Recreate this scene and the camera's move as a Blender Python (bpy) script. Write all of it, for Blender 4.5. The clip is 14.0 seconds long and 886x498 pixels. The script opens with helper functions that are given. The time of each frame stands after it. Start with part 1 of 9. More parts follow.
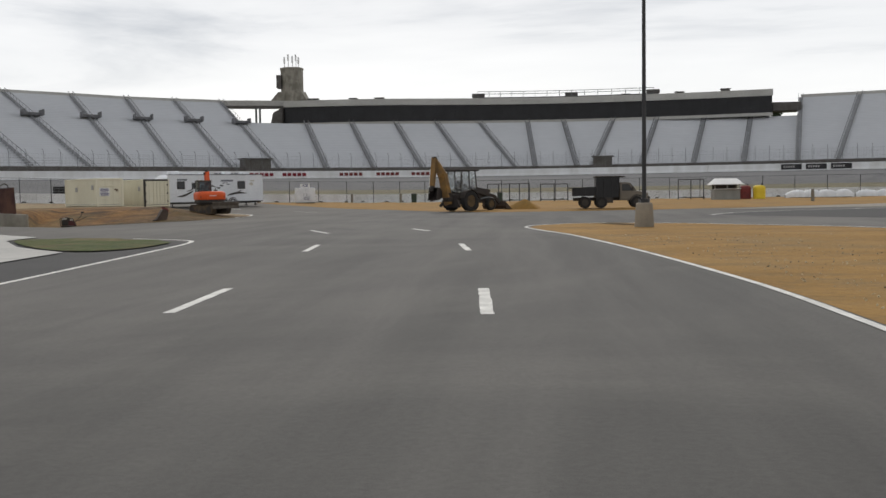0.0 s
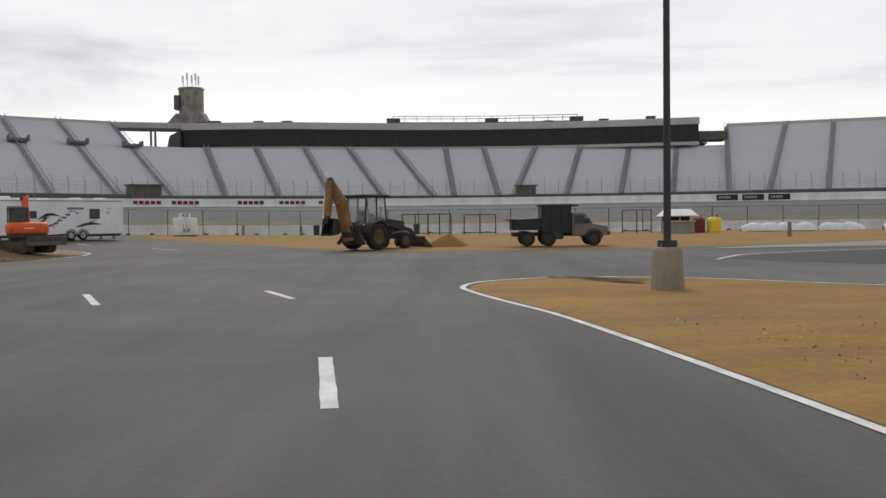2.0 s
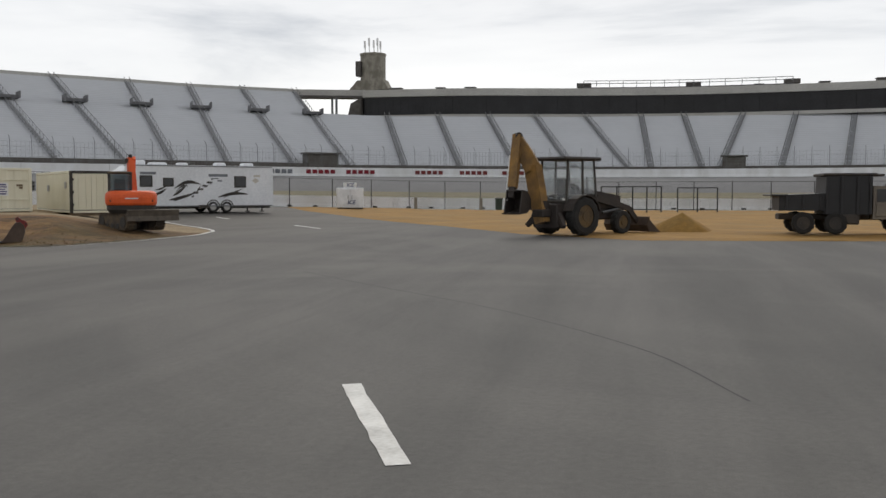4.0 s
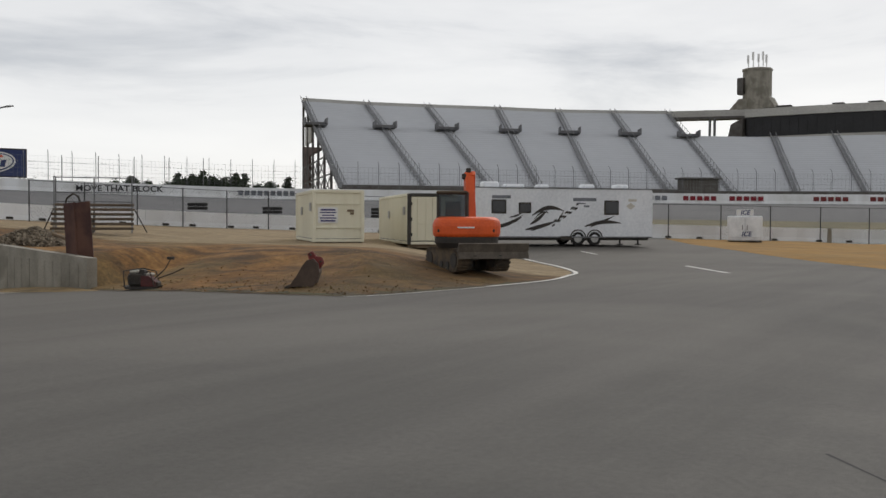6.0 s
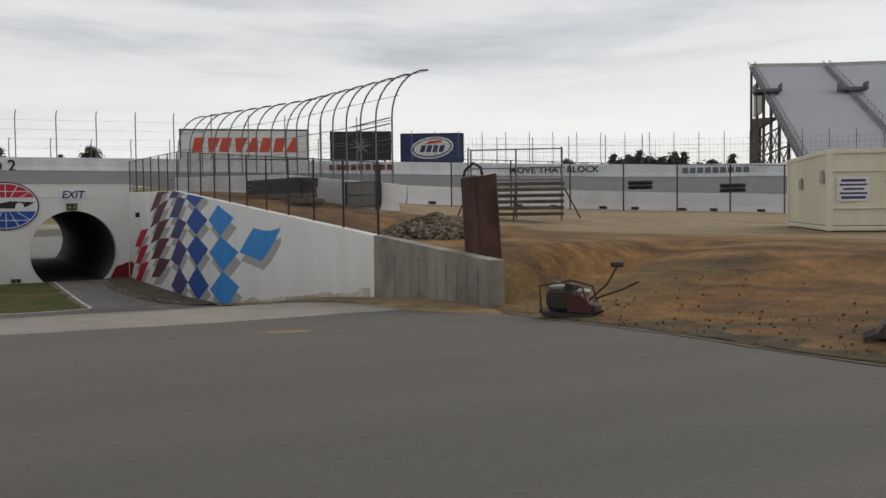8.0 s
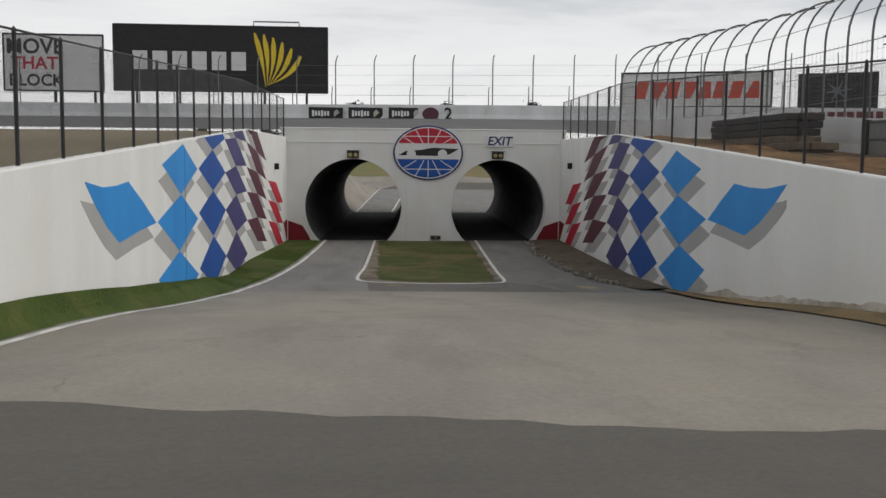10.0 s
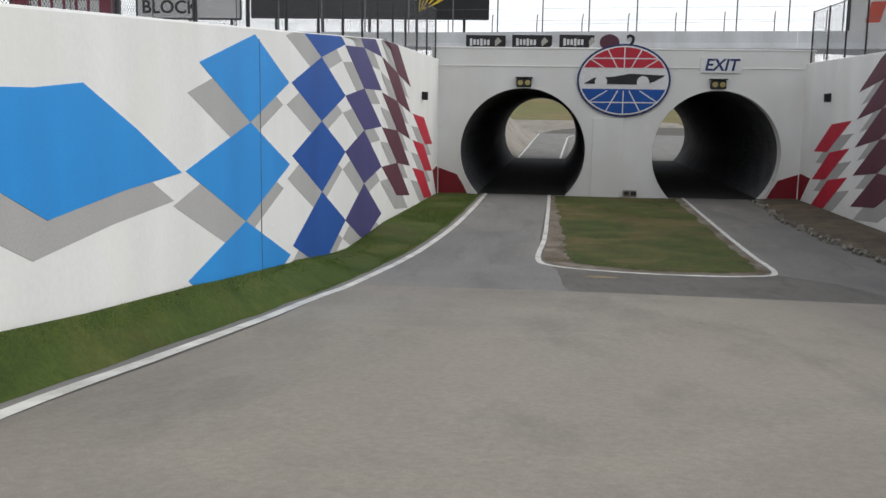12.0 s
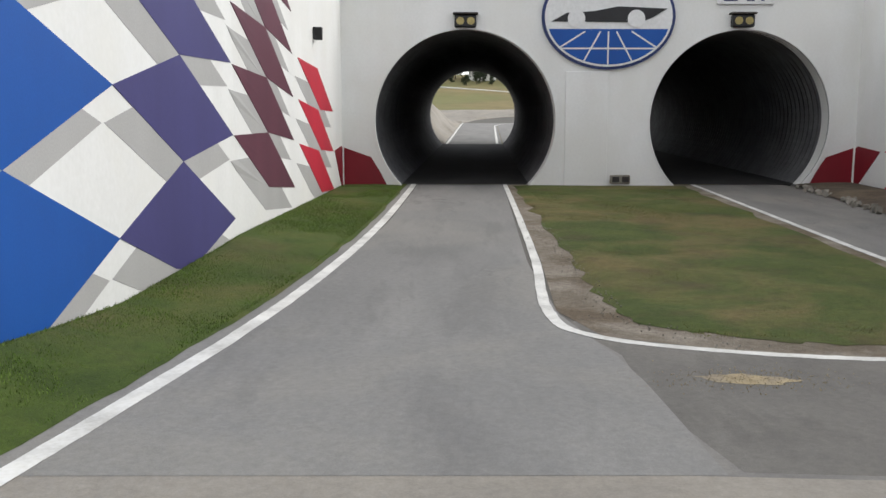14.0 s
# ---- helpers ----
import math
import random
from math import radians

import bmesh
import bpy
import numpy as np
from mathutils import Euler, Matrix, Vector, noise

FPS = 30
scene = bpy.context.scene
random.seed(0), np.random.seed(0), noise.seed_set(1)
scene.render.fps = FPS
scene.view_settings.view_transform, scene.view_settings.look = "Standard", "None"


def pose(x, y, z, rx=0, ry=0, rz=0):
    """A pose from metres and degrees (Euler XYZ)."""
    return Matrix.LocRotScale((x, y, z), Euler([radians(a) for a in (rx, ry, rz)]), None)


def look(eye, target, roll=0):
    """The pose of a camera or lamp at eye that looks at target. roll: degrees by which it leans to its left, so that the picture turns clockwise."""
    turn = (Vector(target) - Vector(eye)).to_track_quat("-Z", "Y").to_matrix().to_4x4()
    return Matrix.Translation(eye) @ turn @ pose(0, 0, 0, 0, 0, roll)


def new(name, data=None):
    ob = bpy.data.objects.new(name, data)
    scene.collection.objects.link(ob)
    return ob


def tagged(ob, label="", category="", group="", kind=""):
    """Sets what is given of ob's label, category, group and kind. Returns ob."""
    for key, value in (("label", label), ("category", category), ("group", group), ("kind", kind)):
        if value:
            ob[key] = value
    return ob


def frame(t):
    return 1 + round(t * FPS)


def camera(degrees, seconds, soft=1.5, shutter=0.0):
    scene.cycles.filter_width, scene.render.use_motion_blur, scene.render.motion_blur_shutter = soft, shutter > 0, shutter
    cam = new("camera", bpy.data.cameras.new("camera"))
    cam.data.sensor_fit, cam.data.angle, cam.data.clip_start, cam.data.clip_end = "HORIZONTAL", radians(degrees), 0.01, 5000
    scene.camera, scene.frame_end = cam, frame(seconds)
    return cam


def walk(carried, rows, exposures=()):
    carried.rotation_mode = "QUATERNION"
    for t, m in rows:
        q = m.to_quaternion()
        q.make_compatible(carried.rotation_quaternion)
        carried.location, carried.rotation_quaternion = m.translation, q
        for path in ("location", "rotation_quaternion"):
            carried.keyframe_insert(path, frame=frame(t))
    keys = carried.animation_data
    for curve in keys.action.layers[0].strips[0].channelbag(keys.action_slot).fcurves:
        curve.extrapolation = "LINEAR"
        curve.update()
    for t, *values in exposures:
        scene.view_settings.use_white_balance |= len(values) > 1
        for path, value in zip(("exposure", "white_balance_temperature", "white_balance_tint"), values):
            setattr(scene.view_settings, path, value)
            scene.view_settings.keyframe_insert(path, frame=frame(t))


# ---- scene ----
cam = camera(50.38, 14.0)
PATH = [
    (0, (6.072, 5.444, 1.550), (4.060, 25.303, 0.287), -0.92),
    (0.5, (5.773, 9.398, 1.680), (5.012, 29.324, 0.139), -0.87),
    (1, (5.625, 13.256, 1.604), (5.639, 33.225, 0.493), -0.77),
    (1.5, (5.565, 17.150, 1.535), (5.763, 37.130, 0.662), -1.16),
    (2, (5.405, 21.125, 1.611), (5.171, 41.114, 0.966), -0.68),
    (4.5, (2.502, 38.224, 1.603), (-2.928, 57.432, 0.349), -0.26),
    (5, (1.329, 41.200, 1.495), (-5.742, 59.895, 0.792), -0.13),
    (5.5, (-0.088, 43.907, 1.474), (-9.177, 61.700, 0.578), 0.07),
    (6, (-1.859, 46.542, 1.551), (-12.960, 63.168, 0.957), 0.28),
    (6.5, (-3.825, 48.764, 1.565), (-16.840, 63.941, 1.072), 0.06),
    (7, (-6.155, 50.944, 1.543), (-20.933, 64.405, 0.899), -0.35),
    (7.5, (-8.772, 52.816, 1.447), (-24.946, 64.559, 0.725), -0.50),
    (8, (-11.646, 54.539, 1.462), (-28.888, 64.631, 0.538), -0.71),
    (8.5, (-14.878, 55.920, 1.416), (-33.049, 64.240, 0.641), -0.33),
    (9, (-17.701, 56.832, 1.316), (-36.791, 62.691, 0.206), 0.08),
    (10.25, (-25.2, 57.43, 1.02), (-45.09, 58.12, -0.87), 0.62),
    (11.5, (-32.492, 56.852, 0.670), (-52.261, 55.148, -1.835), 1.12),
    (12, (-35.243, 56.548, 0.487), (-54.960, 54.934, -2.449), 0.88),
    (12.5, (-38.147, 56.267, 0.229), (-57.877, 55.069, -2.825), 1.12),
    (13, (-41.132, 56.059, -0.092), (-60.844, 55.417, -3.414), 0.69),
    (13.5, (-44.259, 55.983, -0.437), (-63.985, 55.728, -3.723), -0.07),
    (14, (-47.522, 55.805, -0.798), (-67.300, 55.891, -3.769), 0.07),
]
walk(cam, [(t, look(eye, target, roll)) for t, eye, target, roll in PATH], exposures=[(0, -0.10, 6550, 10), (5.0, -0.09, 6550, 10), (6.5, -0.24, 6600, 10), (8.5, -0.27, 6600, 10), (9.0, -0.25, 6600, 10), (11.5, 0.01, 6450, 10), (12.5, 0.28, 6250, 10), (13.0, 0.33, 6200, 10), (14.0, 0.69, 6400, 10)])

# ---- world, sun, exposure ----
world = bpy.data.worlds.new("overcast_sky")
scene.world = world
world.use_nodes = True
wn, wl = world.node_tree.nodes, world.node_tree.links
wn.clear()
w_out = wn.new("ShaderNodeOutputWorld")
w_bg = wn.new("ShaderNodeBackground")
w_sky = wn.new("ShaderNodeTexSky")
w_sky.sky_type, w_sky.sun_disc = 'NISHITA', False
w_sky.sun_elevation, w_sky.sun_rotation = radians(40), radians(-8)
w_tc = wn.new("ShaderNodeTexCoord")
w_map = wn.new("ShaderNodeMapping")
w_map.inputs["Scale"].default_value = (1.1, 1.1, 7.0)
w_n1 = wn.new("ShaderNodeTexNoise")
w_n1.inputs["Scale"].default_value = 1.7
w_n1.inputs["Detail"].default_value = 7.0
w_n1.inputs["Roughness"].default_value = 0.56
w_n1.inputs["Distortion"].default_value = 0.35
w_ramp = wn.new("ShaderNodeValToRGB")
w_ramp.color_ramp.elements[0].position, w_ramp.color_ramp.elements[0].color = 0.34, (0.61, 0.63, 0.665, 1)
w_ramp.color_ramp.elements[1].position, w_ramp.color_ramp.elements[1].color = 0.62, (1.0, 1.0, 1.0, 1)
e_mid = w_ramp.color_ramp.elements.new(0.48)
e_mid.color = (0.90, 0.905, 0.915, 1)
# an overcast vault is brighter overhead and pale at the horizon
w_sep = wn.new("ShaderNodeSeparateXYZ")
w_vault = wn.new("ShaderNodeMapRange")
w_vault.inputs["From Min"].default_value, w_vault.inputs["From Max"].default_value = 0.0, 1.0
w_vault.inputs["To Min"].default_value, w_vault.inputs["To Max"].default_value = 1.12, 0.60
w_haze = wn.new("ShaderNodeMapRange")
w_haze.inputs["From Min"].default_value, w_haze.inputs["From Max"].default_value = -0.02, 0.16
w_hmix = wn.new("ShaderNodeMixRGB")
w_hmix.inputs["Color1"].default_value = (1.0, 1.0, 1.01, 1)
w_mul = wn.new("ShaderNodeVectorMath")
w_mul.operation = 'SCALE'
w_add = wn.new("ShaderNodeMixRGB")
w_add.blend_type, w_add.inputs["Fac"].default_value = 'ADD', 0.015
wl.new(w_tc.outputs["Generated"], w_map.inputs["Vector"])
wl.new(w_map.outputs["Vector"], w_n1.inputs["Vector"])
wl.new(w_n1.outputs["Fac"], w_ramp.inputs["Fac"])
wl.new(w_tc.outputs["Generated"], w_sep.inputs[0])
wl.new(w_sep.outputs["Z"], w_vault.inputs["Value"])
wl.new(w_sep.outputs["Z"], w_haze.inputs["Value"])
wl.new(w_haze.outputs["Result"], w_hmix.inputs["Fac"])
wl.new(w_ramp.outputs["Color"], w_hmix.inputs["Color2"])
wl.new(w_hmix.outputs["Color"], w_mul.inputs[0])
wl.new(w_vault.outputs["Result"], w_mul.inputs["Scale"])
wl.new(w_mul.outputs["Vector"], w_add.inputs["Color1"])
wl.new(w_sky.outputs["Color"], w_add.inputs["Color2"])
wl.new(w_add.outputs["Color"], w_bg.inputs["Color"])
w_bg.inputs["Strength"].default_value = 0.90
wl.new(w_bg.outputs["Background"], w_out.inputs["Surface"])

sun_data = bpy.data.lights.new("sun", 'SUN')
sun_data.energy, sun_data.angle, sun_data.color = 1.45, radians(40), (1.0, 0.97, 0.92)
sun = new("sun", sun_data)
sun.matrix_world = look((-12, 130, 75), (0, 40, 0))
scene.view_settings.exposure = 0.0


# ---- materials ----
def mat(name, col, col2=None, rough=0.8, scale=3.0, fine=40.0, bump=0.15, metal=0.0, island=0.0, streak=0.0, spec=0.4, big=None, bigfac=0.0, bigscale=0.12, objrand=0.0, grain=0.35):
    """A surface with two scales of variation, fine relief and, where asked, piece-to-piece difference."""
    m = bpy.data.materials.new(name)
    m.use_nodes = True
    n, l = m.node_tree.nodes, m.node_tree.links
    b = n["Principled BSDF"]
    tc = n.new("ShaderNodeTexCoord")
    geo = n.new("ShaderNodeNewGeometry")
    c2 = col2 or tuple(c * 0.7 for c in col)
    n1 = n.new("ShaderNodeTexNoise")
    n1.inputs["Scale"].default_value, n1.inputs["Detail"].default_value = scale, 6.0
    n2 = n.new("ShaderNodeTexNoise")
    n2.inputs["Scale"].default_value, n2.inputs["Detail"].default_value = fine, 3.0
    src = geo.outputs["Position"]
    if streak:
        mp = n.new("ShaderNodeMapping")
        mp.inputs["Scale"].default_value = (1.0, 1.0, streak)
        l.new(src, mp.inputs["Vector"])
        l.new(mp.outputs["Vector"], n1.inputs["Vector"])
    else:
        l.new(src, n1.inputs["Vector"])
    l.new(src, n2.inputs["Vector"])
    r = n.new("ShaderNodeValToRGB")
    r.color_ramp.elements[0].position, r.color_ramp.elements[1].position = 0.34, 0.66
    r.color_ramp.elements[0].color, r.color_ramp.elements[1].color = (*c2, 1), (*col, 1)
    l.new(n1.outputs["Fac"], r.inputs["Fac"])
    mix = n.new("ShaderNodeMixRGB")
    mix.blend_type = 'OVERLAY'
    mix.inputs["Fac"].default_value = grain
    l.new(r.outputs["Color"], mix.inputs["Color1"])
    l.new(n2.outputs["Fac"], mix.inputs["Color2"])
    out = mix.outputs["Color"]
    if big:
        n3 = n.new("ShaderNodeTexNoise")
        n3.inputs["Scale"].default_value, n3.inputs["Detail"].default_value = bigscale, 4.0
        l.new(src, n3.inputs["Vector"])
        r3 = n.new("ShaderNodeValToRGB")
        r3.color_ramp.elements[0].position, r3.color_ramp.elements[1].position = 0.46, 0.60
        r3.color_ramp.elements[1].color = (bigfac, bigfac, bigfac, 1)
        r3.color_ramp.elements[0].color = (0, 0, 0, 1)
        l.new(n3.outputs["Fac"], r3.inputs["Fac"])
        m3 = n.new("ShaderNodeMixRGB")
        l.new(r3.outputs["Color"], m3.inputs["Fac"])
        l.new(out, m3.inputs["Color1"])
        m3.inputs["Color2"].default_value = (*big, 1)
        out = m3.outputs["Color"]
    if island or objrand:
        hs = n.new("ShaderNodeHueSaturation")
        mr = n.new("ShaderNodeMapRange")
        k = island or objrand
        mr.inputs["To Min"].default_value, mr.inputs["To Max"].default_value = 1 - k, 1 + k
        if island:
            l.new(geo.outputs["Random Per Island"], mr.inputs["Value"])
        else:
            oi = n.new("ShaderNodeObjectInfo")
            l.new(oi.outputs["Random"], mr.inputs["Value"])
        l.new(mr.outputs["Result"], hs.inputs["Value"])
        l.new(out, hs.inputs["Color"])
        out = hs.outputs["Color"]
    l.new(out, b.inputs["Base Color"])
    b.inputs["Roughness"].default_value, b.inputs["Metallic"].default_value = rough, metal
    b.inputs["Specular IOR Level"].default_value = spec
    if bump:
        bp = n.new("ShaderNodeBump")
        bp.inputs["Strength"].default_value, bp.inputs["Distance"].default_value = bump, 0.02
        l.new(n2.outputs["Fac"], bp.inputs["Height"])
        l.new(bp.outputs["Normal"], b.inputs["Normal"])
    return m


def earth(name, stops, scale, stretch=(1, 1, 1), turn=0.0, patch_col=None, patch_scale=0.2, patch_lo=0.5, patch_hi=0.62, patch_fac=0.8, grain=30.0, grain_fac=0.4, rough=0.95, bump=0.5, crack=0.0, crack_col=(0.04, 0.038, 0.035), stain=None, stain_fac=0.4, beyond=None, dust=None):
    """Ground with drifting tones along one direction, patches, coarse and fine grain and, where asked, cracks."""
    m = bpy.data.materials.new(name)
    m.use_nodes = True
    n, l = m.node_tree.nodes, m.node_tree.links
    b = n["Principled BSDF"]
    pos = n.new("ShaderNodeNewGeometry").outputs["Position"]
    mp = n.new("ShaderNodeMapping")
    mp.inputs["Scale"].default_value = stretch
    mp.inputs["Rotation"].default_value = (0, 0, radians(turn))
    l.new(pos, mp.inputs["Vector"])

    def tex(sc, det, vec, rgh=0.55, dist=0.0):
        t = n.new("ShaderNodeTexNoise")
        t.inputs["Scale"].default_value, t.inputs["Detail"].default_value = sc, det
        t.inputs["Roughness"].default_value, t.inputs["Distortion"].default_value = rgh, dist
        l.new(vec, t.inputs["Vector"])
        return t.outputs["Fac"]

    def ramp(fac, items):
        r = n.new("ShaderNodeValToRGB")
        e = r.color_ramp.elements
        e[0].position, e[0].color = items[0][0], (*items[0][1], 1)
        e[1].position, e[1].color = items[-1][0], (*items[-1][1], 1)
        for p, c in items[1:-1]:
            e.new(p).color = (*c, 1)
        l.new(fac, r.inputs["Fac"])
        return r.outputs["Color"]

    def over(fac, c1, c2, mode='MIX'):
        x = n.new("ShaderNodeMixRGB")
        x.blend_type = mode
        for sock, val in ((x.inputs["Fac"], fac), (x.inputs["Color1"], c1), (x.inputs["Color2"], c2)):
            if isinstance(val, float):
                sock.default_value = val
            elif isinstance(val, tuple):
                sock.default_value = (*val, 1)
            else:
                l.new(val, sock)
        return x.outputs["Color"]

    k = len(stops)
    base = ramp(tex(scale, 8.0, mp.outputs["Vector"], 0.6, 0.4), [(0.30 + 0.40 * i / (k - 1), c) for i, c in enumerate(stops)])
    if patch_col:
        f = ramp(tex(patch_scale, 6.0, pos, 0.62, 0.6), [(patch_lo, (0, 0, 0)), (patch_hi, (patch_fac,) * 3)])
        base = over(f, base, patch_col)
    if stain:
        f = ramp(tex(patch_scale * 3.1, 7.0, mp.outputs["Vector"], 0.65, 0.2), [(0.52, (0, 0, 0)), (0.66, (stain_fac,) * 3)])
        base = over(f, base, stain)
    if dust:
        # another tone takes over along the road, as dust or darker soil does
        x0, x1, tone, most = dust
        sep = n.new("ShaderNodeSeparateXYZ")
        l.new(pos, sep.inputs[0])
        wav = n.new("ShaderNodeMath")
        wav.operation = 'MULTIPLY_ADD'
        wav.inputs[1].default_value = -9.0
        l.new(tex(0.16, 6.0, pos, 0.6), wav.inputs[0])
        l.new(sep.outputs["X"], wav.inputs[2])
        mr = n.new("ShaderNodeMapRange")
        mr.inputs["From Min"].default_value, mr.inputs["From Max"].default_value = x0 - 4.5, x1 - 4.5
        mr.inputs["To Max"].default_value = most
        l.new(wav.outputs[0], mr.inputs["Value"])
        base = over(mr.outputs["Result"], base, tone)
    if beyond:
        # another soil takes over past a wavering line across the lot
        y0, tones = beyond
        sep = n.new("ShaderNodeSeparateXYZ")
        l.new(pos, sep.inputs[0])
        wav = n.new("ShaderNodeMath")
        wav.operation = 'MULTIPLY_ADD'
        wav.inputs[1].default_value = 5.0
        l.new(tex(0.22, 6.0, pos, 0.6), wav.inputs[0])
        l.new(sep.outputs["Y"], wav.inputs[2])
        mr = n.new("ShaderNodeMapRange")
        mr.inputs["From Min"].default_value, mr.inputs["From Max"].default_value = y0 + 2.5, y0 + 3.3
        l.new(wav.outputs[0], mr.inputs["Value"])
        base = over(mr.outputs["Result"], base, ramp(tex(0.3, 7.0, mp.outputs["Vector"], 0.6, 0.3), [(0.3, tones[0]), (0.5, tones[1]), (0.68, tones[2])]))
    coarse, fine = tex(grain * 0.22, 5.0, pos, 0.65), tex(grain, 4.0, pos, 0.7)
    base = over(grain_fac, base, coarse, 'OVERLAY')
    base = over(grain_fac, base, fine, 'OVERLAY')
    if crack:
        wob = over(0.12, pos, n_col(n, l, pos))
        v = n.new("ShaderNodeTexVoronoi")
        v.feature = 'DISTANCE_TO_EDGE'
        v.inputs["Scale"].default_value = crack
        l.new(wob, v.inputs["Vector"])
        line = ramp(v.outputs["Distance"], [(0.0, (1, 1, 1)), (0.010 * crack / 0.2, (0, 0, 0))])
        worn = ramp(tex(0.35, 3.0, pos), [(0.50, (0, 0, 0)), (0.62, (0.5,) * 3)])
        base = over(over(1.0, line, worn, 'MULTIPLY'), base, crack_col)
    l.new(base, b.inputs["Base Color"])
    b.inputs["Roughness"].default_value = rough
    b.inputs["Specular IOR Level"].default_value = 0.3
    bp = n.new("ShaderNodeBump")
    bp.inputs["Strength"].default_value, bp.inputs["Distance"].default_value = bump, 0.03
    l.new(over(0.5, coarse, fine), bp.inputs["Height"])
    l.new(bp.outputs["Normal"], b.inputs["Normal"])
    return m


def n_col(n, l, pos):
    t = n.new("ShaderNodeTexNoise")
    t.inputs["Scale"].default_value, t.inputs["Detail"].default_value = 0.8, 4.0
    l.new(pos, t.inputs["Vector"])
    x = n.new("ShaderNodeVectorMath")
    x.operation = 'MULTIPLY'
    x.inputs[1].default_value = (30, 30, 0)
    l.new(t.outputs["Color"], x.inputs[0])
    return x.outputs["Vector"]


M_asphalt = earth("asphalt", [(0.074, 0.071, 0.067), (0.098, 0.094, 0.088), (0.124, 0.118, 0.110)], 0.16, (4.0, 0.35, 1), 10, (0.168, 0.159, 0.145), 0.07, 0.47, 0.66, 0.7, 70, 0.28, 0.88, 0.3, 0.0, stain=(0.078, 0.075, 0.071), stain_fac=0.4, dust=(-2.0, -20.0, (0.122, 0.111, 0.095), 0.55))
M_asphalt_new = mat("fresh_asphalt", (0.050, 0.048, 0.048), (0.040, 0.039, 0.039), 0.9, 0.6, 60, 0.2)
M_pave = earth("pale_pavement", [(0.225, 0.205, 0.178), (0.262, 0.24, 0.208), (0.30, 0.275, 0.238)], 0.35, (0.5, 1.4, 1), 8, (0.315, 0.285, 0.235), 0.18, 0.48, 0.62, 0.6, 60, 0.25, 0.9, 0.25, 0.12, (0.13, 0.12, 0.105), stain=(0.19, 0.175, 0.155), stain_fac=0.5)
M_lane = earth("grey_lane_asphalt", [(0.182, 0.178, 0.171), (0.205, 0.20, 0.191), (0.235, 0.228, 0.216)], 0.5, (0.35, 1.6, 1), 3, (0.25, 0.238, 0.215), 0.3, 0.5, 0.64, 0.5, 70, 0.25, 0.9, 0.25, 0.2, (0.10, 0.097, 0.09), stain=(0.15, 0.146, 0.14), stain_fac=0.5)
M_lane2 = earth("dusty_lane_asphalt", [(0.165, 0.158, 0.148), (0.19, 0.182, 0.170), (0.218, 0.208, 0.192)], 0.5, (0.35, 1.6, 1), 3, (0.245, 0.228, 0.198), 0.3, 0.5, 0.64, 0.6, 70, 0.25, 0.9, 0.25, 0.2, (0.10, 0.097, 0.09), stain=(0.14, 0.134, 0.125), stain_fac=0.5)
M_gravelly = earth("gravelly_rim", [(0.14, 0.115, 0.085), (0.21, 0.18, 0.142), (0.29, 0.26, 0.215)], 1.3, (1, 1, 1), 0, (0.105, 0.076, 0.046), 0.55, 0.48, 0.6, 0.75, 60, 0.6, 0.95, 1.0)
M_foot = earth("washed_sand", [(0.17, 0.125, 0.072), (0.25, 0.175, 0.085), (0.31, 0.225, 0.115)], 0.6, (0.5, 1.5, 1), 4, (0.15, 0.115, 0.075), 0.4, 0.5, 0.62, 0.7, 25, 0.4, 0.95, 0.6, stain=(0.115, 0.085, 0.052), stain_fac=0.5)
M_apron = earth("dark_worn_apron", [(0.115, 0.108, 0.098), (0.14, 0.132, 0.12), (0.165, 0.155, 0.14)], 0.6, (0.6, 1.4, 1), 3, (0.19, 0.175, 0.15), 0.4, 0.5, 0.64, 0.5, 70, 0.25, 0.9, 0.25, stain=(0.09, 0.085, 0.078), stain_fac=0.5)
M_slab = mat("concrete_slab", (0.46, 0.45, 0.42), (0.38, 0.37, 0.35), 0.85, 0.8, 30, 0.15)
M_line = mat("road_paint_white", (0.74, 0.73, 0.69), (0.5, 0.49, 0.46), 0.7, 2.0, 25, 0.1)
M_sand = earth("ochre_sand", [(0.208, 0.115, 0.028), (0.280, 0.154, 0.036), (0.340, 0.194, 0.053)], 0.4, (0.6, 1.3, 1), 15, (0.23, 0.147, 0.052), 0.25, 0.5, 0.64, 0.7, 22, 0.4, 0.95, 0.6, stain=(0.17, 0.115, 0.055), stain_fac=0.5)
M_dirt = earth("dug_dirt", [(0.048, 0.027, 0.013), (0.125, 0.065, 0.023), (0.215, 0.108, 0.033), (0.26, 0.150, 0.056)], 0.55, (0.45, 2.2, 1), 35, (0.120, 0.096, 0.042), 0.2, 0.50, 0.62, 0.5, 9, 0.65, 0.95, 1.0, stain=(0.042, 0.029, 0.018), stain_fac=0.75, dust=(-23.0, -17.5, (0.070, 0.046, 0.020), 0.55), beyond=(72.3, ((0.19, 0.138, 0.076), (0.24, 0.178, 0.102), (0.285, 0.215, 0.128))))
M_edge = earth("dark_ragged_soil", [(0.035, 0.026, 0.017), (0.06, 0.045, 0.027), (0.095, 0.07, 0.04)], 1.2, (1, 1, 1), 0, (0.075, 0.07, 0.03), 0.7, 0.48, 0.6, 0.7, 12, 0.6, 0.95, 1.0)
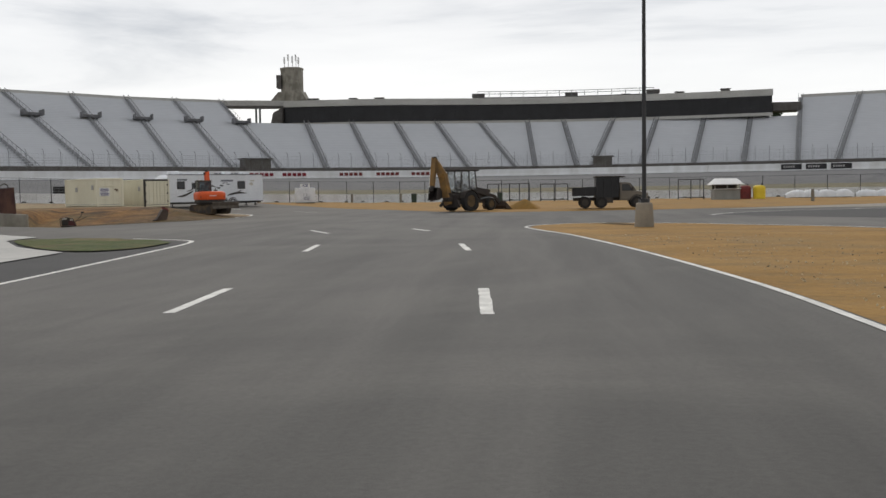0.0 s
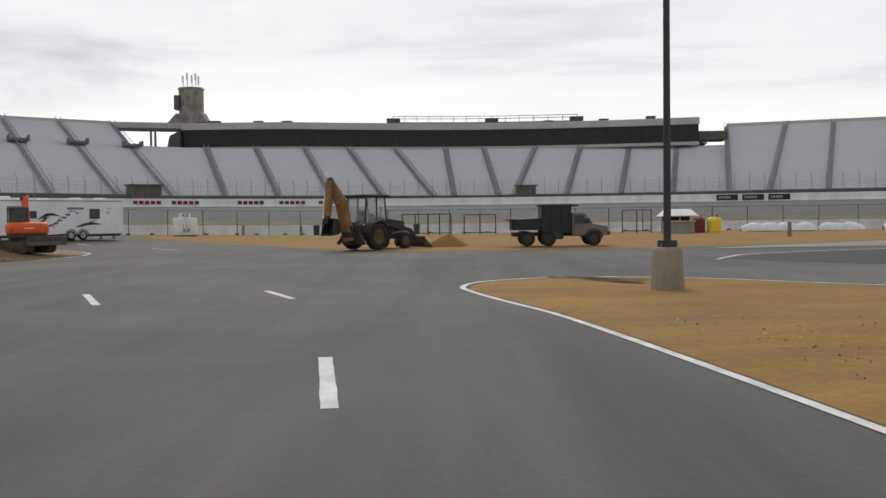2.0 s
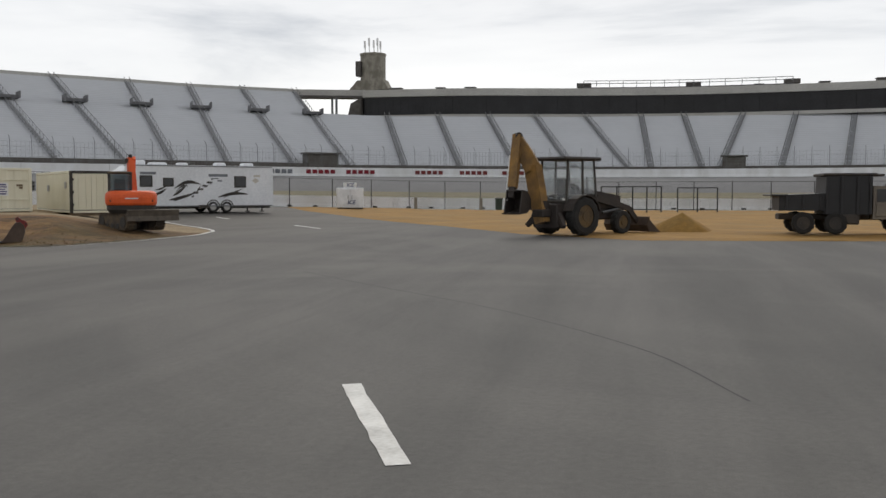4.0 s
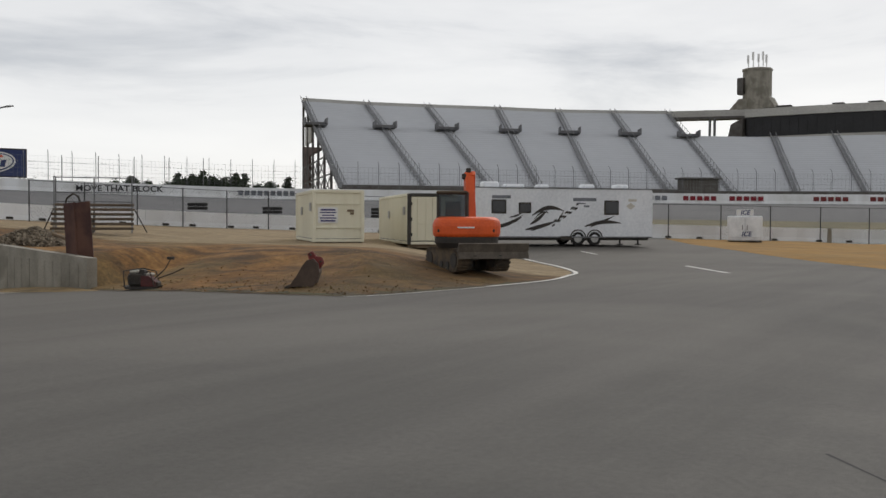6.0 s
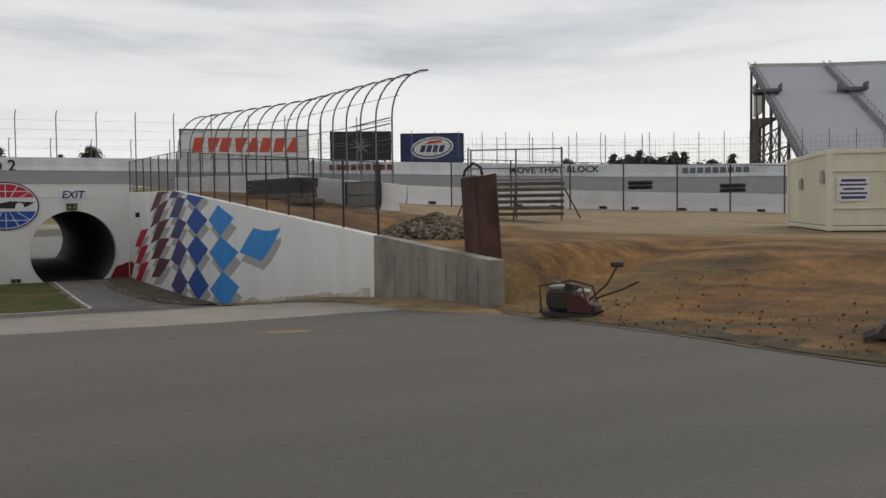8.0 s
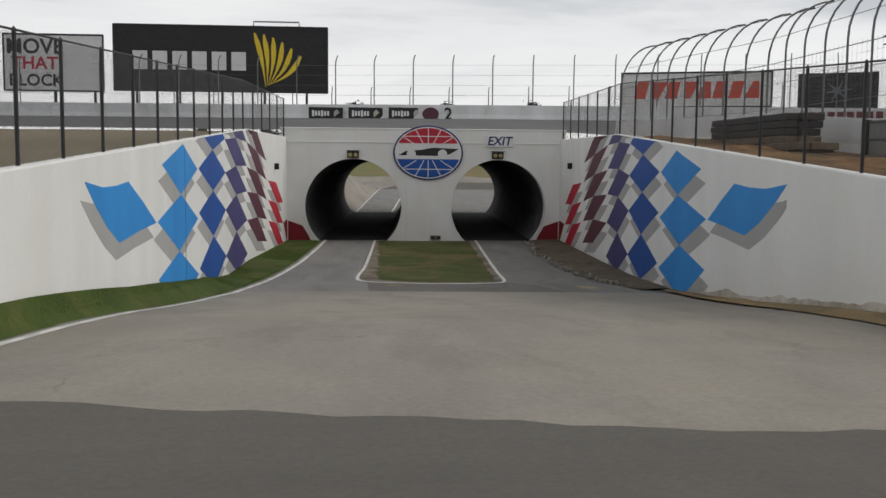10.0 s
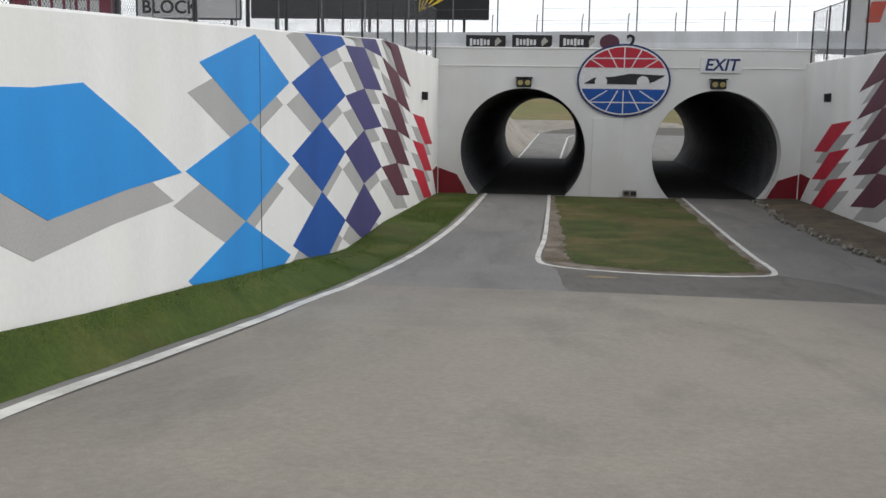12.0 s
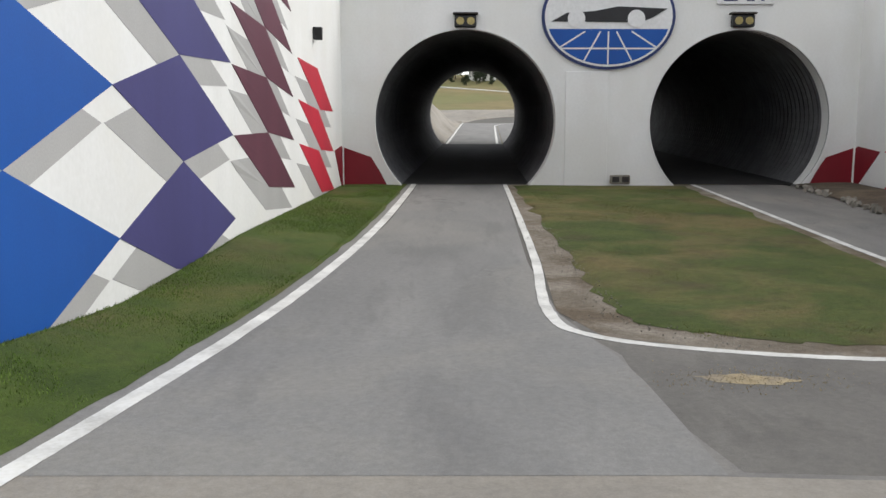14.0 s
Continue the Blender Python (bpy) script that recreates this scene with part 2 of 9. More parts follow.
M_dirt_dark = earth("dark_brown_dirt", [(0.07, 0.055, 0.039), (0.10, 0.08, 0.057), (0.135, 0.11, 0.08)], 0.8, (1, 1, 1), 0, (0.17, 0.135, 0.09), 0.5, 0.5, 0.62, 0.6, 12, 0.5, 0.95, 0.8)
M_grassground = earth("grass_ground", [(0.033, 0.055, 0.009), (0.054, 0.082, 0.013), (0.092, 0.100, 0.024)], 0.7, (1, 1, 1), 0, (0.125, 0.098, 0.04), 0.24, 0.50, 0.66, 0.55, 45, 0.5, 0.95, 0.8)
M_lawn = earth("dry_patched_lawn", [(0.038, 0.054, 0.011), (0.060, 0.080, 0.016), (0.092, 0.094, 0.026)], 0.8, (1, 1, 1), 0, (0.155, 0.112, 0.048), 0.32, 0.47, 0.62, 0.75, 45, 0.5, 0.95, 0.8, stain=(0.06, 0.042, 0.022), stain_fac=0.5)
M_drygrass = mat("dry_grass_field", (0.20, 0.158, 0.066), (0.145, 0.122, 0.046), 0.95, 0.2, 8, 0.5, big=(0.13, 0.15, 0.045), bigfac=0.6, bigscale=0.03)
M_vergegrass = mat("dull_dry_verge", (0.165, 0.142, 0.082), (0.125, 0.112, 0.062), 0.95, 0.3, 8, 0.4)
M_ground = mat("infield_ground", (0.23, 0.19, 0.12), (0.17, 0.14, 0.085), 0.95, 0.1, 5, 0.4)
M_track = mat("racetrack_asphalt", (0.118, 0.118, 0.121), (0.095, 0.095, 0.098), 0.9, 0.2, 30, 0.1)
M_white = mat("white_wall_paint", (0.78, 0.78, 0.76), (0.71, 0.71, 0.69), 0.75, 0.7, 14, 0.12, streak=0.25, big=(0.70, 0.69, 0.64), bigfac=0.4, bigscale=0.5, grain=0.16)
M_whitebar = mat("white_barrier", (0.76, 0.77, 0.78), (0.62, 0.62, 0.61), 0.8, 0.6, 12, 0.1, streak=0.3)
M_conc = mat("raw_concrete", (0.30, 0.28, 0.238), (0.20, 0.186, 0.155), 0.9, 1.2, 22, 0.35, streak=0.3, big=(0.135, 0.122, 0.098), bigfac=0.65, bigscale=0.6)
M_concpale = mat("pale_concrete", (0.52, 0.49, 0.43), (0.42, 0.395, 0.345), 0.9, 1.0, 18, 0.3)
M_lblue = mat("sky_blue_paint", (0.022, 0.27, 0.68), (0.02, 0.23, 0.60), 0.6, 0.8, 45, 0.05, streak=0.3, grain=0.14)
M_blue = mat("deep_blue_paint", (0.006, 0.080, 0.345), (0.006, 0.066, 0.29), 0.6, 0.8, 45, 0.05, streak=0.3, grain=0.14)
M_indigo = mat("indigo_paint", (0.058, 0.053, 0.175), (0.048, 0.043, 0.145), 0.6, 0.8, 45, 0.05, streak=0.3, grain=0.14)
M_maroon = mat("maroon_paint", (0.115, 0.035, 0.055), (0.09, 0.028, 0.045), 0.6, 0.8, 45, 0.05, streak=0.3, grain=0.14)
M_red = mat("red_paint", (0.52, 0.02, 0.045), (0.42, 0.017, 0.038), 0.6, 0.8, 45, 0.05, streak=0.3, grain=0.14)
M_dred = mat("dark_red_paint", (0.22, 0.008, 0.018), (0.17, 0.007, 0.015), 0.6, 0.8, 45, 0.05, streak=0.3, grain=0.14)
M_greysh = mat("grey_wall_paint", (0.40, 0.395, 0.385), (0.36, 0.355, 0.345), 0.7, 0.8, 45, 0.05, streak=0.3, grain=0.14)
M_black = mat("black_paint", (0.02, 0.02, 0.022), (0.014, 0.014, 0.015), 0.55, 2, 20, 0.05)
M_blackpost = mat("black_post", (0.03, 0.03, 0.033), (0.02, 0.02, 0.022), 0.5, 3, 30, 0.05)
M_navy = mat("navy_panel", (0.02, 0.035, 0.13), (0.016, 0.028, 0.10), 0.5, 1, 10, 0.03)
M_alu = mat("aluminium_bench", (0.56, 0.575, 0.60), (0.535, 0.55, 0.575), 0.55, 0.03, 0.4, 0.0, metal=0.25, grain=0.06)
# bench grey set slightly darker, so the shade between rows is in the colour
M_riser = mat("shaded_bench_riser", (0.53, 0.54, 0.56), (0.49, 0.50, 0.52), 0.7, 0.05, 0.4, 0.0, grain=0.06)
M_stair = mat("stand_stair", (0.27, 0.275, 0.29), (0.22, 0.225, 0.235), 0.8, 1.5, 8, 0.0)
M_portal = mat("portal_steel", (0.15, 0.15, 0.155), (0.11, 0.11, 0.115), 0.7, 1.0, 6, 0.05)
M_standframe = mat("stand_frame_steel", (0.10, 0.095, 0.09), (0.07, 0.06, 0.055), 0.7, 1.0, 6, 0.1)
M_rustpanel = mat("brown_panel", (0.09, 0.05, 0.04), (0.06, 0.035, 0.03), 0.8, 0.5, 5, 0.1)
M_fascia = mat("grey_fascia", (0.42, 0.41, 0.385), (0.36, 0.35, 0.33), 0.7, 0.2, 4, 0.0)
M_darkglass = mat("dark_glass", (0.020, 0.020, 0.023), (0.014, 0.014, 0.016), 0.25, 0.3, 3, 0.0, spec=0.25)
M_steel = mat("galvanised_steel", (0.19, 0.195, 0.20), (0.14, 0.143, 0.147), 0.6, 3, 20, 0.05, metal=0.4)
M_cont = mat("cream_container_paint", (0.70, 0.67, 0.53), (0.62, 0.59, 0.46), 0.6, 0.7, 70, 0.03, streak=0.25)
M_contdark = mat("dark_container_trim", (0.05, 0.045, 0.04), (0.03, 0.028, 0.025), 0.7, 2, 20, 0.1)
M_trailer = mat("white_trailer_skin", (0.70, 0.715, 0.74), (0.62, 0.635, 0.66), 0.45, 0.5, 8, 0.03)
M_grey = mat("grey_graphic", (0.17, 0.18, 0.20), (0.13, 0.14, 0.155), 0.55, 1, 8, 0.0)
M_tyre = mat("tyre_rubber", (0.022, 0.021, 0.02), (0.016, 0.015, 0.014), 0.9, 4, 40, 0.3)
M_rim = mat("pale_rim", (0.45, 0.44, 0.42), (0.33, 0.32, 0.30), 0.5, 5, 30, 0.1, metal=0.3)
M_orange = mat("orange_machine_paint", (0.72, 0.105, 0.018), (0.60, 0.085, 0.016), 0.5, 1.5, 20, 0.08)
M_machblack = mat("machine_black", (0.030, 0.028, 0.027), (0.055, 0.045, 0.036), 0.75, 2.5, 25, 0.2)
M_trackmud = mat("muddy_track_rubber", (0.045, 0.038, 0.032), (0.11, 0.08, 0.05), 0.9, 3, 25, 0.4)
M_rimyellow = mat("muddy_yellow_rim", (0.115, 0.072, 0.028), (0.06, 0.042, 0.024), 0.75, 3.0, 20, 0.15)
M_yellow = mat("worn_yellow_paint", (0.27, 0.145, 0.036), (0.14, 0.08, 0.03), 0.65, 2.0, 20, 0.15)
M_machbrown = mat("oily_machine_metal", (0.042, 0.032, 0.026), (0.026, 0.021, 0.019), 0.7, 2.0, 20, 0.2)
M_rust = mat("rusty_steel", (0.085, 0.040, 0.032), (0.05, 0.025, 0.022), 0.85, 2.5, 18, 0.35, streak=0.3, big=(0.15, 0.075, 0.05), bigfac=0.5, bigscale=0.9)
M_steelbucket = mat("worn_bucket_steel", (0.078, 0.052, 0.038), (0.046, 0.031, 0.023), 0.7, 2.5, 18, 0.3)
M_blade_steel = mat("muddy_blade_steel", (0.11, 0.092, 0.072), (0.07, 0.057, 0.045), 0.8, 3, 20, 0.3)
M_redmetal = mat("red_worn_metal", (0.20, 0.028, 0.024), (0.12, 0.02, 0.02), 0.6, 3, 20, 0.2)
M_tamperred = mat("greasy_dark_red_paint", (0.105, 0.022, 0.022), (0.06, 0.018, 0.016), 0.7, 3, 20, 0.2)
M_boardred = mat("crimson_board", (0.235, 0.018, 0.045), (0.20, 0.016, 0.04), 0.5, 0.6, 8, 0.0)
M_cabtan = mat("dusty_tan_cab_paint", (0.18, 0.155, 0.12), (0.135, 0.115, 0.092), 0.5, 1, 12, 0.05)
M_wood = mat("weathered_wood", (0.22, 0.165, 0.112), (0.14, 0.105, 0.07), 0.85, 2.0, 30, 0.25, objrand=0.15)
M_rubble = mat("broken_rubble", (0.20, 0.165, 0.12), (0.12, 0.095, 0.068), 0.95, 3, 20, 0.4, island=0.5)
M_pebble = mat("pale_sandy_stone", (0.56, 0.47, 0.32), (0.42, 0.34, 0.21), 0.95, 3, 20, 0.4, island=0.35)
M_soil = mat("pile_soil", (0.125, 0.095, 0.064), (0.08, 0.06, 0.042), 0.95, 2, 12, 0.6)
M_culvert = mat("dark_culvert_steel", (0.135, 0.135, 0.139), (0.09, 0.09, 0.093), 0.8, 1.5, 10, 0.2)
# asphalt taken down to near black: the tunnel's shade is put into its colour
M_tunnelfloor = mat("shade_toned_tunnel_asphalt", (0.032, 0.031, 0.030), (0.022, 0.021, 0.021), 0.9, 0.8, 40, 0.2)
M_leaf = mat("dark_conifer_leaf", (0.042, 0.06, 0.03), (0.026, 0.04, 0.02), 0.9, 0.6, 8, 0.0, island=0.35)
M_bark = mat("bark", (0.10, 0.075, 0.055), (0.06, 0.045, 0.035), 0.9, 3, 20, 0.3)
M_blade = mat("grass_blade", (0.108, 0.178, 0.028), (0.092, 0.128, 0.026), 0.9, 2, 20, 0.0, island=0.35)
M_blade_dry = mat("dry_grass_blade", (0.155, 0.172, 0.056), (0.15, 0.128, 0.055), 0.9, 0.9, 20, 0.0, island=0.35)
M_weed = mat("olive_weed", (0.24, 0.19, 0.085), (0.17, 0.14, 0.06), 0.9, 2, 20, 0.0, island=0.35)
M_yel = mat("yellow_sign_paint", (0.78, 0.58, 0.03), (0.70, 0.50, 0.03), 0.5, 1, 10, 0.0)
M_signred = mat("orange_red_sign_paint", (0.62, 0.075, 0.035), (0.55, 0.065, 0.03), 0.5, 1, 10, 0.0)
M_signwhite = mat("sign_white", (0.72, 0.72, 0.71), (0.66, 0.66, 0.65), 0.5, 0.8, 10, 0.0)
M_tank = mat("white_plastic", (0.72, 0.74, 0.76), (0.60, 0.62, 0.64), 0.5, 2, 12, 0.1)
M_green = mat("dark_green_plastic", (0.03, 0.05, 0.035), (0.02, 0.035, 0.025), 0.6, 3, 20, 0.1)
M_shed = mat("grey_shed_board", (0.27, 0.27, 0.25), (0.21, 0.21, 0.195), 0.85, 1.2, 14, 0.2)
M_basecon = mat("stained_base_concrete", (0.30, 0.265, 0.21), (0.20, 0.175, 0.14), 0.9, 2.0, 30, 0.4, streak=0.3)
M_spill = earth("pale_sand_spill", [(0.27, 0.215, 0.13), (0.34, 0.275, 0.165), (0.42, 0.345, 0.21)], 2.5, (1, 1, 1), 0, (0.22, 0.19, 0.145), 1.4, 0.48, 0.6, 0.7, 40, 0.4, 0.95, 0.5)
M_splash = earth("dirt_splash", [(0.47, 0.42, 0.34), (0.57, 0.53, 0.46), (0.66, 0.63, 0.57)], 1.5, (1, 1, 1), 0, (0.30, 0.24, 0.165), 1.0, 0.48, 0.62, 0.6, 30, 0.3, 0.9, 0.2)
M_planks = mat("dark_bleacher_wood", (0.135, 0.10, 0.07), (0.085, 0.063, 0.045), 0.85, 2.0, 30, 0.25, objrand=0.2)
M_lens = mat("lamp_lens", (0.42, 0.34, 0.12), (0.3, 0.24, 0.09), 0.3, 4, 20, 0.0)

M_glass = bpy.data.materials.new("cab_glass")
M_glass.use_nodes = True
_g = M_glass.node_tree.nodes["Principled BSDF"]
_g.inputs["Base Color"].default_value = (0.34, 0.38, 0.40, 1)
_g.inputs["Roughness"].default_value = 0.05
_g.inputs["Transmission Weight"].default_value = 0.9
_g.inputs["IOR"].default_value = 1.1
M_clearglass = M_glass.copy()
M_clearglass.name = "clear_cab_glass"
M_clearglass.node_tree.nodes["Principled BSDF"].inputs["Base Color"].default_value = (0.84, 0.87, 0.88, 1)
M_window = mat("tinted_window", (0.02, 0.022, 0.026), (0.015, 0.016, 0.02), 0.12, 2, 10, 0.0, spec=0.5)


# ---- mesh helpers ----
class Geo:
    """Collects vertices and faces of one mesh."""

    def __init__(self):
        self.v, self.f = [], []

    def add(self, verts, faces, m=None):
        k = len(self.v)
        self.v += [tuple(m @ Vector(p)) if m else tuple(p) for p in verts]
        self.f += [tuple(i + k for i in f) for f in faces]
        return self

    def box(self, c, s, b=0.0, m=None):
        """A box about c of size s, its edges chamfered by b."""
        hx, hy, hz = s[0] / 2, s[1] / 2, s[2] / 2
        if not b:
            vs = [(c[0] + i * hx, c[1] + j * hy, c[2] + k * hz) for i in (-1, 1) for j in (-1, 1) for k in (-1, 1)]
            return self.add(vs, [(0, 1, 3, 2), (4, 6, 7, 5), (0, 4, 5, 1), (2, 3, 7, 6), (0, 2, 6, 4), (1, 5, 7, 3)], m)
        b = min(b, hx * 0.9, hy * 0.9, hz * 0.9)
        bm = bmesh.new()
        bmesh.ops.create_cube(bm, size=1.0)
        for v in bm.verts:
            v.co = Vector((v.co.x * s[0], v.co.y * s[1], v.co.z * s[2]))
        bmesh.ops.bevel(bm, geom=bm.edges[:], offset=b, segments=1, affect='EDGES')
        bm.verts.index_update()
        self.add([(v.co.x + c[0], v.co.y + c[1], v.co.z + c[2]) for v in bm.verts], [tuple(v.index for v in f.verts) for f in bm.faces], m)
        bm.free()
        return self

    def cyl(self, a, b, r, n=10, r2=None, caps=True):
        a, b = Vector(a), Vector(b)
        q = (b - a).to_track_quat('Z', 'Y').to_matrix()
        r2 = r if r2 is None else r2
        ring = [Vector((math.cos(2 * math.pi * i / n), math.sin(2 * math.pi * i / n), 0)) for i in range(n)]
        vs = [a + q @ (p * r) for p in ring] + [b + q @ (p * r2) for p in ring]
        fs = [(i, (i + 1) % n, n + (i + 1) % n, n + i) for i in range(n)]
        if caps:
            fs += [tuple(range(n - 1, -1, -1)), tuple(range(n, 2 * n))]
        return self.add(vs, fs)

    def tube(self, pts, r, n=6):
        """One swept pipe through the given places."""
        P = [Vector(p) for p in pts]
        ref, rows = Vector((0.0, 0.0, 1.0)), []
        for i, p in enumerate(P):
            d = (P[min(i + 1, len(P) - 1)] - P[max(i - 1, 0)]).normalized()
            if i == 0 and abs(d.z) > 0.9:
                ref = Vector((1.0, 0.0, 0.0))
            u = ref - d * ref.dot(d)
            u = u.normalized() if u.length > 1e-3 else d.orthogonal().normalized()
            ref = u
            w = d.cross(u)
            rows.append([tuple(p + (u * math.cos(2 * math.pi * k / n) + w * math.sin(2 * math.pi * k / n)) * r) for k in range(n)])
        self.loft(rows, closed=True)
        k = len(self.v)
        self.f += [tuple(range(k - n, k)), tuple(range(k - n * len(P) + n - 1, k - n * len(P) - 1, -1))]
        return self

    def poly(self, pts):
        return self.add(pts, [tuple(range(len(pts)))])

    def prism(self, pts, d, m=None):
        """A flat outline pushed along the vector d."""
        n = len(pts)
        d = Vector(d)
        vs = [Vector(p) for p in pts] + [Vector(p) + d for p in pts]
        fs = [tuple(range(n - 1, -1, -1)), tuple(range(n, 2 * n))] + [(i, (i + 1) % n, n + (i + 1) % n, n + i) for i in range(n)]
        return self.add(vs, fs, m)

    def loft(self, rows, closed=False):
        n = len(rows[0])
        vs = [p for row in rows for p in row]
        fs = []
        for i in range(len(rows) - 1):
            for j in range(n if closed else n - 1):
                k = (j + 1) % n
                fs.append((i * n + j, i * n + k, (i + 1) * n + k, (i + 1) * n + j))
        return self.add(vs, fs)

    def mesh(self, name, material, smooth=False, weld=False):
        me = bpy.data.meshes.new(name)
        me.from_pydata(self.v, [], self.f)
        me.validate()
        bm = bmesh.new()
        bm.from_mesh(me)
        if weld:
            bmesh.ops.remove_doubles(bm, verts=bm.verts[:], dist=1e-4)
        bmesh.ops.recalc_face_normals(bm, faces=bm.faces[:])
        bm.to_mesh(me)
        bm.free()
        if smooth:
            for p in me.polygons:
                p.use_smooth = True
        me.materials.append(material)
        return me


def part(name, g, material, parent=None, label="", smooth=False, weld=False):
    """Links the collected mesh as one object under its thing or part."""
    ob = new(name, g.mesh(name, material, smooth, weld))
    if parent is not None:
        ob.parent = parent
    if label:
        ob["label"] = label
    return ob


def piece(name, me, parent, m):
    """One more object on a mesh that is shared between alike pieces."""
    ob = new(name, me)
    ob.parent = parent
    ob.matrix_basis = m
    return ob


def thing(name, label, category, m=None, group="", kind=""):
    ob = new(name)
    ob.empty_display_size = 0.3
    tagged(ob, label, category, group, kind)
    if m is not None:
        ob.matrix_basis = m
    return ob


def smooth_line(pts, n=6):
    """A rounded line through the given places."""
    P = [Vector(p) for p in pts]
    P = [2 * P[0] - P[1]] + P + [2 * P[-1] - P[-2]]
    out = []
    for i in range(1, len(P) - 2):
        for k in range(n):
            t = k / n
            a, b, c, d = P[i - 1], P[i], P[i + 1], P[i + 2]
            out.append(0.5 * (2 * b + (c - a) * t + (2 * a - 5 * b + 4 * c - d) * t * t + (3 * b - a - 3 * c + d) * t ** 3))
    return out + [P[-2]]


def ss(t):
    t = min(max(t, 0.0), 1.0)
    return t * t * (3 - 2 * t)


def interp(x, xs, ys):
    return float(np.interp(x, xs, ys))


def fbm(x, y, s=1.0):
    return noise.fractal(Vector((x * s, y * s, 3.7)), 0.7, 2.0, 4)


# ---- the lie of the land ----
RX = (-200, -62, -60, -58, -56, -54, -52, -50, -48, -46, -44, -42, -40, -38, -36, -34, -32, -30, -28, -26, -24, -22, -20, -18, -16, -14, -12, -10, -8, 100)
RZ = (-3.05, -3.05, -3.03, -3.01, -2.956, -2.868, -2.78, -2.611, -2.442, -2.237, -2.02, -1.78, -1.563, -1.37, -1.217, -1.065, -0.923, -0.817, -0.71, -0.603, -0.509, -0.427, -0.345, -0.262, -0.206, -0.155, -0.103, -0.052, 0.0, 0.0)
FX = (-110, -75, -61, -50, -35, -28, -20, -14, -8, 100)
FZ = (3.2, 2.8, 2.2, 1.36, 0.78, 0.72, 0.33, 0.1, 0, 0)
WALL_R = ((-75.0, 67.9, 2.54), (-61.2, 67.36, 2.40), (-35.1, 66.05, 0.66), (-27.95, 65.2, 0.31))
WALL_L = ((-75.0, 53.0, 2.55), (-63.7, 52.32, 2.53), (-52.75, 52.3, 1.87), (-40.4, 52.3, 1.15), (-34.0, 52.3, 0.78))
LOT_EDGE = ((-75, 67.9), (-61.2, 67.36), (-35.1, 66.05), (-28.3, 65.25), (-27.2, 64.9), (-24.9, 64.5), (-21.2, 64.1), (-19, 63.6), (-17, 63.35), (-15.75, 63.35),
            (-15.15, 64.5), (-14.65, 67.4), (-14.6, 71), (-15.7, 75.0), (-17.8, 77.9), (-21.2, 81.6), (-27, 87), (-36, 97), (-44, 103))


def zr(x):
    return interp(x, RX, RZ)


def zup(x, y):
    return interp(x, FX, FZ) * interp(y, (72, 80, 94, 110), (1, 0.78, 0.70, 0.5))


def y_right(x):
    return interp(x, [p[0] for p in WALL_R], [p[1] for p in WALL_R])


def y_left(x):
    return interp(x, [p[0] for p in WALL_L], [p[1] for p in WALL_L])


def edge_gap(x, y):
    best = 1e9
    for (ax, ay), (bx, by) in zip(LOT_EDGE[:-1], LOT_EDGE[1:]):
        dx, dy = bx - ax, by - ay
        t = min(max(((x - ax) * dx + (y - ay) * dy) / (dx * dx + dy * dy), 0), 1)
        best = min(best, math.hypot(x - ax - t * dx, y - ay - t * dy))
    return best


def in_lot(x, y):
    if y < 61 or x > -13.8:
        return False
    if x < -28.1:
        if y < y_right(x) + 0.12:
            return False
    elif y < interp(x, (-28.1, -27.2, -24.9, -21.2, -19, -17, -15.6), (65.3, 64.9, 64.5, 64.1, 63.6, 63.35, 63.35)):
        return False
    lim = interp(y, (63.35, 64.5, 67.4, 71, 75, 77.9, 81.6, 87, 97, 103, 140), (-15.75, -15.15, -14.65, -14.6, -15.7, -17.8, -21.2, -27, -36, -44, -80))
    return x < lim


def gz(x, y):
    """Height of the ground."""
    if y > 110 or x > -8 or (x < -75.2 and (y > 68.5 or y < 52.5)):
        return zup(x, y)
    road, up = zr(x), zup(x, y)
    if in_lot(x, y):
        start = road + (interp(x, [p[0] for p in WALL_R], [p[2] for p in WALL_R]) - 0.14 - road) * ss((-27.8 - x) / 1.3) if y > y_right(x) + 0.1 else road
        up = interp(x, (-60, -42, -36), (up, up, 0.6)) if x > -42 else up
        start += (zup(x, y) - start) * ss((y - 70) / 25.0)
        return start + (up - start) * ss(edge_gap(x, y) / 7.0)
    if y < 52.25 and (x < -34.2 or y < 48):
        if x < -34.2:
            return min(up, interp(x, [p[0] for p in WALL_L[::1]], [p[2] for p in WALL_L]) - 0.15) if y > 49 else up
    if y < 52:
        return road + (up - road) * ss((52 - y) / 8.0)
    return road + (up - road) * ss((y - 70) / 25.0) if x > -27.9 or y > 69 else road


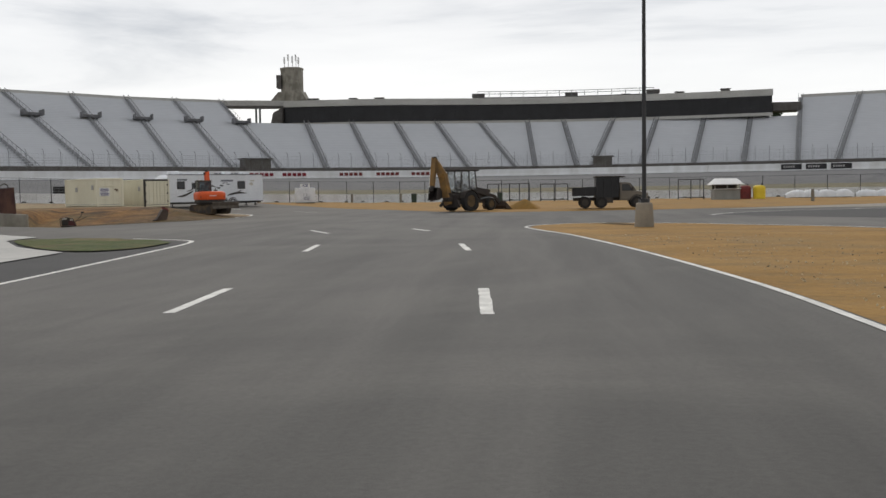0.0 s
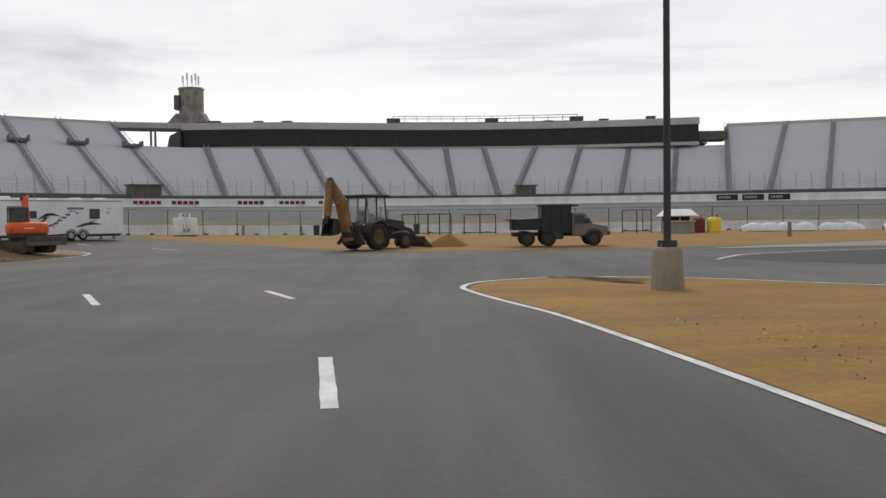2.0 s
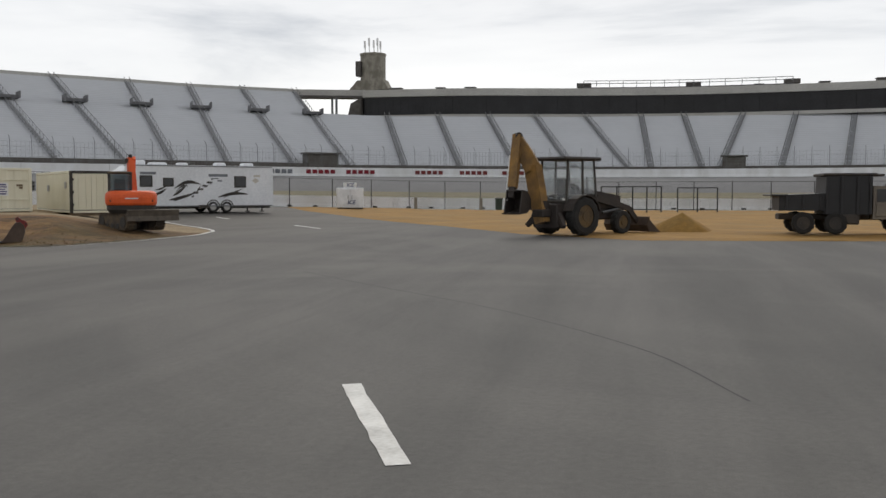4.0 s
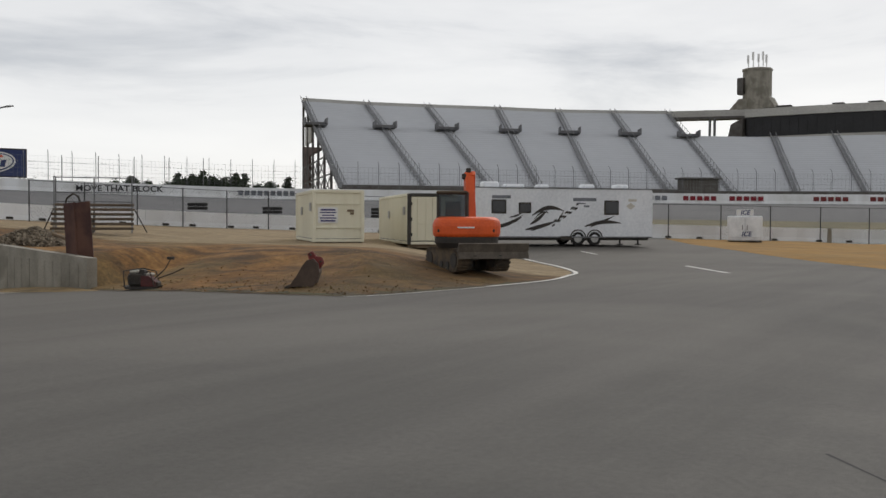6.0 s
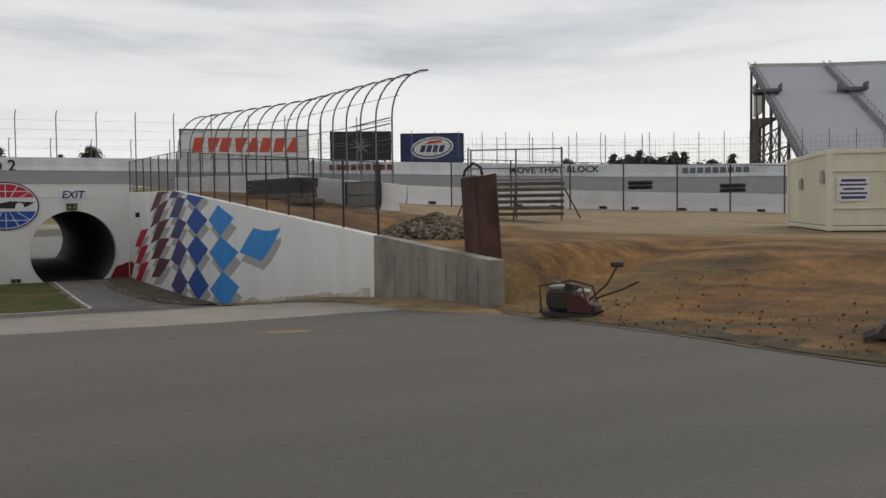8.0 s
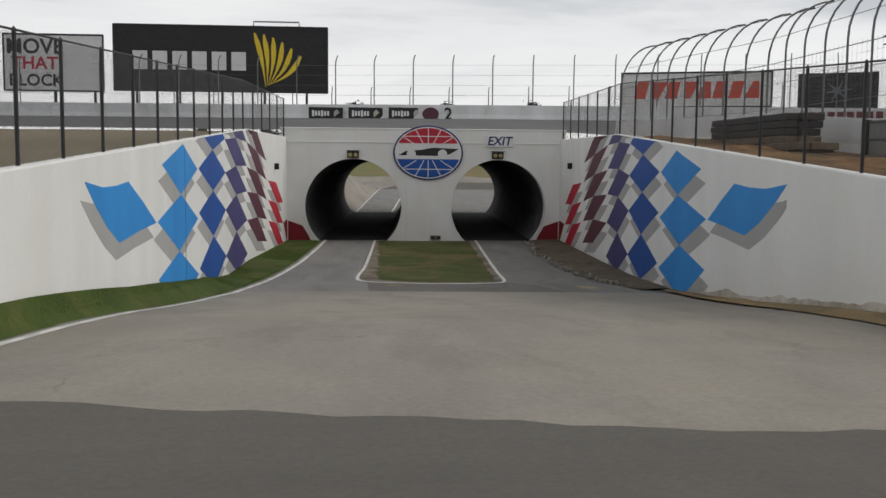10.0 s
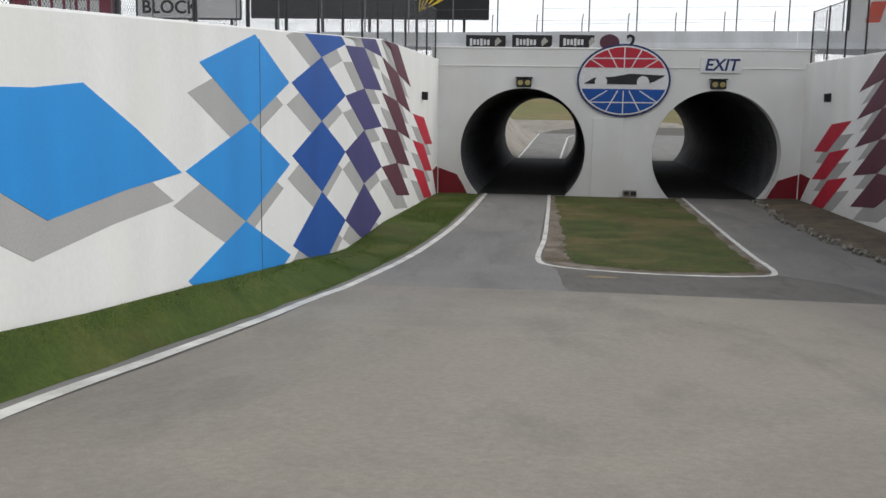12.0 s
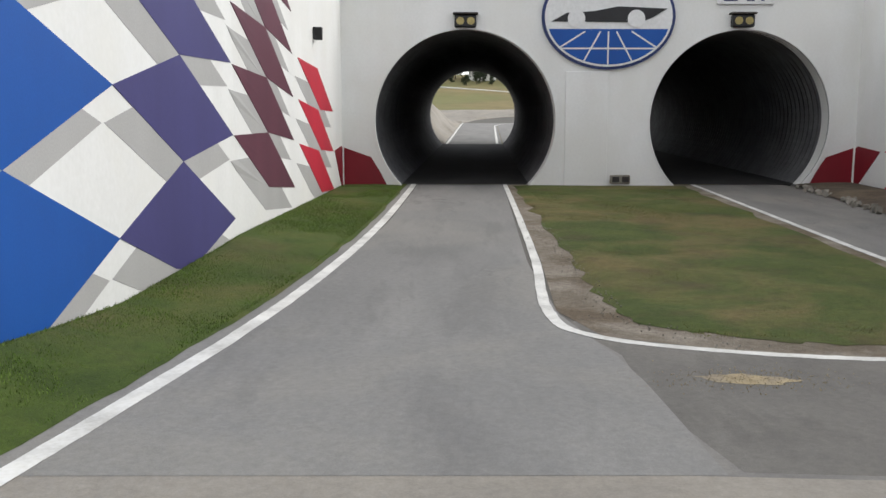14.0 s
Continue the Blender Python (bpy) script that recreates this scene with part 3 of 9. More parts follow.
def patch(name, outline, material, dz, step=1.5, zf=gz, bumpy=0.0, taper=None, label="", category="ground", kind="structure", parent=None):
    """A sheet of ground inside an outline, laid over the land."""
    bm = bmesh.new()
    bm.faces.new([bm.verts.new((p[0], p[1], 0)) for p in outline])
    xs, ys = [p[0] for p in outline], [p[1] for p in outline]
    for axis, lo, hi in ((0, min(xs), max(xs)), (1, min(ys), max(ys))):
        no = Vector((1, 0, 0)) if axis == 0 else Vector((0, 1, 0))
        k = math.ceil(lo / step) * step
        while k < hi:
            bmesh.ops.bisect_plane(bm, geom=bm.verts[:] + bm.edges[:] + bm.faces[:], dist=1e-4, plane_co=no * k, plane_no=no)
            k += step
    bmesh.ops.triangulate(bm, faces=bm.faces[:])
    for v in bm.verts:
        x, y = v.co.x, v.co.y
        v.co.z = zf(x, y) + dz
        if bumpy and not v.is_boundary:
            v.co.z += max(0.0, bumpy * (taper(x, y) if taper else 1.0) * (0.55 + fbm(x, y, 0.35) + 0.45 * fbm(x + 40, y, 1.3)))
    for f in bm.faces:
        if f.normal.z < 0:
            f.normal_flip()
        f.smooth = True
    me = bpy.data.meshes.new(name)
    bm.to_mesh(me)
    bm.free()
    me.materials.append(material)
    ob = new(name, me)
    if parent is not None:
        ob.parent = parent
    else:
        tagged(ob, label, category, "", kind)
    return ob


def strip(name, pts, width, material, dz=0.02, zf=gz, label="", rough_edge=0.0, n=6, kind="structure"):
    """A painted line on the ground."""
    line = smooth_line([(p[0], p[1], 0) for p in pts], n)
    g = Geo()
    rows = []
    for i, p in enumerate(line):
        a, b = line[max(i - 1, 0)], line[min(i + 1, len(line) - 1)]
        t = (b - a).normalized()
        s = Vector((-t.y, t.x, 0))
        w1 = width / 2 * (1 + rough_edge * random.uniform(-1, 1))
        w2 = width / 2 * (1 + rough_edge * random.uniform(-1, 1))
        rows.append([(p.x + s.x * w1, p.y + s.y * w1, zf(p.x, p.y) + dz), (p.x - s.x * w2, p.y - s.y * w2, zf(p.x, p.y) + dz)])
    g.loft(rows)
    ob = part(name, g, material)
    return tagged(ob, label, "road marking", "", kind)


# ---- ground, road and lots ----
def low(x, y):
    """Underside land: below every sheet that is laid on it."""
    if -100 < x < -16 and 36 < y < 84:
        return min(zr(x), -0.4) - 0.5
    if -100 < x <= -24 and y > 72:
        return min(zup(x, y), 1.5) - 0.8
    if x <= -100:
        return interp(x, (-1500, -420, -300, -260, -230, -205, -190, -108), (3, 8.0, 6.4, 3.0, 0.0, -2.6, -3.9, -3.9))
    return min(gz(x, y), 0.2) - 0.5 if x < -8 else -0.35


def ground_sheet():
    lx = [-1500, -900, -600, -420] + list(range(-340, -24, 8)) + list(range(-24, 80, 6)) + [90, 120, 180, 300, 600, 1500]
    ly = [-1500, -600, -300, -150, -80] + list(range(-40, 140, 8)) + [150, 180, 230, 300, 420, 600, 900, 1500]
    g = Geo()
    g.loft([[(x, y, low(x, y)) for y in ly] for x in lx])
    ob = part("ground", g, M_drygrass, smooth=True)
    tagged(ob, "dry grass land round and under the speedway", "ground", "", "structure")


ground_sheet()

wr_face = [(p[0], p[1] - 0.01) for p in WALL_R]
wl_face = [(p[0], p[1] + 0.01) for p in WALL_L]
patch("road", wr_face + [(-27.2, 65.1), (-24.9, 64.7), (-21.2, 64.3), (-17, 63.6), (-15.9, 63.7), (-15.45, 64.7), (-15.0, 67.4), (-14.95, 71), (-16.05, 75.1), (-18.2, 78.1), (-21.6, 81.9), (-27.4, 87.3), (-34, 94.8), (-34, 118), (70, 118), (70, -70), (-26, -70), (-24, 40), (-28, 47), (-33.5, 52.0)] + wl_face[::-1],
      M_asphalt, 0.0, 2.0, label="worn grey asphalt road with faded tyre lines", category="road")
SEAM = [(interp(y, (52.6, 55.0, 57.0, 59.2, 61.0, 63.4), (-31.6, -31.25, -30.9, -30.4, -30.15, -30.0)) + 0.22 * fbm(y, 3.0, 0.9), y) for y in np.arange(52.62, 64.6, 0.35)]
patch("pale_road_section", SEAM + [(-31.0, 65.0), (-36, 65.7), (-48, 66.4), (-51.6, 66.5), (-51.8, 64.3), (-52.2, 61.3), (-52.5, 57), (-52.5, 54.5), (-52.5, 53.45), (-50, 53.25), (-44, 53.05), (-38.5, 52.9), (-33, 52.65)],
      M_pave, 0.0015, 1.0, label="pale weathered pavement across the tunnel ramp", category="pavement")
patch("tunnel_lane", [(-52.45, 53.43), (-52.45, 55), (-52.45, 57.4), (-53.44, 57.4), (-54.5, 57.4), (-55.5, 57.35), (-57.4, 57.1), (-61, 57.1), (-75.3, 57.7), (-75.3, 55.15), (-72.9, 55.1), (-66, 54.8), (-60.5, 54.35), (-56.5, 53.9), (-53.7, 53.57)],
      M_lane, 0.0035, 1.0, label="grey asphalt lane dropping to the tunnel mouth", category="road")
patch("exit_lane", [(-52.45, 57.2), (-52.15, 61.3), (-51.6, 66.4), (-58, 65.3), (-66, 65.2), (-75.3, 66.0), (-75.3, 63.2), (-66, 62.65), (-60, 62.25), (-56.4, 62.0), (-56.2, 60), (-57.2, 57.25), (-56, 56.9), (-54.5, 57.0)],
      M_lane2, 0.002, 1.0, label="dusty grey asphalt lane from the exit tunnel", category="road")

patch("dark_apron", [(-57.0, 57.1), (-55.5, 57.4), (-54.5, 57.35), (-53.44, 57.38), (-52.5, 57.5), (-52.2, 61.3), (-51.95, 63.6), (-54.5, 63.0), (-55.8, 62.1), (-56.3, 60.2)], M_apron, 0.0028, 1.0, label="darker worn asphalt before the grass island", category="road")
lot_out = [(p[0], p[1] + (0.33 if p[0] < -28.2 else 0.0)) for p in LOT_EDGE]
lot_in = [(-48, 95.5), (-52, 90), (-57, 82), (-62, 78), (-75, 72)]
patch("dirt_lot", [tuple(p[:2]) for p in smooth_line([(p[0], p[1], 0) for p in lot_out[3:]], 3)] + lot_in + lot_out[:3],
      M_dirt, 0.012, 0.7, bumpy=0.15, taper=lambda x, y: min(1.0, edge_gap(x, y) / 2.5) * (1 - 0.95 * ss((y - 69.0) / 2.5)), label="churned brown dirt lot with ridges and dry grass", category="ground")
mid = smooth_line([(p[0], p[1], 0) for p in LOT_EDGE[4:13]], 12)
outer, inner = [], []
for i, p in enumerate(mid):
    a, b = mid[max(i - 1, 0)], mid[min(i + 1, len(mid) - 1)]
    d = (b - a).normalized()
    s = Vector((-d.y, d.x, 0))
    fade = min(1.0, i / 12, (len(mid) - 1 - i) / 12)
    outer.append((p.x - s.x * (0.10 * abs(fbm(p.x * 2, p.y * 2, 1.3)) - 0.06), p.y - s.y * (-0.06 + 0.10 * abs(fbm(p.x * 2, p.y * 2, 1.3)))))
    w = 0.12 + fade * (0.55 + 1.1 * abs(fbm(p.x, p.y + 5, 1.1)))
    inner.append((p.x + s.x * w, p.y + s.y * w))
patch("lot_edge_soil", outer + inner[::-1], M_edge, 0.018, 0.5, bumpy=0.02, label="dark ragged soil along the dirt lot's edge", category="ground")
patch("wall_foot_dirt", [(-26.6, 64.55), (-28.3, 64.15), (-30.2, 64.2), (-33, 64.75), (-36, 65.2), (-40, 65.45), (-47, 66.1), (-52, 66.5), (-52, 66.85), (-35.1, 66.0), (-28.4, 65.45), (-27.6, 65.3), (-27.0, 65.0)],
      M_foot, 0.003, 0.5, zf=lambda x, y: zr(x) + 0.09 * ss((y - y_right(x) + 1.3) / 1.3) * ss((-27.6 - x) / 1.5), bumpy=0.02, label="sandy dirt washed against the ramp wall", category="ground")
patch("exit_side_dirt", [(-52.5, 66.0), (-58, 65.4), (-67, 65.3), (-75, 66.2), (-75, 67.85), (-61.2, 67.3), (-52.5, 66.9)],
      M_dirt_dark, 0.012, 0.5, zf=lambda x, y: zr(x) + 0.09 * ss((y - 65.3) / 2.0), bumpy=0.05, label="bare dirt strip beside the exit lane", category="ground")

# sand and grass islands
patch("sand_island", [tuple(p[:2]) for p in smooth_line([(5.8, 43.3, 0), (6.2, 44.7, 0), (7.6, 46.0, 0), (9, 46.35, 0), (11.4, 45.35, 0), (12.7, 44.3, 0), (14.7, 42.3, 0), (16.9, 40.1, 0), (18, 38.5, 0), (22, 33.8, 0), (30, 24.8, 0), (40, 14, 0), (40, -30, 0), (11, -30, 0), (10.05, 0, 0), (9.85, 15.5, 0), (9.42, 22, 0), (8.38, 30.2, 0), (7.15, 37, 0), (6.2, 40.5, 0), (5.75, 42.6, 0)], 4)],
      M_sand, 0.003, 0.8, bumpy=0.02, label="ochre sand island beside the road", category="ground")
patch("sand_field", [(-30, 119.5), (-21, 102), (-13.5, 90.8), (-5, 78), (-1, 71.3), (3.3, 67.2), (8, 67.6), (14, 68.6), (22, 72), (34, 80), (48, 92), (60, 118), (15, 122), (-12, 119)],
      M_sand, 0.004, 2.0, bumpy=0.06, label="wide ochre sand field before the track barrier", category="ground")
patch("new_asphalt_patch", [(15.2, 55.9), (17.6, 52.5), (21, 48.5), (34, 44), (50, 42), (50, 66), (34, 66), (25.5, 64), (18, 60.2)],
      M_asphalt_new, 0.004, 3.0, label="dark freshly laid asphalt area", category="road")
patch("far_pavement", [(17, 66.5), (26, 68), (44, 69), (69, 72), (69, 116), (60, 116), (48, 92), (34, 79.5), (22, 71)],
      M_pave, 0.02, 4.0, label="pale dusty pavement beyond the sand", category="pavement")
patch("left_island", [tuple(p[:2]) for p in smooth_line([(-4.9, 34.3, 0), (-4.3, 30, 0), (-3.9, 26, 0), (-3.5, 21, 0), (-4.5, 16, 0), (-11.5, 16, 0), (-12, 30, 0), (-10.8, 36.2, 0), (-7.6, 36.6, 0)], 4)],
      M_asphalt_new, 0.003, 1.5, label="dark asphalt verge inside the white road line", category="road")
patch("island_lawn", [tuple(p[:2]) for p in smooth_line([(-5.3, 33.8, 0), (-5.2, 31, 0), (-6.4, 29.8, 0), (-9.0, 32, 0), (-11.2, 35.3, 0), (-9, 36.2, 0), (-6.6, 35.6, 0)], 4)],
      M_lawn, 0.04, 0.8, bumpy=0.04, label="short worn grass on the small island", category="ground")
patch("concrete_apron", [(-11.6, 37.2), (-11.4, 34.9), (-9.3, 31.9), (-6.6, 29.5), (-6.2, 25), (-7, 20), (-24, 20), (-24, 39.5), (-15.5, 39.6)],
      M_slab, 0.03, 2.0, label="pale concrete apron slab", category="pavement")

patch("upper_infield", [(-34.3, 51.9), (-40.4, 51.95), (-52.7, 51.95), (-63.7, 51.98), (-75.2, 52.65), (-75.6, 20), (-60, -40), (-25, -40), (-25, 39.5), (-28.5, 47)], M_ground, 0.0, 3.0, bumpy=0.05, label="bare dusty infield behind the ramp wall", category="ground")

ISLAND = ((-75.3, 57.75), (-68, 57.5), (-61.6, 57.25), (-57.6, 57.0), (-56.3, 57.3), (-55.55, 58.6), (-55.25, 60.2), (-55.4, 61.4), (-56.15, 62.15), (-59.6, 62.38), (-66, 62.75), (-75.3, 63.3))
isl = [(p[0] + (0.4 if p[0] < -70 else -0.55 if p[0] > -58 else 0), 60 + (p[1] - 60) * (interp(p[0], (-70, -60), (0.90, 0.76)) if p[1] < 60 else 0.88)) for p in ISLAND]
lawn = []
for p in smooth_line([(p[0], p[1], 0) for p in isl], 9):
    lawn.append((p.x + 0.16 * fbm(p.x * 4, p.y * 4, 0.8), p.y + 0.16 * fbm(p.x * 4 + 7, p.y * 4, 0.8)))
patch("tunnel_lawn", lawn, M_lawn, 0.010, 0.5, zf=lambda x, y: zr(x), bumpy=0.03, label="grass island between the two tunnel lanes", category="ground")
patch("lawn_rim_dirt", [(p[0], 60 + (p[1] - 60) * 0.97) for p in ISLAND], M_gravelly, 0.005, 0.5, zf=lambda x, y: zr(x), label="gravelly rim of the grass island", category="ground")
EDGE_L = ((-33, 52.78), (-38.5, 52.90), (-44, 52.92), (-50, 53.18), (-53.7, 53.57), (-56.5, 53.88), (-60.5, 54.28), (-66, 54.68), (-72.9, 54.98), (-76, 55.08))


def verge_z(x, y):
    """The verge climbs from the white line to the wall, most at its upper end."""
    edge = interp(-x, [-p[0] for p in EDGE_L], [p[1] for p in EDGE_L])
    rise = interp(-x, (30, 38, 47, 52.5, 55, 57.5, 75), (0.45, 0.48, 0.53, 0.42, 0.24, 0.09, 0.03))
    return zr(x) + rise * ss(min((edge - 0.28 - y) / max(edge - 52.55, 0.25), 1.0)) if y < edge - 0.28 else zr(x)


verge = [(p[0] , p[1] - 0.21 + 0.05 * fbm(p[0], 1.0, 1.2)) for p in [tuple(q) for q in smooth_line([(p[0], p[1], 0) for p in EDGE_L], 9)]] + [(-75.0, 53.05), (-63.7, 52.36), (-52.7, 52.34), (-40.4, 52.34), (-34, 52.34)]
patch("wall_verge", verge, M_grassground, 0.008, 0.5, zf=verge_z, bumpy=0.03, label="green grass verge along the painted ramp wall", category="ground")
patch("verge_gutter", [(p[0], p[1] - 0.06) for p in EDGE_L] + [(p[0], p[1] - 0.5) for p in EDGE_L[::-1]], M_lane, 0.0045, 0.5, zf=lambda x, y: zr(x), label="gritty strip between white line and grass", category="pavement")

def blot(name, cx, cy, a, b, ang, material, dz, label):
    """A flat patch with a ragged outline, as of a spill, on the road and sand."""
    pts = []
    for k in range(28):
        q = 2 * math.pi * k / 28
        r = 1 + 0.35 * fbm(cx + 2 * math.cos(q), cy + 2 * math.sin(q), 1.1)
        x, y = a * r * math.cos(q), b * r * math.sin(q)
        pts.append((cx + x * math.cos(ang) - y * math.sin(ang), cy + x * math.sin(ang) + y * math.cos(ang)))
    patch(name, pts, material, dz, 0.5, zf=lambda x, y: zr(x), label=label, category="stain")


blot("sand_spill", -26.7, 60.2, 0.46, 0.30, 0.9, M_foot, 0.003, "ochre sand spill on the asphalt")
blot("sand_spill", -54.62, 58.2, 0.36, 0.16, 1.4, M_spill, 0.006, "ochre sand spill before the grass island")
blot("dark_soil", 9.35, 44.35, 1.15, 0.20, -0.95, M_edge, 0.034, "flat dark patch by the pole's base")
blot("sand_spill", -53.6, 64.6, 0.7, 0.3, 0.2, M_spill, 0.006, "thin sand spill by the exit lane")
strip("road_seam", [(-3.2, 53.2), (-1.09, 50.79), (-0.25, 49.9), (1.21, 48.28), (2.3, 46.84), (3.59, 44.7), (4.3, 42.6)], 0.024, M_asphalt_new, 0.0015, label="dark open seam between two asphalt lays", rough_edge=0.5)
blot("dark_sand", 9.0, 45.6, 1.7, 0.22, -0.65, M_dirt_dark, 0.05, "dark streak on the sand island")
# painted lines
strip("edge_line", EDGE_L, 0.165, M_line, 0.008, lambda x, y: zr(x), "white edge line curving down to the tunnel", 0.04, 26)
strip("edge_line", ISLAND, 0.13, M_line, 0.009, lambda x, y: zr(x), "worn white line round the grass island", 0.10, 20)
strip("edge_line", [(14.8, 42.45), (12.8, 44.45), (11.45, 45.5), (9, 46.5), (7.55, 46.15), (6.1, 44.9), (5.62, 43.4), (5.72, 42.0), (6.4, 39.2), (7.2, 36.2), (8.28, 30), (9.04, 24.5), (9.56, 19.5), (9.75, 14), (9.95, 5), (10.2, -10)], 0.13, M_line, 0.009, label="white edge line round the sand island", rough_edge=0.08)
strip("edge_line", [(40.1, 14.2), (30.1, 25), (22.1, 34), (18.1, 38.7), (17, 40.3), (14.8, 42.45)], 0.17, M_line, 0.014, label="white edge line behind the sand island")
strip("edge_line", [(-4.5, 10), (-3.3, 18), (-3.4, 21), (-3.9, 26), (-4.3, 30), (-4.8, 33.9), (-5.6, 35.6), (-8, 37)], 0.15, M_line, 0.007, label="white edge line beside the small island")
strip("edge_line", [(-14.52, 67.6), (-14.4, 69.2), (-14.45, 71.1), (-15.0, 73.3), (-15.6, 75.1), (-17.7, 78.05), (-21.1, 81.75), (-25, 85.6)], 0.15, M_line, 0.022, label="white edge line round the dirt lot's corner")
strip("edge_line", [(15, 55.6), (16.2, 58), (18, 60.4), (25, 64.2), (40, 66.3)], 0.15, M_line, 0.007, label="white line at the fresh asphalt")
for n_d, (ax, ay, bx, by) in enumerate(((5.44, 17.0, 5.22, 20.05), (4.33, 29.1, 3.88, 32.1), (2.08, 40.4, 1.1, 42.6), (1.28, 17.2, 1.07, 20.2), (0.06, 29.3, -0.28, 32.2), (-1.6, 39.4, -2.9, 42.2),
                                        (6.0, 4.8, 5.85, 7.85), (1.9, 4.9, 1.75, 7.9), (-10.9, 76.4, -13.65, 80.4), (-19.8, 86.0, -21.3, 87.5))):
    strip("lane_dash", [(ax, ay), ((ax + bx) / 2, (ay + by) / 2), (bx, by)], 0.16 if n_d != 0 else 0.17, M_line, 0.005, label="worn white lane dash on asphalt", rough_edge=0.1)

strip("edge_line", [(-15.75, 63.22), (-15.3, 63.6), (-15.0, 64.5), (-14.75, 66), (-14.52, 67.6)], 0.07, M_line, 0.015, label="thin worn white line along the dirt lot", rough_edge=0.3)
strip("dust_line", [(-26.8, 64.72), (-24.9, 64.42), (-23, 64.2), (-21.2, 63.99), (-19, 63.5), (-17, 63.25), (-15.75, 63.24)], 0.09, M_gravelly, 0.012, label="thin pale dust line where dirt meets asphalt", rough_edge=0.5)

# ---- racetrack bowl ----
INNER = ((100, 118), (74, 120), (52, 121), (33, 122), (15, 123.5), (-5, 123), (-14, 121), (-22, 117.5), (-30, 112), (-38, 104.5), (-44, 98.5), (-49, 93.5), (-53, 87.5), (-57, 80.5), (-64, 76), (-75.8, 69), (-75.8, 52), (-75.8, 30), (-75.8, -20))
OUTER = ((104, 160, 5.1), (74, 172, 5.1), (52, 177, 5.1), (33, 180.5, 5.1), (15, 183, 5.1), (-5, 182.5, 5.1), (-15, 179.5, 5.1), (-27, 173, 5.1), (-40, 163.5, 5.1), (-52, 151.5, 5.1), (-61, 141.5, 5.1), (-70, 132.5, 5.1), (-80, 123.5, 5.2),
         (-89, 113, 5.5), (-97, 99, 5.9), (-105, 80, 6.3), (-110, 60, 6.5), (-112.5, 42, 6.5), (-115, -20, 6.5))
IN_S = smooth_line([(p[0], p[1], 0) for p in INNER], 5)
OUT_S = smooth_line(OUTER, 5)


def inner_z(p):
    return gz(p.x, p.y) if p.x > -60 else interp(p.y, (52, 69, 76), (2.95, 2.95, 2.2))


def bowl(name, u0, u1, material, dz, label, cat):
    """A strip of the banked bowl from the share u0 to u1 of its width; the grass runs out towards the tunnel."""
    g = Geo()
    lo, hi = u0, u1
    rows = []
    for a, b in zip(IN_S, OUT_S):
        za, zb = inner_z(a), b.z - 1.2
        wide = max(ss((a.x + 50) / 16), 0.02)
        u0, u1 = (lo * wide, hi) if hi == 1.0 else (lo, hi * wide)
        row = []
        for k in range(7):
            u = u0 + (u1 - u0) * k / 6
            z = za + (zb - za) * (0.47 * min(u / 0.42, 1) + 0.53 * max((u - 0.42) / 0.58, 0)) + dz
            row.append((a.x + (b.x - a.x) * u, a.y + (b.y - a.y) * u, z))
        rows.append(row)
    g.loft(rows)
    tagged(part(name, g, material, smooth=True), label, cat, "", "structure")


bowl("track_verge", 0.0, 0.36, M_vergegrass, 0.0, "dry grass verge inside the racetrack", "ground")
bowl("racetrack", 0.355, 1.0, M_track, 0.01, "banked grey asphalt racetrack", "road")


def barrier_run(name, pts, h, thick, material, label, seg=6.0, slots=False):
    """A low concrete wall made of set segments."""
    t = thing(name, label, "barrier wall", kind="structure")
    line = [Vector(p) for p in pts]
    seg_i = 0
    for a, b in zip(line[:-1], line[1:]):
        n = max(1, round((b - a).length / seg))
        for k in range(n):
            p, q = a.lerp(b, k / n), a.lerp(b, (k + 1) / n)
            d = (q - p)
            ang = math.atan2(d.y, d.x)
            ln = Vector((d.x, d.y)).length
            g = Geo()
            w = thick / 2
            prof = [(-w * 1.5, 0.0), (-w * 1.5, 0.08 * h), (-w, 0.35 * h), (-w * 0.8, h), (w * 0.8, h), (w, 0.35 * h), (w * 1.5, 0.08 * h), (w * 1.5, 0.0)]
            g.prism([(0.012, y, z) for y, z in prof], (ln - 0.024, 0, 0))
            ob = part("barrier_segment", g, material, t)
            ob.matrix_basis = pose(p.x, p.y, p.z, 0, -math.degrees(math.atan2(d.z, ln)), math.degrees(ang))
            if slots:
                g2 = Geo()
                for sx in (0.3, 0.7):
                    g2.box((ln * sx, -w * 1.12, 0.16 * h), (0.42, 0.2, 0.15), 0.02)
                    g2.box((ln * sx, w * 1.12, 0.16 * h), (0.42, 0.2, 0.15), 0.02)
                part("drain_slot", g2, M_contdark, ob)
            seg_i += 1
    return t


barrier_run("infield_barrier", [(p.x, p.y, gz(p.x, p.y) - 0.05) for p in IN_S[:72:3]], 1.08, 0.30, M_whitebar, "white concrete infield barrier with drain slots", 6.0, True)
barrier_run("outer_track_wall", [(p.x, p.y, p.z - 1.25) for p in OUT_S[::2]], 1.3, 0.45, M_whitebar, "long white outer wall of the racetrack", 9.0)

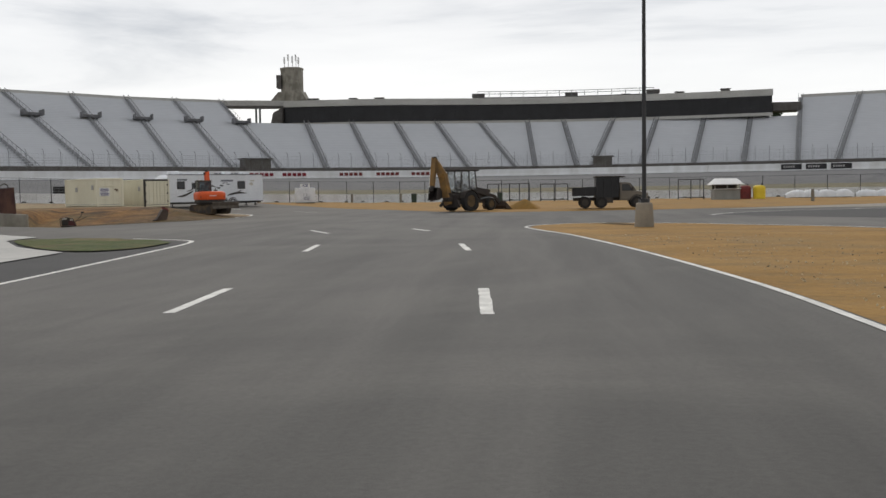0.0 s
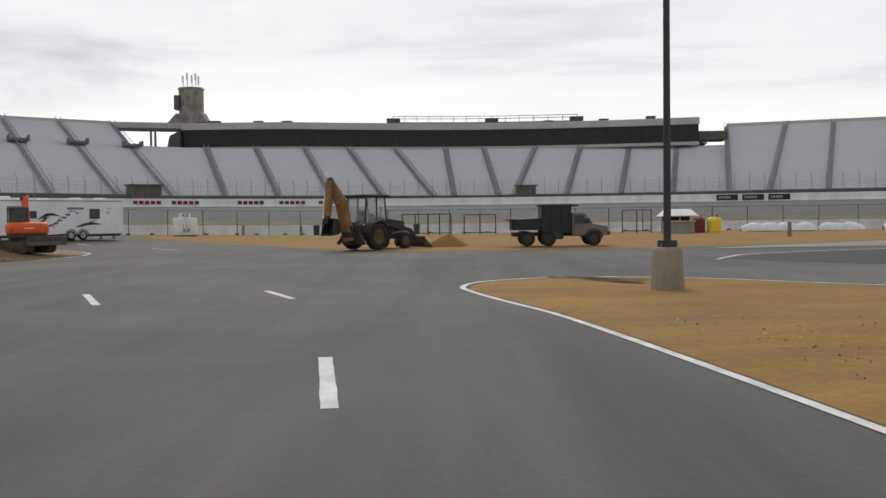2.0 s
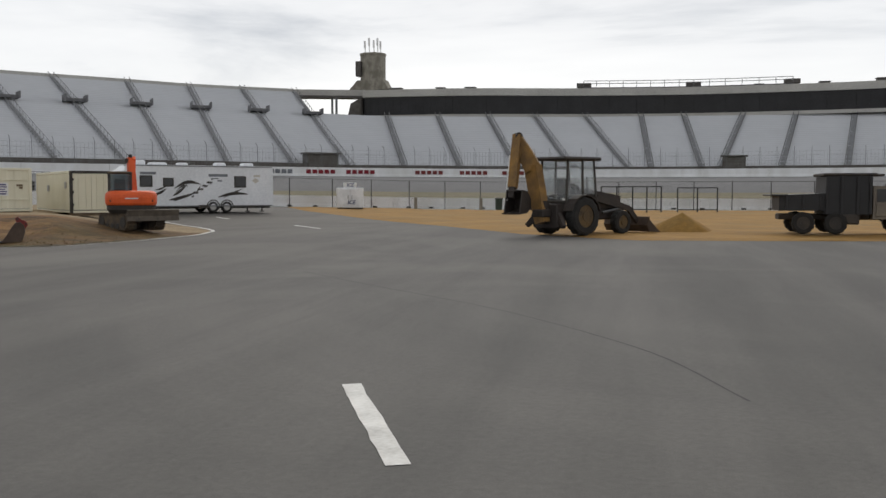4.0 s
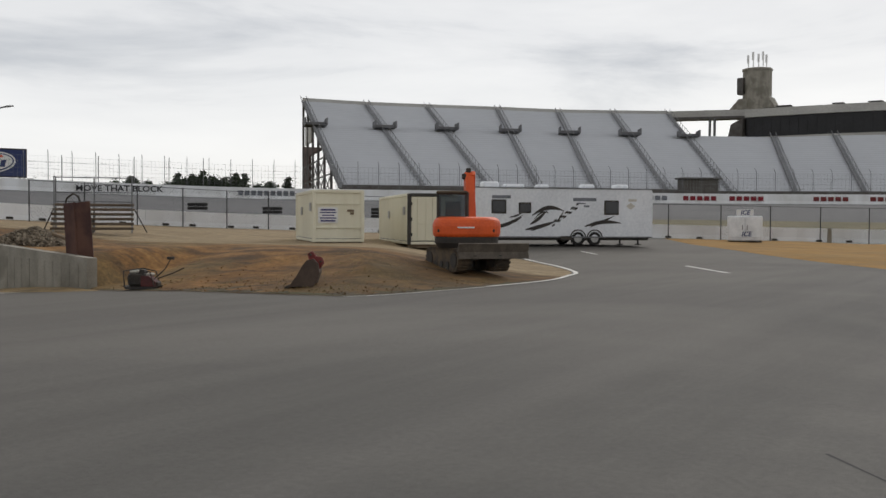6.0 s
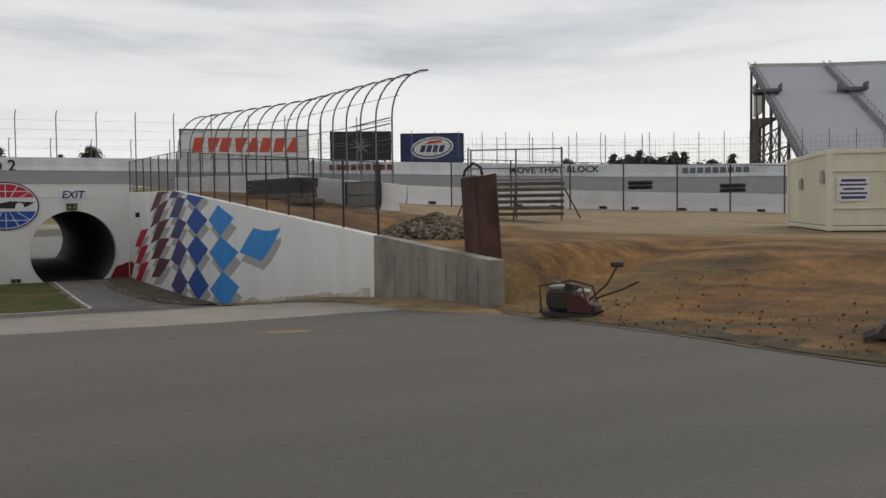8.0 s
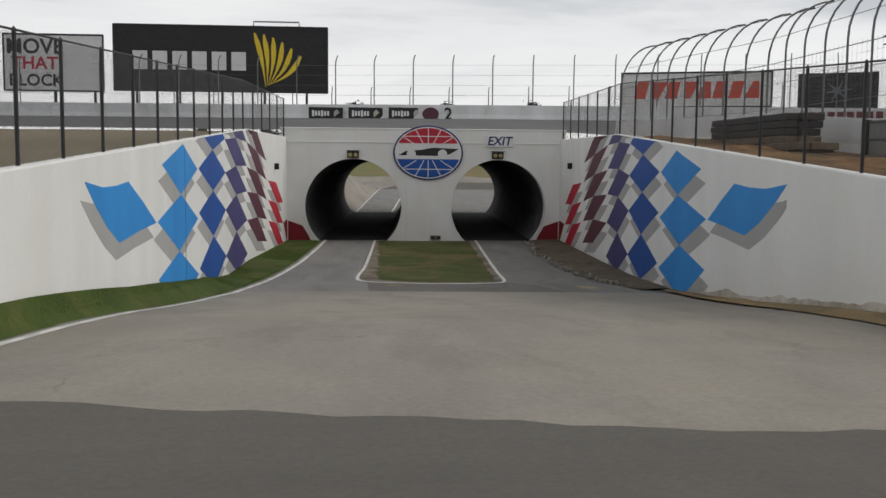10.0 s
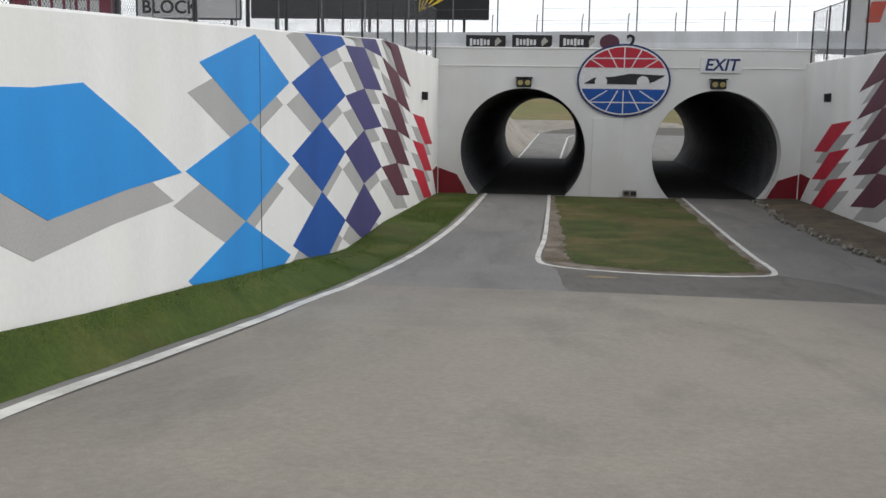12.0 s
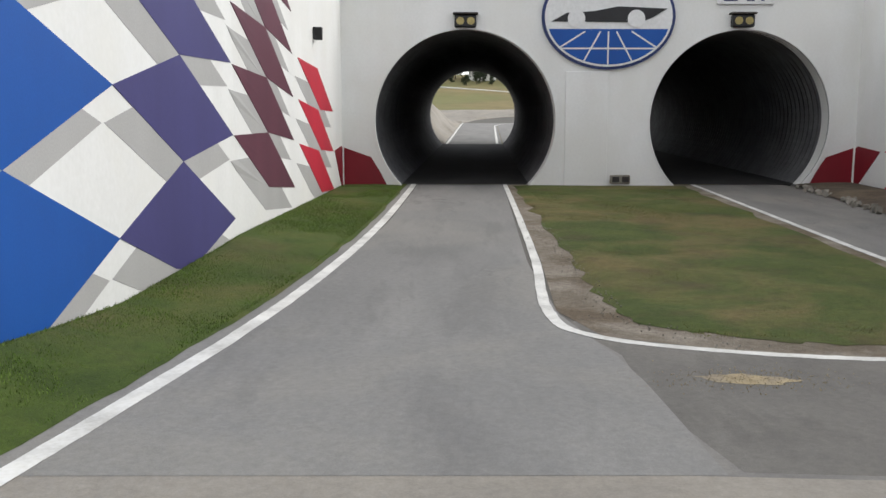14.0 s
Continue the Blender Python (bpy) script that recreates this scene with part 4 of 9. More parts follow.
# ---- the ramp walls, headwall and tunnels ----
def ramp_wall(name, line, side, label, base_off=0.6):
    """A wall that follows the ramp; its top climbs towards the tunnel."""
    g = Geo()
    pts = []
    for a, b in zip(line[:-1], line[1:]):
        n = max(1, int(abs(b[0] - a[0]) / 2))
        pts += [Vector(a).lerp(Vector(b), k / n) for k in range(n)]
    pts.append(Vector(line[-1]))
    th = 0.30 * side
    rows = []
    for p in pts:
        zb = zr(p.x) - base_off
        rows.append([(p.x, p.y, zb), (p.x, p.y, p.z - 0.03), (p.x, p.y + 0.03 * side, p.z), (p.x, p.y + th - 0.03 * side, p.z), (p.x, p.y + th, p.z - 0.03), (p.x, p.y + th, zb)])
    g.loft(rows)
    g.poly(rows[0][::-1])
    g.poly(rows[-1])
    return tagged(part(name, g, M_white), label, "wall", "", "structure")


wall_left = ramp_wall("wall_left", WALL_L, -1, "white ramp wall painted with a waving chequered flag")
wall_right = ramp_wall("wall_right", WALL_R[:3], 1, "white ramp wall painted with a mirrored chequered flag")


def concrete_end():
    (ax, ay, az), (bx, by, bz) = WALL_R[2], WALL_R[3]
    t = thing("concrete_wall_end", "raw board-marked concrete wall end with stains", "wall", kind="structure")
    n = 13
    A, B = Vector((ax, ay, az)), Vector((bx, by, bz))
    g = Geo()
    g.prism([(ax, ay, zr(ax) - 0.5), (bx, by, zr(bx) - 0.5), (bx, by, bz), (ax, ay, az)], (0, 0.36, 0))
    part("wall_core", g, M_conc, t)
    for k in range(n):
        p, q = A.lerp(B, (k + 0.025) / n), A.lerp(B, (k + 0.975) / n)
        base = min(zr(p.x), zr(q.x)) - 0.5
        zp, zq = zr(p.x) + (p.z - zr(p.x)) * 0.78, zr(q.x) + (q.z - zr(q.x)) * 0.78
        g = Geo()
        g.prism([(p.x, p.y, base), (q.x, q.y, base), (q.x, q.y, zq), (p.x, p.y, zp)], (0, -0.010 - 0.004 * (k % 3), 0))
        part("form_board", g, M_conc, t)
    return t


concrete_end()

TUN = ((56.57, -1.2), (64.50, -1.2))
R_T = 2.62


def headwall():
    """The white wall over the two tunnel mouths, with round openings cut through it."""
    x0, x1 = -75.0, -75.6
    y0, y1, z0, z1 = 52.7, 68.2, -3.4, 3.0
    n = 80
    g = Geo()
    mid = 60.53
    for (cy, cz), (ya, yb) in zip(TUN, ((y0, mid), (mid, y1))):
        ring, outer = [], []
        for k in range(n):
            a = 2 * math.pi * k / n
            dy, dz = math.cos(a), math.sin(a)
            ring.append((cy + R_T * dy, max(cz + R_T * dz, z0 + 0.02)))
            t = 1e9
            if dy > 1e-6:
                t = min(t, (yb - cy) / dy)
            if dy < -1e-6:
                t = min(t, (ya - cy) / dy)
            if dz > 1e-6:
                t = min(t, (z1 - cz) / dz)
            if dz < -1e-6:
                t = min(t, (z0 - cz) / dz)
            outer.append((cy + t * dy, cz + t * dz))
        for c in ((yb, z1), (ya, z1), (ya, z0), (yb, z0)):
            i = min(range(n), key=lambda k: (outer[k][0] - c[0]) ** 2 + (outer[k][1] - c[1]) ** 2)
            outer[i] = c
        for x in (x0, x1):
            vs = [(x, *p) for p in ring] + [(x, *p) for p in outer]
            g.add(vs, [(k, (k + 1) % n, n + (k + 1) % n, n + k) for k in range(n)])
        g.add([(x0, *p) for p in ring] + [(x1, *p) for p in ring], [(k, (k + 1) % n, n + (k + 1) % n, n + k) for k in range(n)])
    ob = tagged(part("wall_headwall", g, M_white, weld=True), "white headwall with two round tunnel mouths", "wall", "", "structure")
    g = Geo()
    g.box((-75.3, 60.45, 3.03), (0.66, 15.6, 0.08), 0.02)
    tagged(part("headwall_coping", g, M_white), "white coping along the headwall", "trim", "", "structure")
    g = Geo()
    g.box((-74.985, 60.45, 2.30), (0.05, 14.7, 0.05), 0.01)
    tagged(part("trim_conduit", g, M_white), "thin white conduit across the headwall", "trim", "", "structure")
    g = Geo()
    g.box((-74.975, 60.06, -1.42), (0.07, 1.24, 3.3), 0.015)
    tagged(part("headwall_pilaster", g, M_white), "white painted proud panel between the tunnels", "trim", "", "structure")
    return ob


headwall()

for cy, cz in TUN:
    g = Geo()
    rows = []
    n = 72
    for i in range(0, 157):
        x = -75.05 - i * 0.2
        r = R_T - 0.012 + (0.03 if i % 2 else 0.0)
        oy = (-75 - x) * 0.042
        rows.append([(x, cy + oy + r * math.cos(2 * math.pi * k / n), cz + r * math.sin(2 * math.pi * k / n)) for k in range(n)])
    g.loft(rows, closed=True)
    ob = part("tunnel_tube", g, M_culvert, smooth=False)
    tagged(ob, "dark corrugated steel tunnel tube", "tunnel", "tunnel tubes", "structure")
    g = Geo()
    rows = []
    for k in range(n):
        a = 2 * math.pi * k / n
        c, s = math.cos(a), math.sin(a)
        rows.append([(-74.97, cy + (R_T - 0.02) * c, cz + (R_T - 0.02) * s), (-74.955, cy + R_T * c, cz + R_T * s), (-74.955, cy + (R_T + 0.025) * c, cz + (R_T + 0.025) * s), (-74.99, cy + (R_T + 0.025) * c, cz + (R_T + 0.025) * s)])
    rows.append(rows[0])
    g.loft(rows)
    tagged(part("tunnel_collar", g, M_white), "white painted collar round a tunnel mouth", "trim", "tunnel collars", "structure")
    # floor carries the tunnel's darkness in its base colour
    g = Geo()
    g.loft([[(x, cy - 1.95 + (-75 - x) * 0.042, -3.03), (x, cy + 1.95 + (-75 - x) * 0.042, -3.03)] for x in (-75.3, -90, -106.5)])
    tagged(part("tunnel_floor", g, M_tunnelfloor), "asphalt floor inside the tunnel, coloured as dark as its shade", "road", "tunnel floors", "structure")

# the far mouth: bank above the tubes and the land outside
g = Geo()
g.box((-106.4, 53.4, 0.2), (0.6, 3.2, 7), 0.02)
g.box((-106.4, 70.1, 0.2), (0.6, 3.2, 7), 0.02)
g.box((-106.4, 61.83, -0.2), (0.6, 2.7, 6.5), 0.02)
g.box((-106.4, 61.8, 3.0), (0.6, 14, 3.2), 0.02)
tagged(part("wall_outer_mouth", g, M_conc), "concrete wall at the far tunnel mouths", "wall", "", "structure")


def zout(x, y):
    return interp(-x, (100, 185, 200, 230, 260, 300, 420), (-3.08, -3.08, -1.9, 0.2, 2.3, 7.4, 12))


def zbank(x, y):
    edge = 56.1 + (-106 - x) * 0.036
    return zout(x, y) + 2.7 * ss((edge - y) / 2.9) * ss((-106.5 - x) / 12) * ss((190 + x) / 50)


patch("outside_field", [(-106.6, 30), (-106.6, 95), (-150, 110), (-300, 150), (-420, 90), (-300, -10), (-150, 10)], M_drygrass, 0.0, 5.0, zf=zout, label="dry grass field outside the track", category="ground")
patch("outside_bank", [(-106.6, 46), (-106.6, 56.2), (-125, 56.9), (-150, 57.8), (-184.6, 59.1), (-184.6, 46), (-150, 40)], M_pave, 0.03, 1.0, zf=zbank, bumpy=0.35, label="pale gravel bank beside the outside road", category="ground")
patch("outside_road", [(-105.8, 56.1), (-105.8, 59.7), (-162, 62.8), (-180, 64.4), (-184.9, 66), (-184.9, 58.9)], M_lane, 0.06, 5.0, zf=zout, label="grey road running out of the tunnel", category="road")
patch("outside_road", [(-105.8, 59.75), (-105.8, 70.2), (-130, 76.0), (-160, 84.0), (-184.9, 92), (-184.9, 66.05), (-180, 64.45), (-162, 62.85)], M_lane, 0.06, 5.0, zf=zout, label="grey service road outside the exit tunnel", category="road")
patch("gravel_shoulder", [(-184.7, 40), (-184.7, 59.3), (-190, 61.5), (-195, 66), (-197.2, 72), (-197.2, 84), (-207, 84), (-209, 60), (-209, 40)], M_pave, 0.06, 3.0, zf=zout, bumpy=0.3, label="pale gravel shoulder behind the road's bend", category="ground")
patch("crossing_road", [(-185, 59), (-185, 120), (-197, 120), (-197, 72), (-194.8, 66), (-189.8, 61.3)], M_asphalt, 0.05, 5.0, zf=zout, label="dark asphalt road crossing outside the tunnel", category="road")
strip("edge_line", [(-106, 56.3), (-125, 57.0), (-150, 57.9), (-184, 59.2)], 0.16, M_line, 0.08, zout, "white edge line of the outside road", n=3)
strip("edge_line", [(-106, 59.4), (-125, 60.45), (-150, 61.85), (-164, 62.7), (-176, 64.4), (-184, 67.6)], 0.16, M_line, 0.08, zout, "white edge line of the outside road", n=3)
rail = thing("guard_rail", "pale guard rail on the slope outside the track", "guard rail")
g = Geo()
RAIL = [(-262 + (12 if k > 4.5 else 6) * (k - 4.5), 20 + 10 * k) for k in range(2, 9)]
g.tube([(x, y, zout(x, y) + 0.6) for x, y in RAIL], 0.14, 5)
part("beam", g, M_signwhite, rail)
for x, y in RAIL:
    g = Geo()
    g.cyl((x, y, zout(x, y) - 0.1), (x, y, zout(x, y) + 0.6), 0.08, 6)
    part("post", g, M_wood, rail)

hz = zout(-291, 0) - 0.6
house = thing("house", "small white house with a grey roof among trees", "house", pose(-291, 66.8, hz, 0, 0, 8))
g = Geo()
g.box((0, 0, 1.7), (6, 6, 3.0), 0.02)
part("wall", g, M_white, house)
g = Geo()
g.prism([(-3.5, -3.4, 2.98), (3.5, -3.4, 2.98), (0, -3.4, 4.4)], (0, 6.8, 0))
part("roof", g, M_conc, house, "grey pitched roof")
for wy in (-1.9, 0.2, 1.9):
    g = Geo()
    g.box((3.0, wy, 1.9), (0.08, 1.1, 1.2), 0.01)
    part("window", g, M_machblack, house)

# ---- painted flag on both ramp walls ----
# each column: its near, middle and far places along the wall, and their heights by row (row 3 on top)
FLAG_X = ((-46.9, -49.8, -52.3), (-52.5, -55.08, -57.75), (-57.75, -60.42, -63.55))
FLAG_NEAR = ({1: 1.05, 0: -0.34, -1: -1.76}, {2: 2.15, 1: 0.93, 0: -0.41, -1: -2.10}, {3: 3.05, 2: 1.95, 1: 0.77, 0: -0.56, -1: -2.22})
FLAG_TOP = ({1: 1.61, 0: 0.24, -1: -1.28, -2: -2.9}, {2: 2.85, 1: 1.53, 0: 0.20, -1: -1.30, -2: -2.95}, {3: 3.1, 2: 2.07, 1: 1.00, 0: -0.10, -1: -1.53, -2: -3.1})
FLAG_FAR = ({1: 0.92, 0: -0.56, -1: -2.24}, {2: 1.97, 1: 0.77, 0: -0.56, -1: -2.22}, {3: 2.0, 2: 1.01, 1: -0.06, 0: -1.26, -1: -2.68})
FLAG_MATS = (M_lblue, M_blue, M_indigo, M_maroon, M_red, M_dred)


def flag(side, line, parent, far=None):
    def shift(x):
        return -75 + interp(x + 75, FLAG_ALONG, far) if far else x

    def on(x, z, lift):
        xs, ys = [p[0] for p in line], [p[1] for p in line]
        o = sorted(zip(xs, ys))
        y = interp(x, [a for a, b in o], [b for a, b in o])
        return (x, y - side * lift, z)

    def top(x):
        o = sorted((p[0], p[2]) for p in line)
        return interp(x, [a for a, b in o], [b for a, b in o]) - 0.02

    def shape(pts, material, lift, name, label=""):
        dense = []
        for i, p in enumerate(pts):
            q = pts[(i + 1) % len(pts)]
            dense += [(p[0] + (q[0] - p[0]) * k / 5, p[1] + (q[1] - p[1]) * k / 5) for k in range(5)]
        out = []
        for x, z in dense:
            x = shift(x)
            x = min(max(x, -74.93), -35.5)
            out.append(on(x, min(max(z, zr(x) + 0.02), top(x)), lift))
        c = (shift(sum(p[0] for p in pts) / len(pts)), sum(p[1] for p in pts) / len(pts))
        cc = on(c[0], min(max(c[1], zr(c[0])), top(c[0])), lift)
        n = len(out)
        back = [(p[0], p[1] + side * (lift + 0.01), p[2]) for p in out]
        g = Geo()
        g.add(out + [cc] + back, [(i, (i + 1) % n, n) for i in range(n)] + [(i, n + 1 + i, n + 1 + (i + 1) % n, (i + 1) % n) for i in range(n)])
        part(name, g, material, parent, label)

    big = [(-41.05, 0.74), (-42.2, 0.61), (-43.2, 0.62), (-44.15, 0.69), (-45.4, 0.22), (-46.75, -0.35), (-45.0, -0.43), (-43.35, -0.56), (-42.5, -0.2), (-41.7, 0.27)]
    shape([(x + 0.28, z - 0.33) for x, z in big], M_greysh, 0.004, "painted_shadow")
    shape(big, M_lblue, 0.008, "painted_diamond", "large sky-blue flag tip")
    for i, (xn, xm, xf) in enumerate(FLAG_X):
        for k in FLAG_NEAR[i]:
            # the first column leans: its upper rows stand further along the wall
            lean = -0.32 * k if i == 0 else 0.0
            q = [(xn + (-0.6 if i == 0 and k == 1 else 0.0), FLAG_NEAR[i][k]), (xm + lean, FLAG_TOP[i][k]), (xf, FLAG_FAR[i][k]), (xm + (lean + 0.32 if i == 0 else 0.0), FLAG_TOP[i][k - 1] if k - 1 in FLAG_TOP[i] else -3.1)]
            shape([(x + 0.46 - 0.08 * i, z - 0.40) for x, z in q], M_greysh, 0.004, "painted_shadow")
            shape(q, FLAG_MATS[i], 0.008 + 0.001 * i, "painted_diamond")
    # the two leaning columns by the tunnel
    for material, xl, xm, xr, zl, zm, zr_ in ((M_maroon, -63.65, -66.05, -68.4, (-1.27, -0.08, 0.95, 2.0, 3.0), (-2.35, -1.28, -0.23, 0.72, 1.62, 2.5), (-2.55, -1.51, -0.57, 0.36, 1.25)),
                                              (M_red, -68.97, -71.3, -73.45, (-1.61, -0.62, 0.31), (-2.95, -1.87, -0.86, 0.16), (-3.03, -1.99, -0.91))):
        for k in range(len(zl)):
            q = [(xl, zl[k]), (xm, zm[k + 1]), (xr, zr_[k]), (xm - (0.35 if material == M_red else 0), zm[k])]
            shape([(x + 0.32, z - 0.42) for x, z in q], M_greysh, 0.004, "painted_shadow")
            shape(q, material, 0.012, "painted_diamond")
    shape([(-73.66, -1.98), (-74.8, -1.89), (-74.93, -1.95), (-74.93, -3.04), (-74.75, -3.04)], M_dred, 0.016, "painted_diamond", "dark red flag corner")
    # the last diamond turns onto the headwall
    y0 = 53.05 if side < 0 else 67.85
    s = -side
    g = Geo()
    g.prism([(-74.985, y0, -1.95), (-74.985, y0 + s * 0.78, -2.22), (-74.985, y0 + s * 1.05, -2.66), (-74.985, y0 + s * 1.25, -3.06), (-74.985, y0, -3.06)], (-0.02, 0, 0))
    part("painted_diamond", g, M_dred, parent)


FLAG_ALONG = (0, 1.6, 6.1, 8.9, 11.4, 14.6, 17.25, 19.95, 22.6, 25.25, 28.25, 30.85, 33.95)
flag(-1, WALL_L, wall_left)
# the mirrored flag is drawn out a little differently along its wall
flag(1, WALL_R, wall_right, (0, 2.1, 6.6, 9.5, 12.4, 14.5, 16.4, 18.5, 20.9, 23.1, 26.1, 28.2, 31.6))


def wall_lamp(x, y, z, s):
    t = thing("wall_lamp", "small black wall lamp on a bracket", "lamp", pose(x, y, z), "wall lamps on the ramp")
    g = Geo()
    g.box((0, 0, 0), (0.16, 0.10, 0.30), 0.02)
    part("backplate", g, M_blackpost, t)
    g = Geo()
    g.prism([(-0.12, 0, 0.14), (0.12, 0, 0.14), (0.06, 0, -0.16), (-0.06, 0, -0.16)], (0, s * 0.17, 0))
    part("housing", g, M_black, t)


g = Geo()
g.box((-50.35, 52.305, -0.45), (0.006, 0.022, 4.0), 0.0)
part("wall_joint", g, M_grey, wall_left, "thin dark casting joint")


def splash():
    """Dirt thrown up against the foot of the white wall."""
    x = np.arange(-51.0, -35.3, 0.12)
    lo, hi = [], []
    for v in x:
        h = (0.10 + 0.22 * abs(fbm(v, 2.0, 0.35)) + 0.012 * fbm(v, 9.0, 1.5)) * ss((v + 51) / 2.5)
        y = y_right(v) - 0.004
        lo.append((v, y, zr(v) + 0.05))
        hi.append((v, y, zr(v) + 0.07 + max(h, 0.02)))
    g = Geo()
    g.loft([lo, hi])
    part("dirt_splash", g, M_splash, wall_right, "brown dirt splash along the wall foot")


splash()
wall_lamp(-70.9, 52.80, 0.98, 1)
wall_lamp(-71.2, 67.70, 1.12, -1)


def signal(cy, z):
    t = thing("tunnel_signal", "small twin-lens signal box over a tunnel mouth", "signal lamp", pose(-74.86, cy, z), "tunnel signals")
    g = Geo()
    g.box((0, 0, 0), (0.26, 0.62, 0.34), 0.03)
    part("housing", g, M_black, t)
    for s in (-1, 1):
        g = Geo()
        g.cyl((0.12, s * 0.15, 0), (0.15, s * 0.15, 0), 0.11, 14)
        part("lens", g, M_lens, t)
    g = Geo()
    g.box((0.02, 0, 0.21), (0.34, 0.70, 0.05), 0.01)
    part("hood", g, M_machblack, t)


box = thing("floor_lamp_box", "small grey lamp box at the foot of the pilaster", "lamp box", pose(-74.75, 61.04, zr(-74.7) + 0.05))
g = Geo()
g.box((0, 0, 0.15), (0.22, 0.56, 0.26), 0.03)
part("housing", g, M_conc, box)
for dy in (-0.14, 0.14):
    g = Geo()
    g.box((0.115, dy, 0.16), (0.02, 0.20, 0.16), 0.005)
    part("grille", g, M_machblack, box)
signal(56.55, 1.62)
signal(64.42, 1.64)


def text_mesh(s, size, depth, shear):
    c = bpy.data.curves.new("lettering", 'FONT')
    c.body, c.size, c.extrude, c.align_x, c.align_y = s, size, depth, 'CENTER', 'CENTER'
    c.resolution_u, c.shear, c.offset = 3, shear, 0.022 * size
    tmp = bpy.data.objects.new("lettering", c)
    scene.collection.objects.link(tmp)
    me = bpy.data.meshes.new_from_object(tmp.evaluated_get(bpy.context.evaluated_depsgraph_get()))
    bpy.data.objects.remove(tmp)
    bpy.data.curves.remove(c)
    return me


def lettering(s, size, material, parent, m, name="lettering", squash=1.0, shear=0.2):
    me = text_mesh(s, size, 0.006, shear)
    me.materials.clear()
    me.materials.append(material)
    ob = new(name, me)
    ob.parent = parent
    ob.matrix_basis = m @ Matrix.Diagonal((squash, 1, 1, 1))
    return ob


# text that faces +x: letters run along +y, up is +z
FACE_X = Matrix(((0, 0, 1, 0), (1, 0, 0, 0), (0, 1, 0, 0), (0, 0, 0, 1)))

exit_sign = thing("exit_sign", "white sign board reading EXIT in navy letters", "sign", pose(-74.94, 64.5, 2.42))
g = Geo()
g.box((0, 0, 0), (0.06, 1.62, 0.62), 0.01)
part("board", g, M_signwhite, exit_sign)
lettering("EXIT", 0.66, M_navy, exit_sign, pose(0.036, 0, -0.01) @ FACE_X, squash=0.98)


def emblem():
    t = thing("speedway_emblem", "oval emblem with red and blue sectors and white rays", "sign", pose(-74.93, 60.62, 1.76))
    A, B = 1.90, 1.48

    def oval(x0, x1, a, b, material, name, lo=-1.0, hi=1.0, n=48, label=""):
        pts = []
        for k in range(n):
            q = 2 * math.pi * k / n
            z = b * math.sin(q)
            pts.append((x0, a * math.cos(q), z))
        cut = []
        for i, p in enumerate(pts):
            if lo * B - 1e-6 <= p[2] <= hi * B + 1e-6:
                cut.append(p)
        g = Geo()
        g.prism(cut, (x1 - x0, 0, 0))
        part(name, g, material, t, label)

    oval(-0.05, 0.02, A, B, M_navy, "rim", label="navy rim")
    oval(0.02, 0.035, A * 0.955, B * 0.945, M_signwhite, "field")
    oval(0.035, 0.047, A * 0.925, B * 0.905, M_red, "upper_field", 0.26, 1.0, label="red upper field")
    oval(0.035, 0.047, A * 0.925, B * 0.905, M_blue, "lower_field", -1.0, -0.22, label="blue lower field")
    for sgn in (1, -1):
        for deg in (32, 61, 90, 119, 148):
            a = math.radians(deg) * sgn
            c, s = math.cos(a), math.sin(a)
            r = 1 / math.sqrt((c / (A * 0.93)) ** 2 + (s / (B * 0.91)) ** 2)
            r0 = 0.28 * B / max(abs(s), 0.2)
            r0 = min(r0, r * 0.8)
            g = Geo()
            w = 0.022
            nx, nz = -s * w, c * w
            g.prism([(0.047, c * r0 + nx, s * r0 + nz), (0.047, c * r0 - nx, s * r0 - nz), (0.047, c * r - nx, s * r - nz), (0.047, c * r + nx, s * r + nz)], (0.008, 0, 0))
            part("ray", g, M_signwhite, t)
        # a level line halfway
        g = Geo()
        zc = sgn * 0.60 * B
        g.box((0.0565, 0, zc), (0.008, 1.44 * A, 0.045), 0.0)
        part("level_line", g, M_signwhite, t)
    g = Geo()
    g.prism([(0.047, -1.62, -0.14), (0.047, -1.2, 0.10), (0.047, -0.4, 0.15), (0.047, 0.25, 0.28), (0.047, 1.66, 0.22), (0.047, 1.25, -0.02), (0.047, 0.9, -0.16)], (0.012, 0, 0))
    part("band", g, M_black, t, "black wedge shape")
    for y in (-0.92, 0.78):
        g = Geo()
        g.cyl((0.05, y, -0.06), (0.068, y, -0.06), 0.25, 20)
        part("disc", g, M_signwhite, t)


emblem()


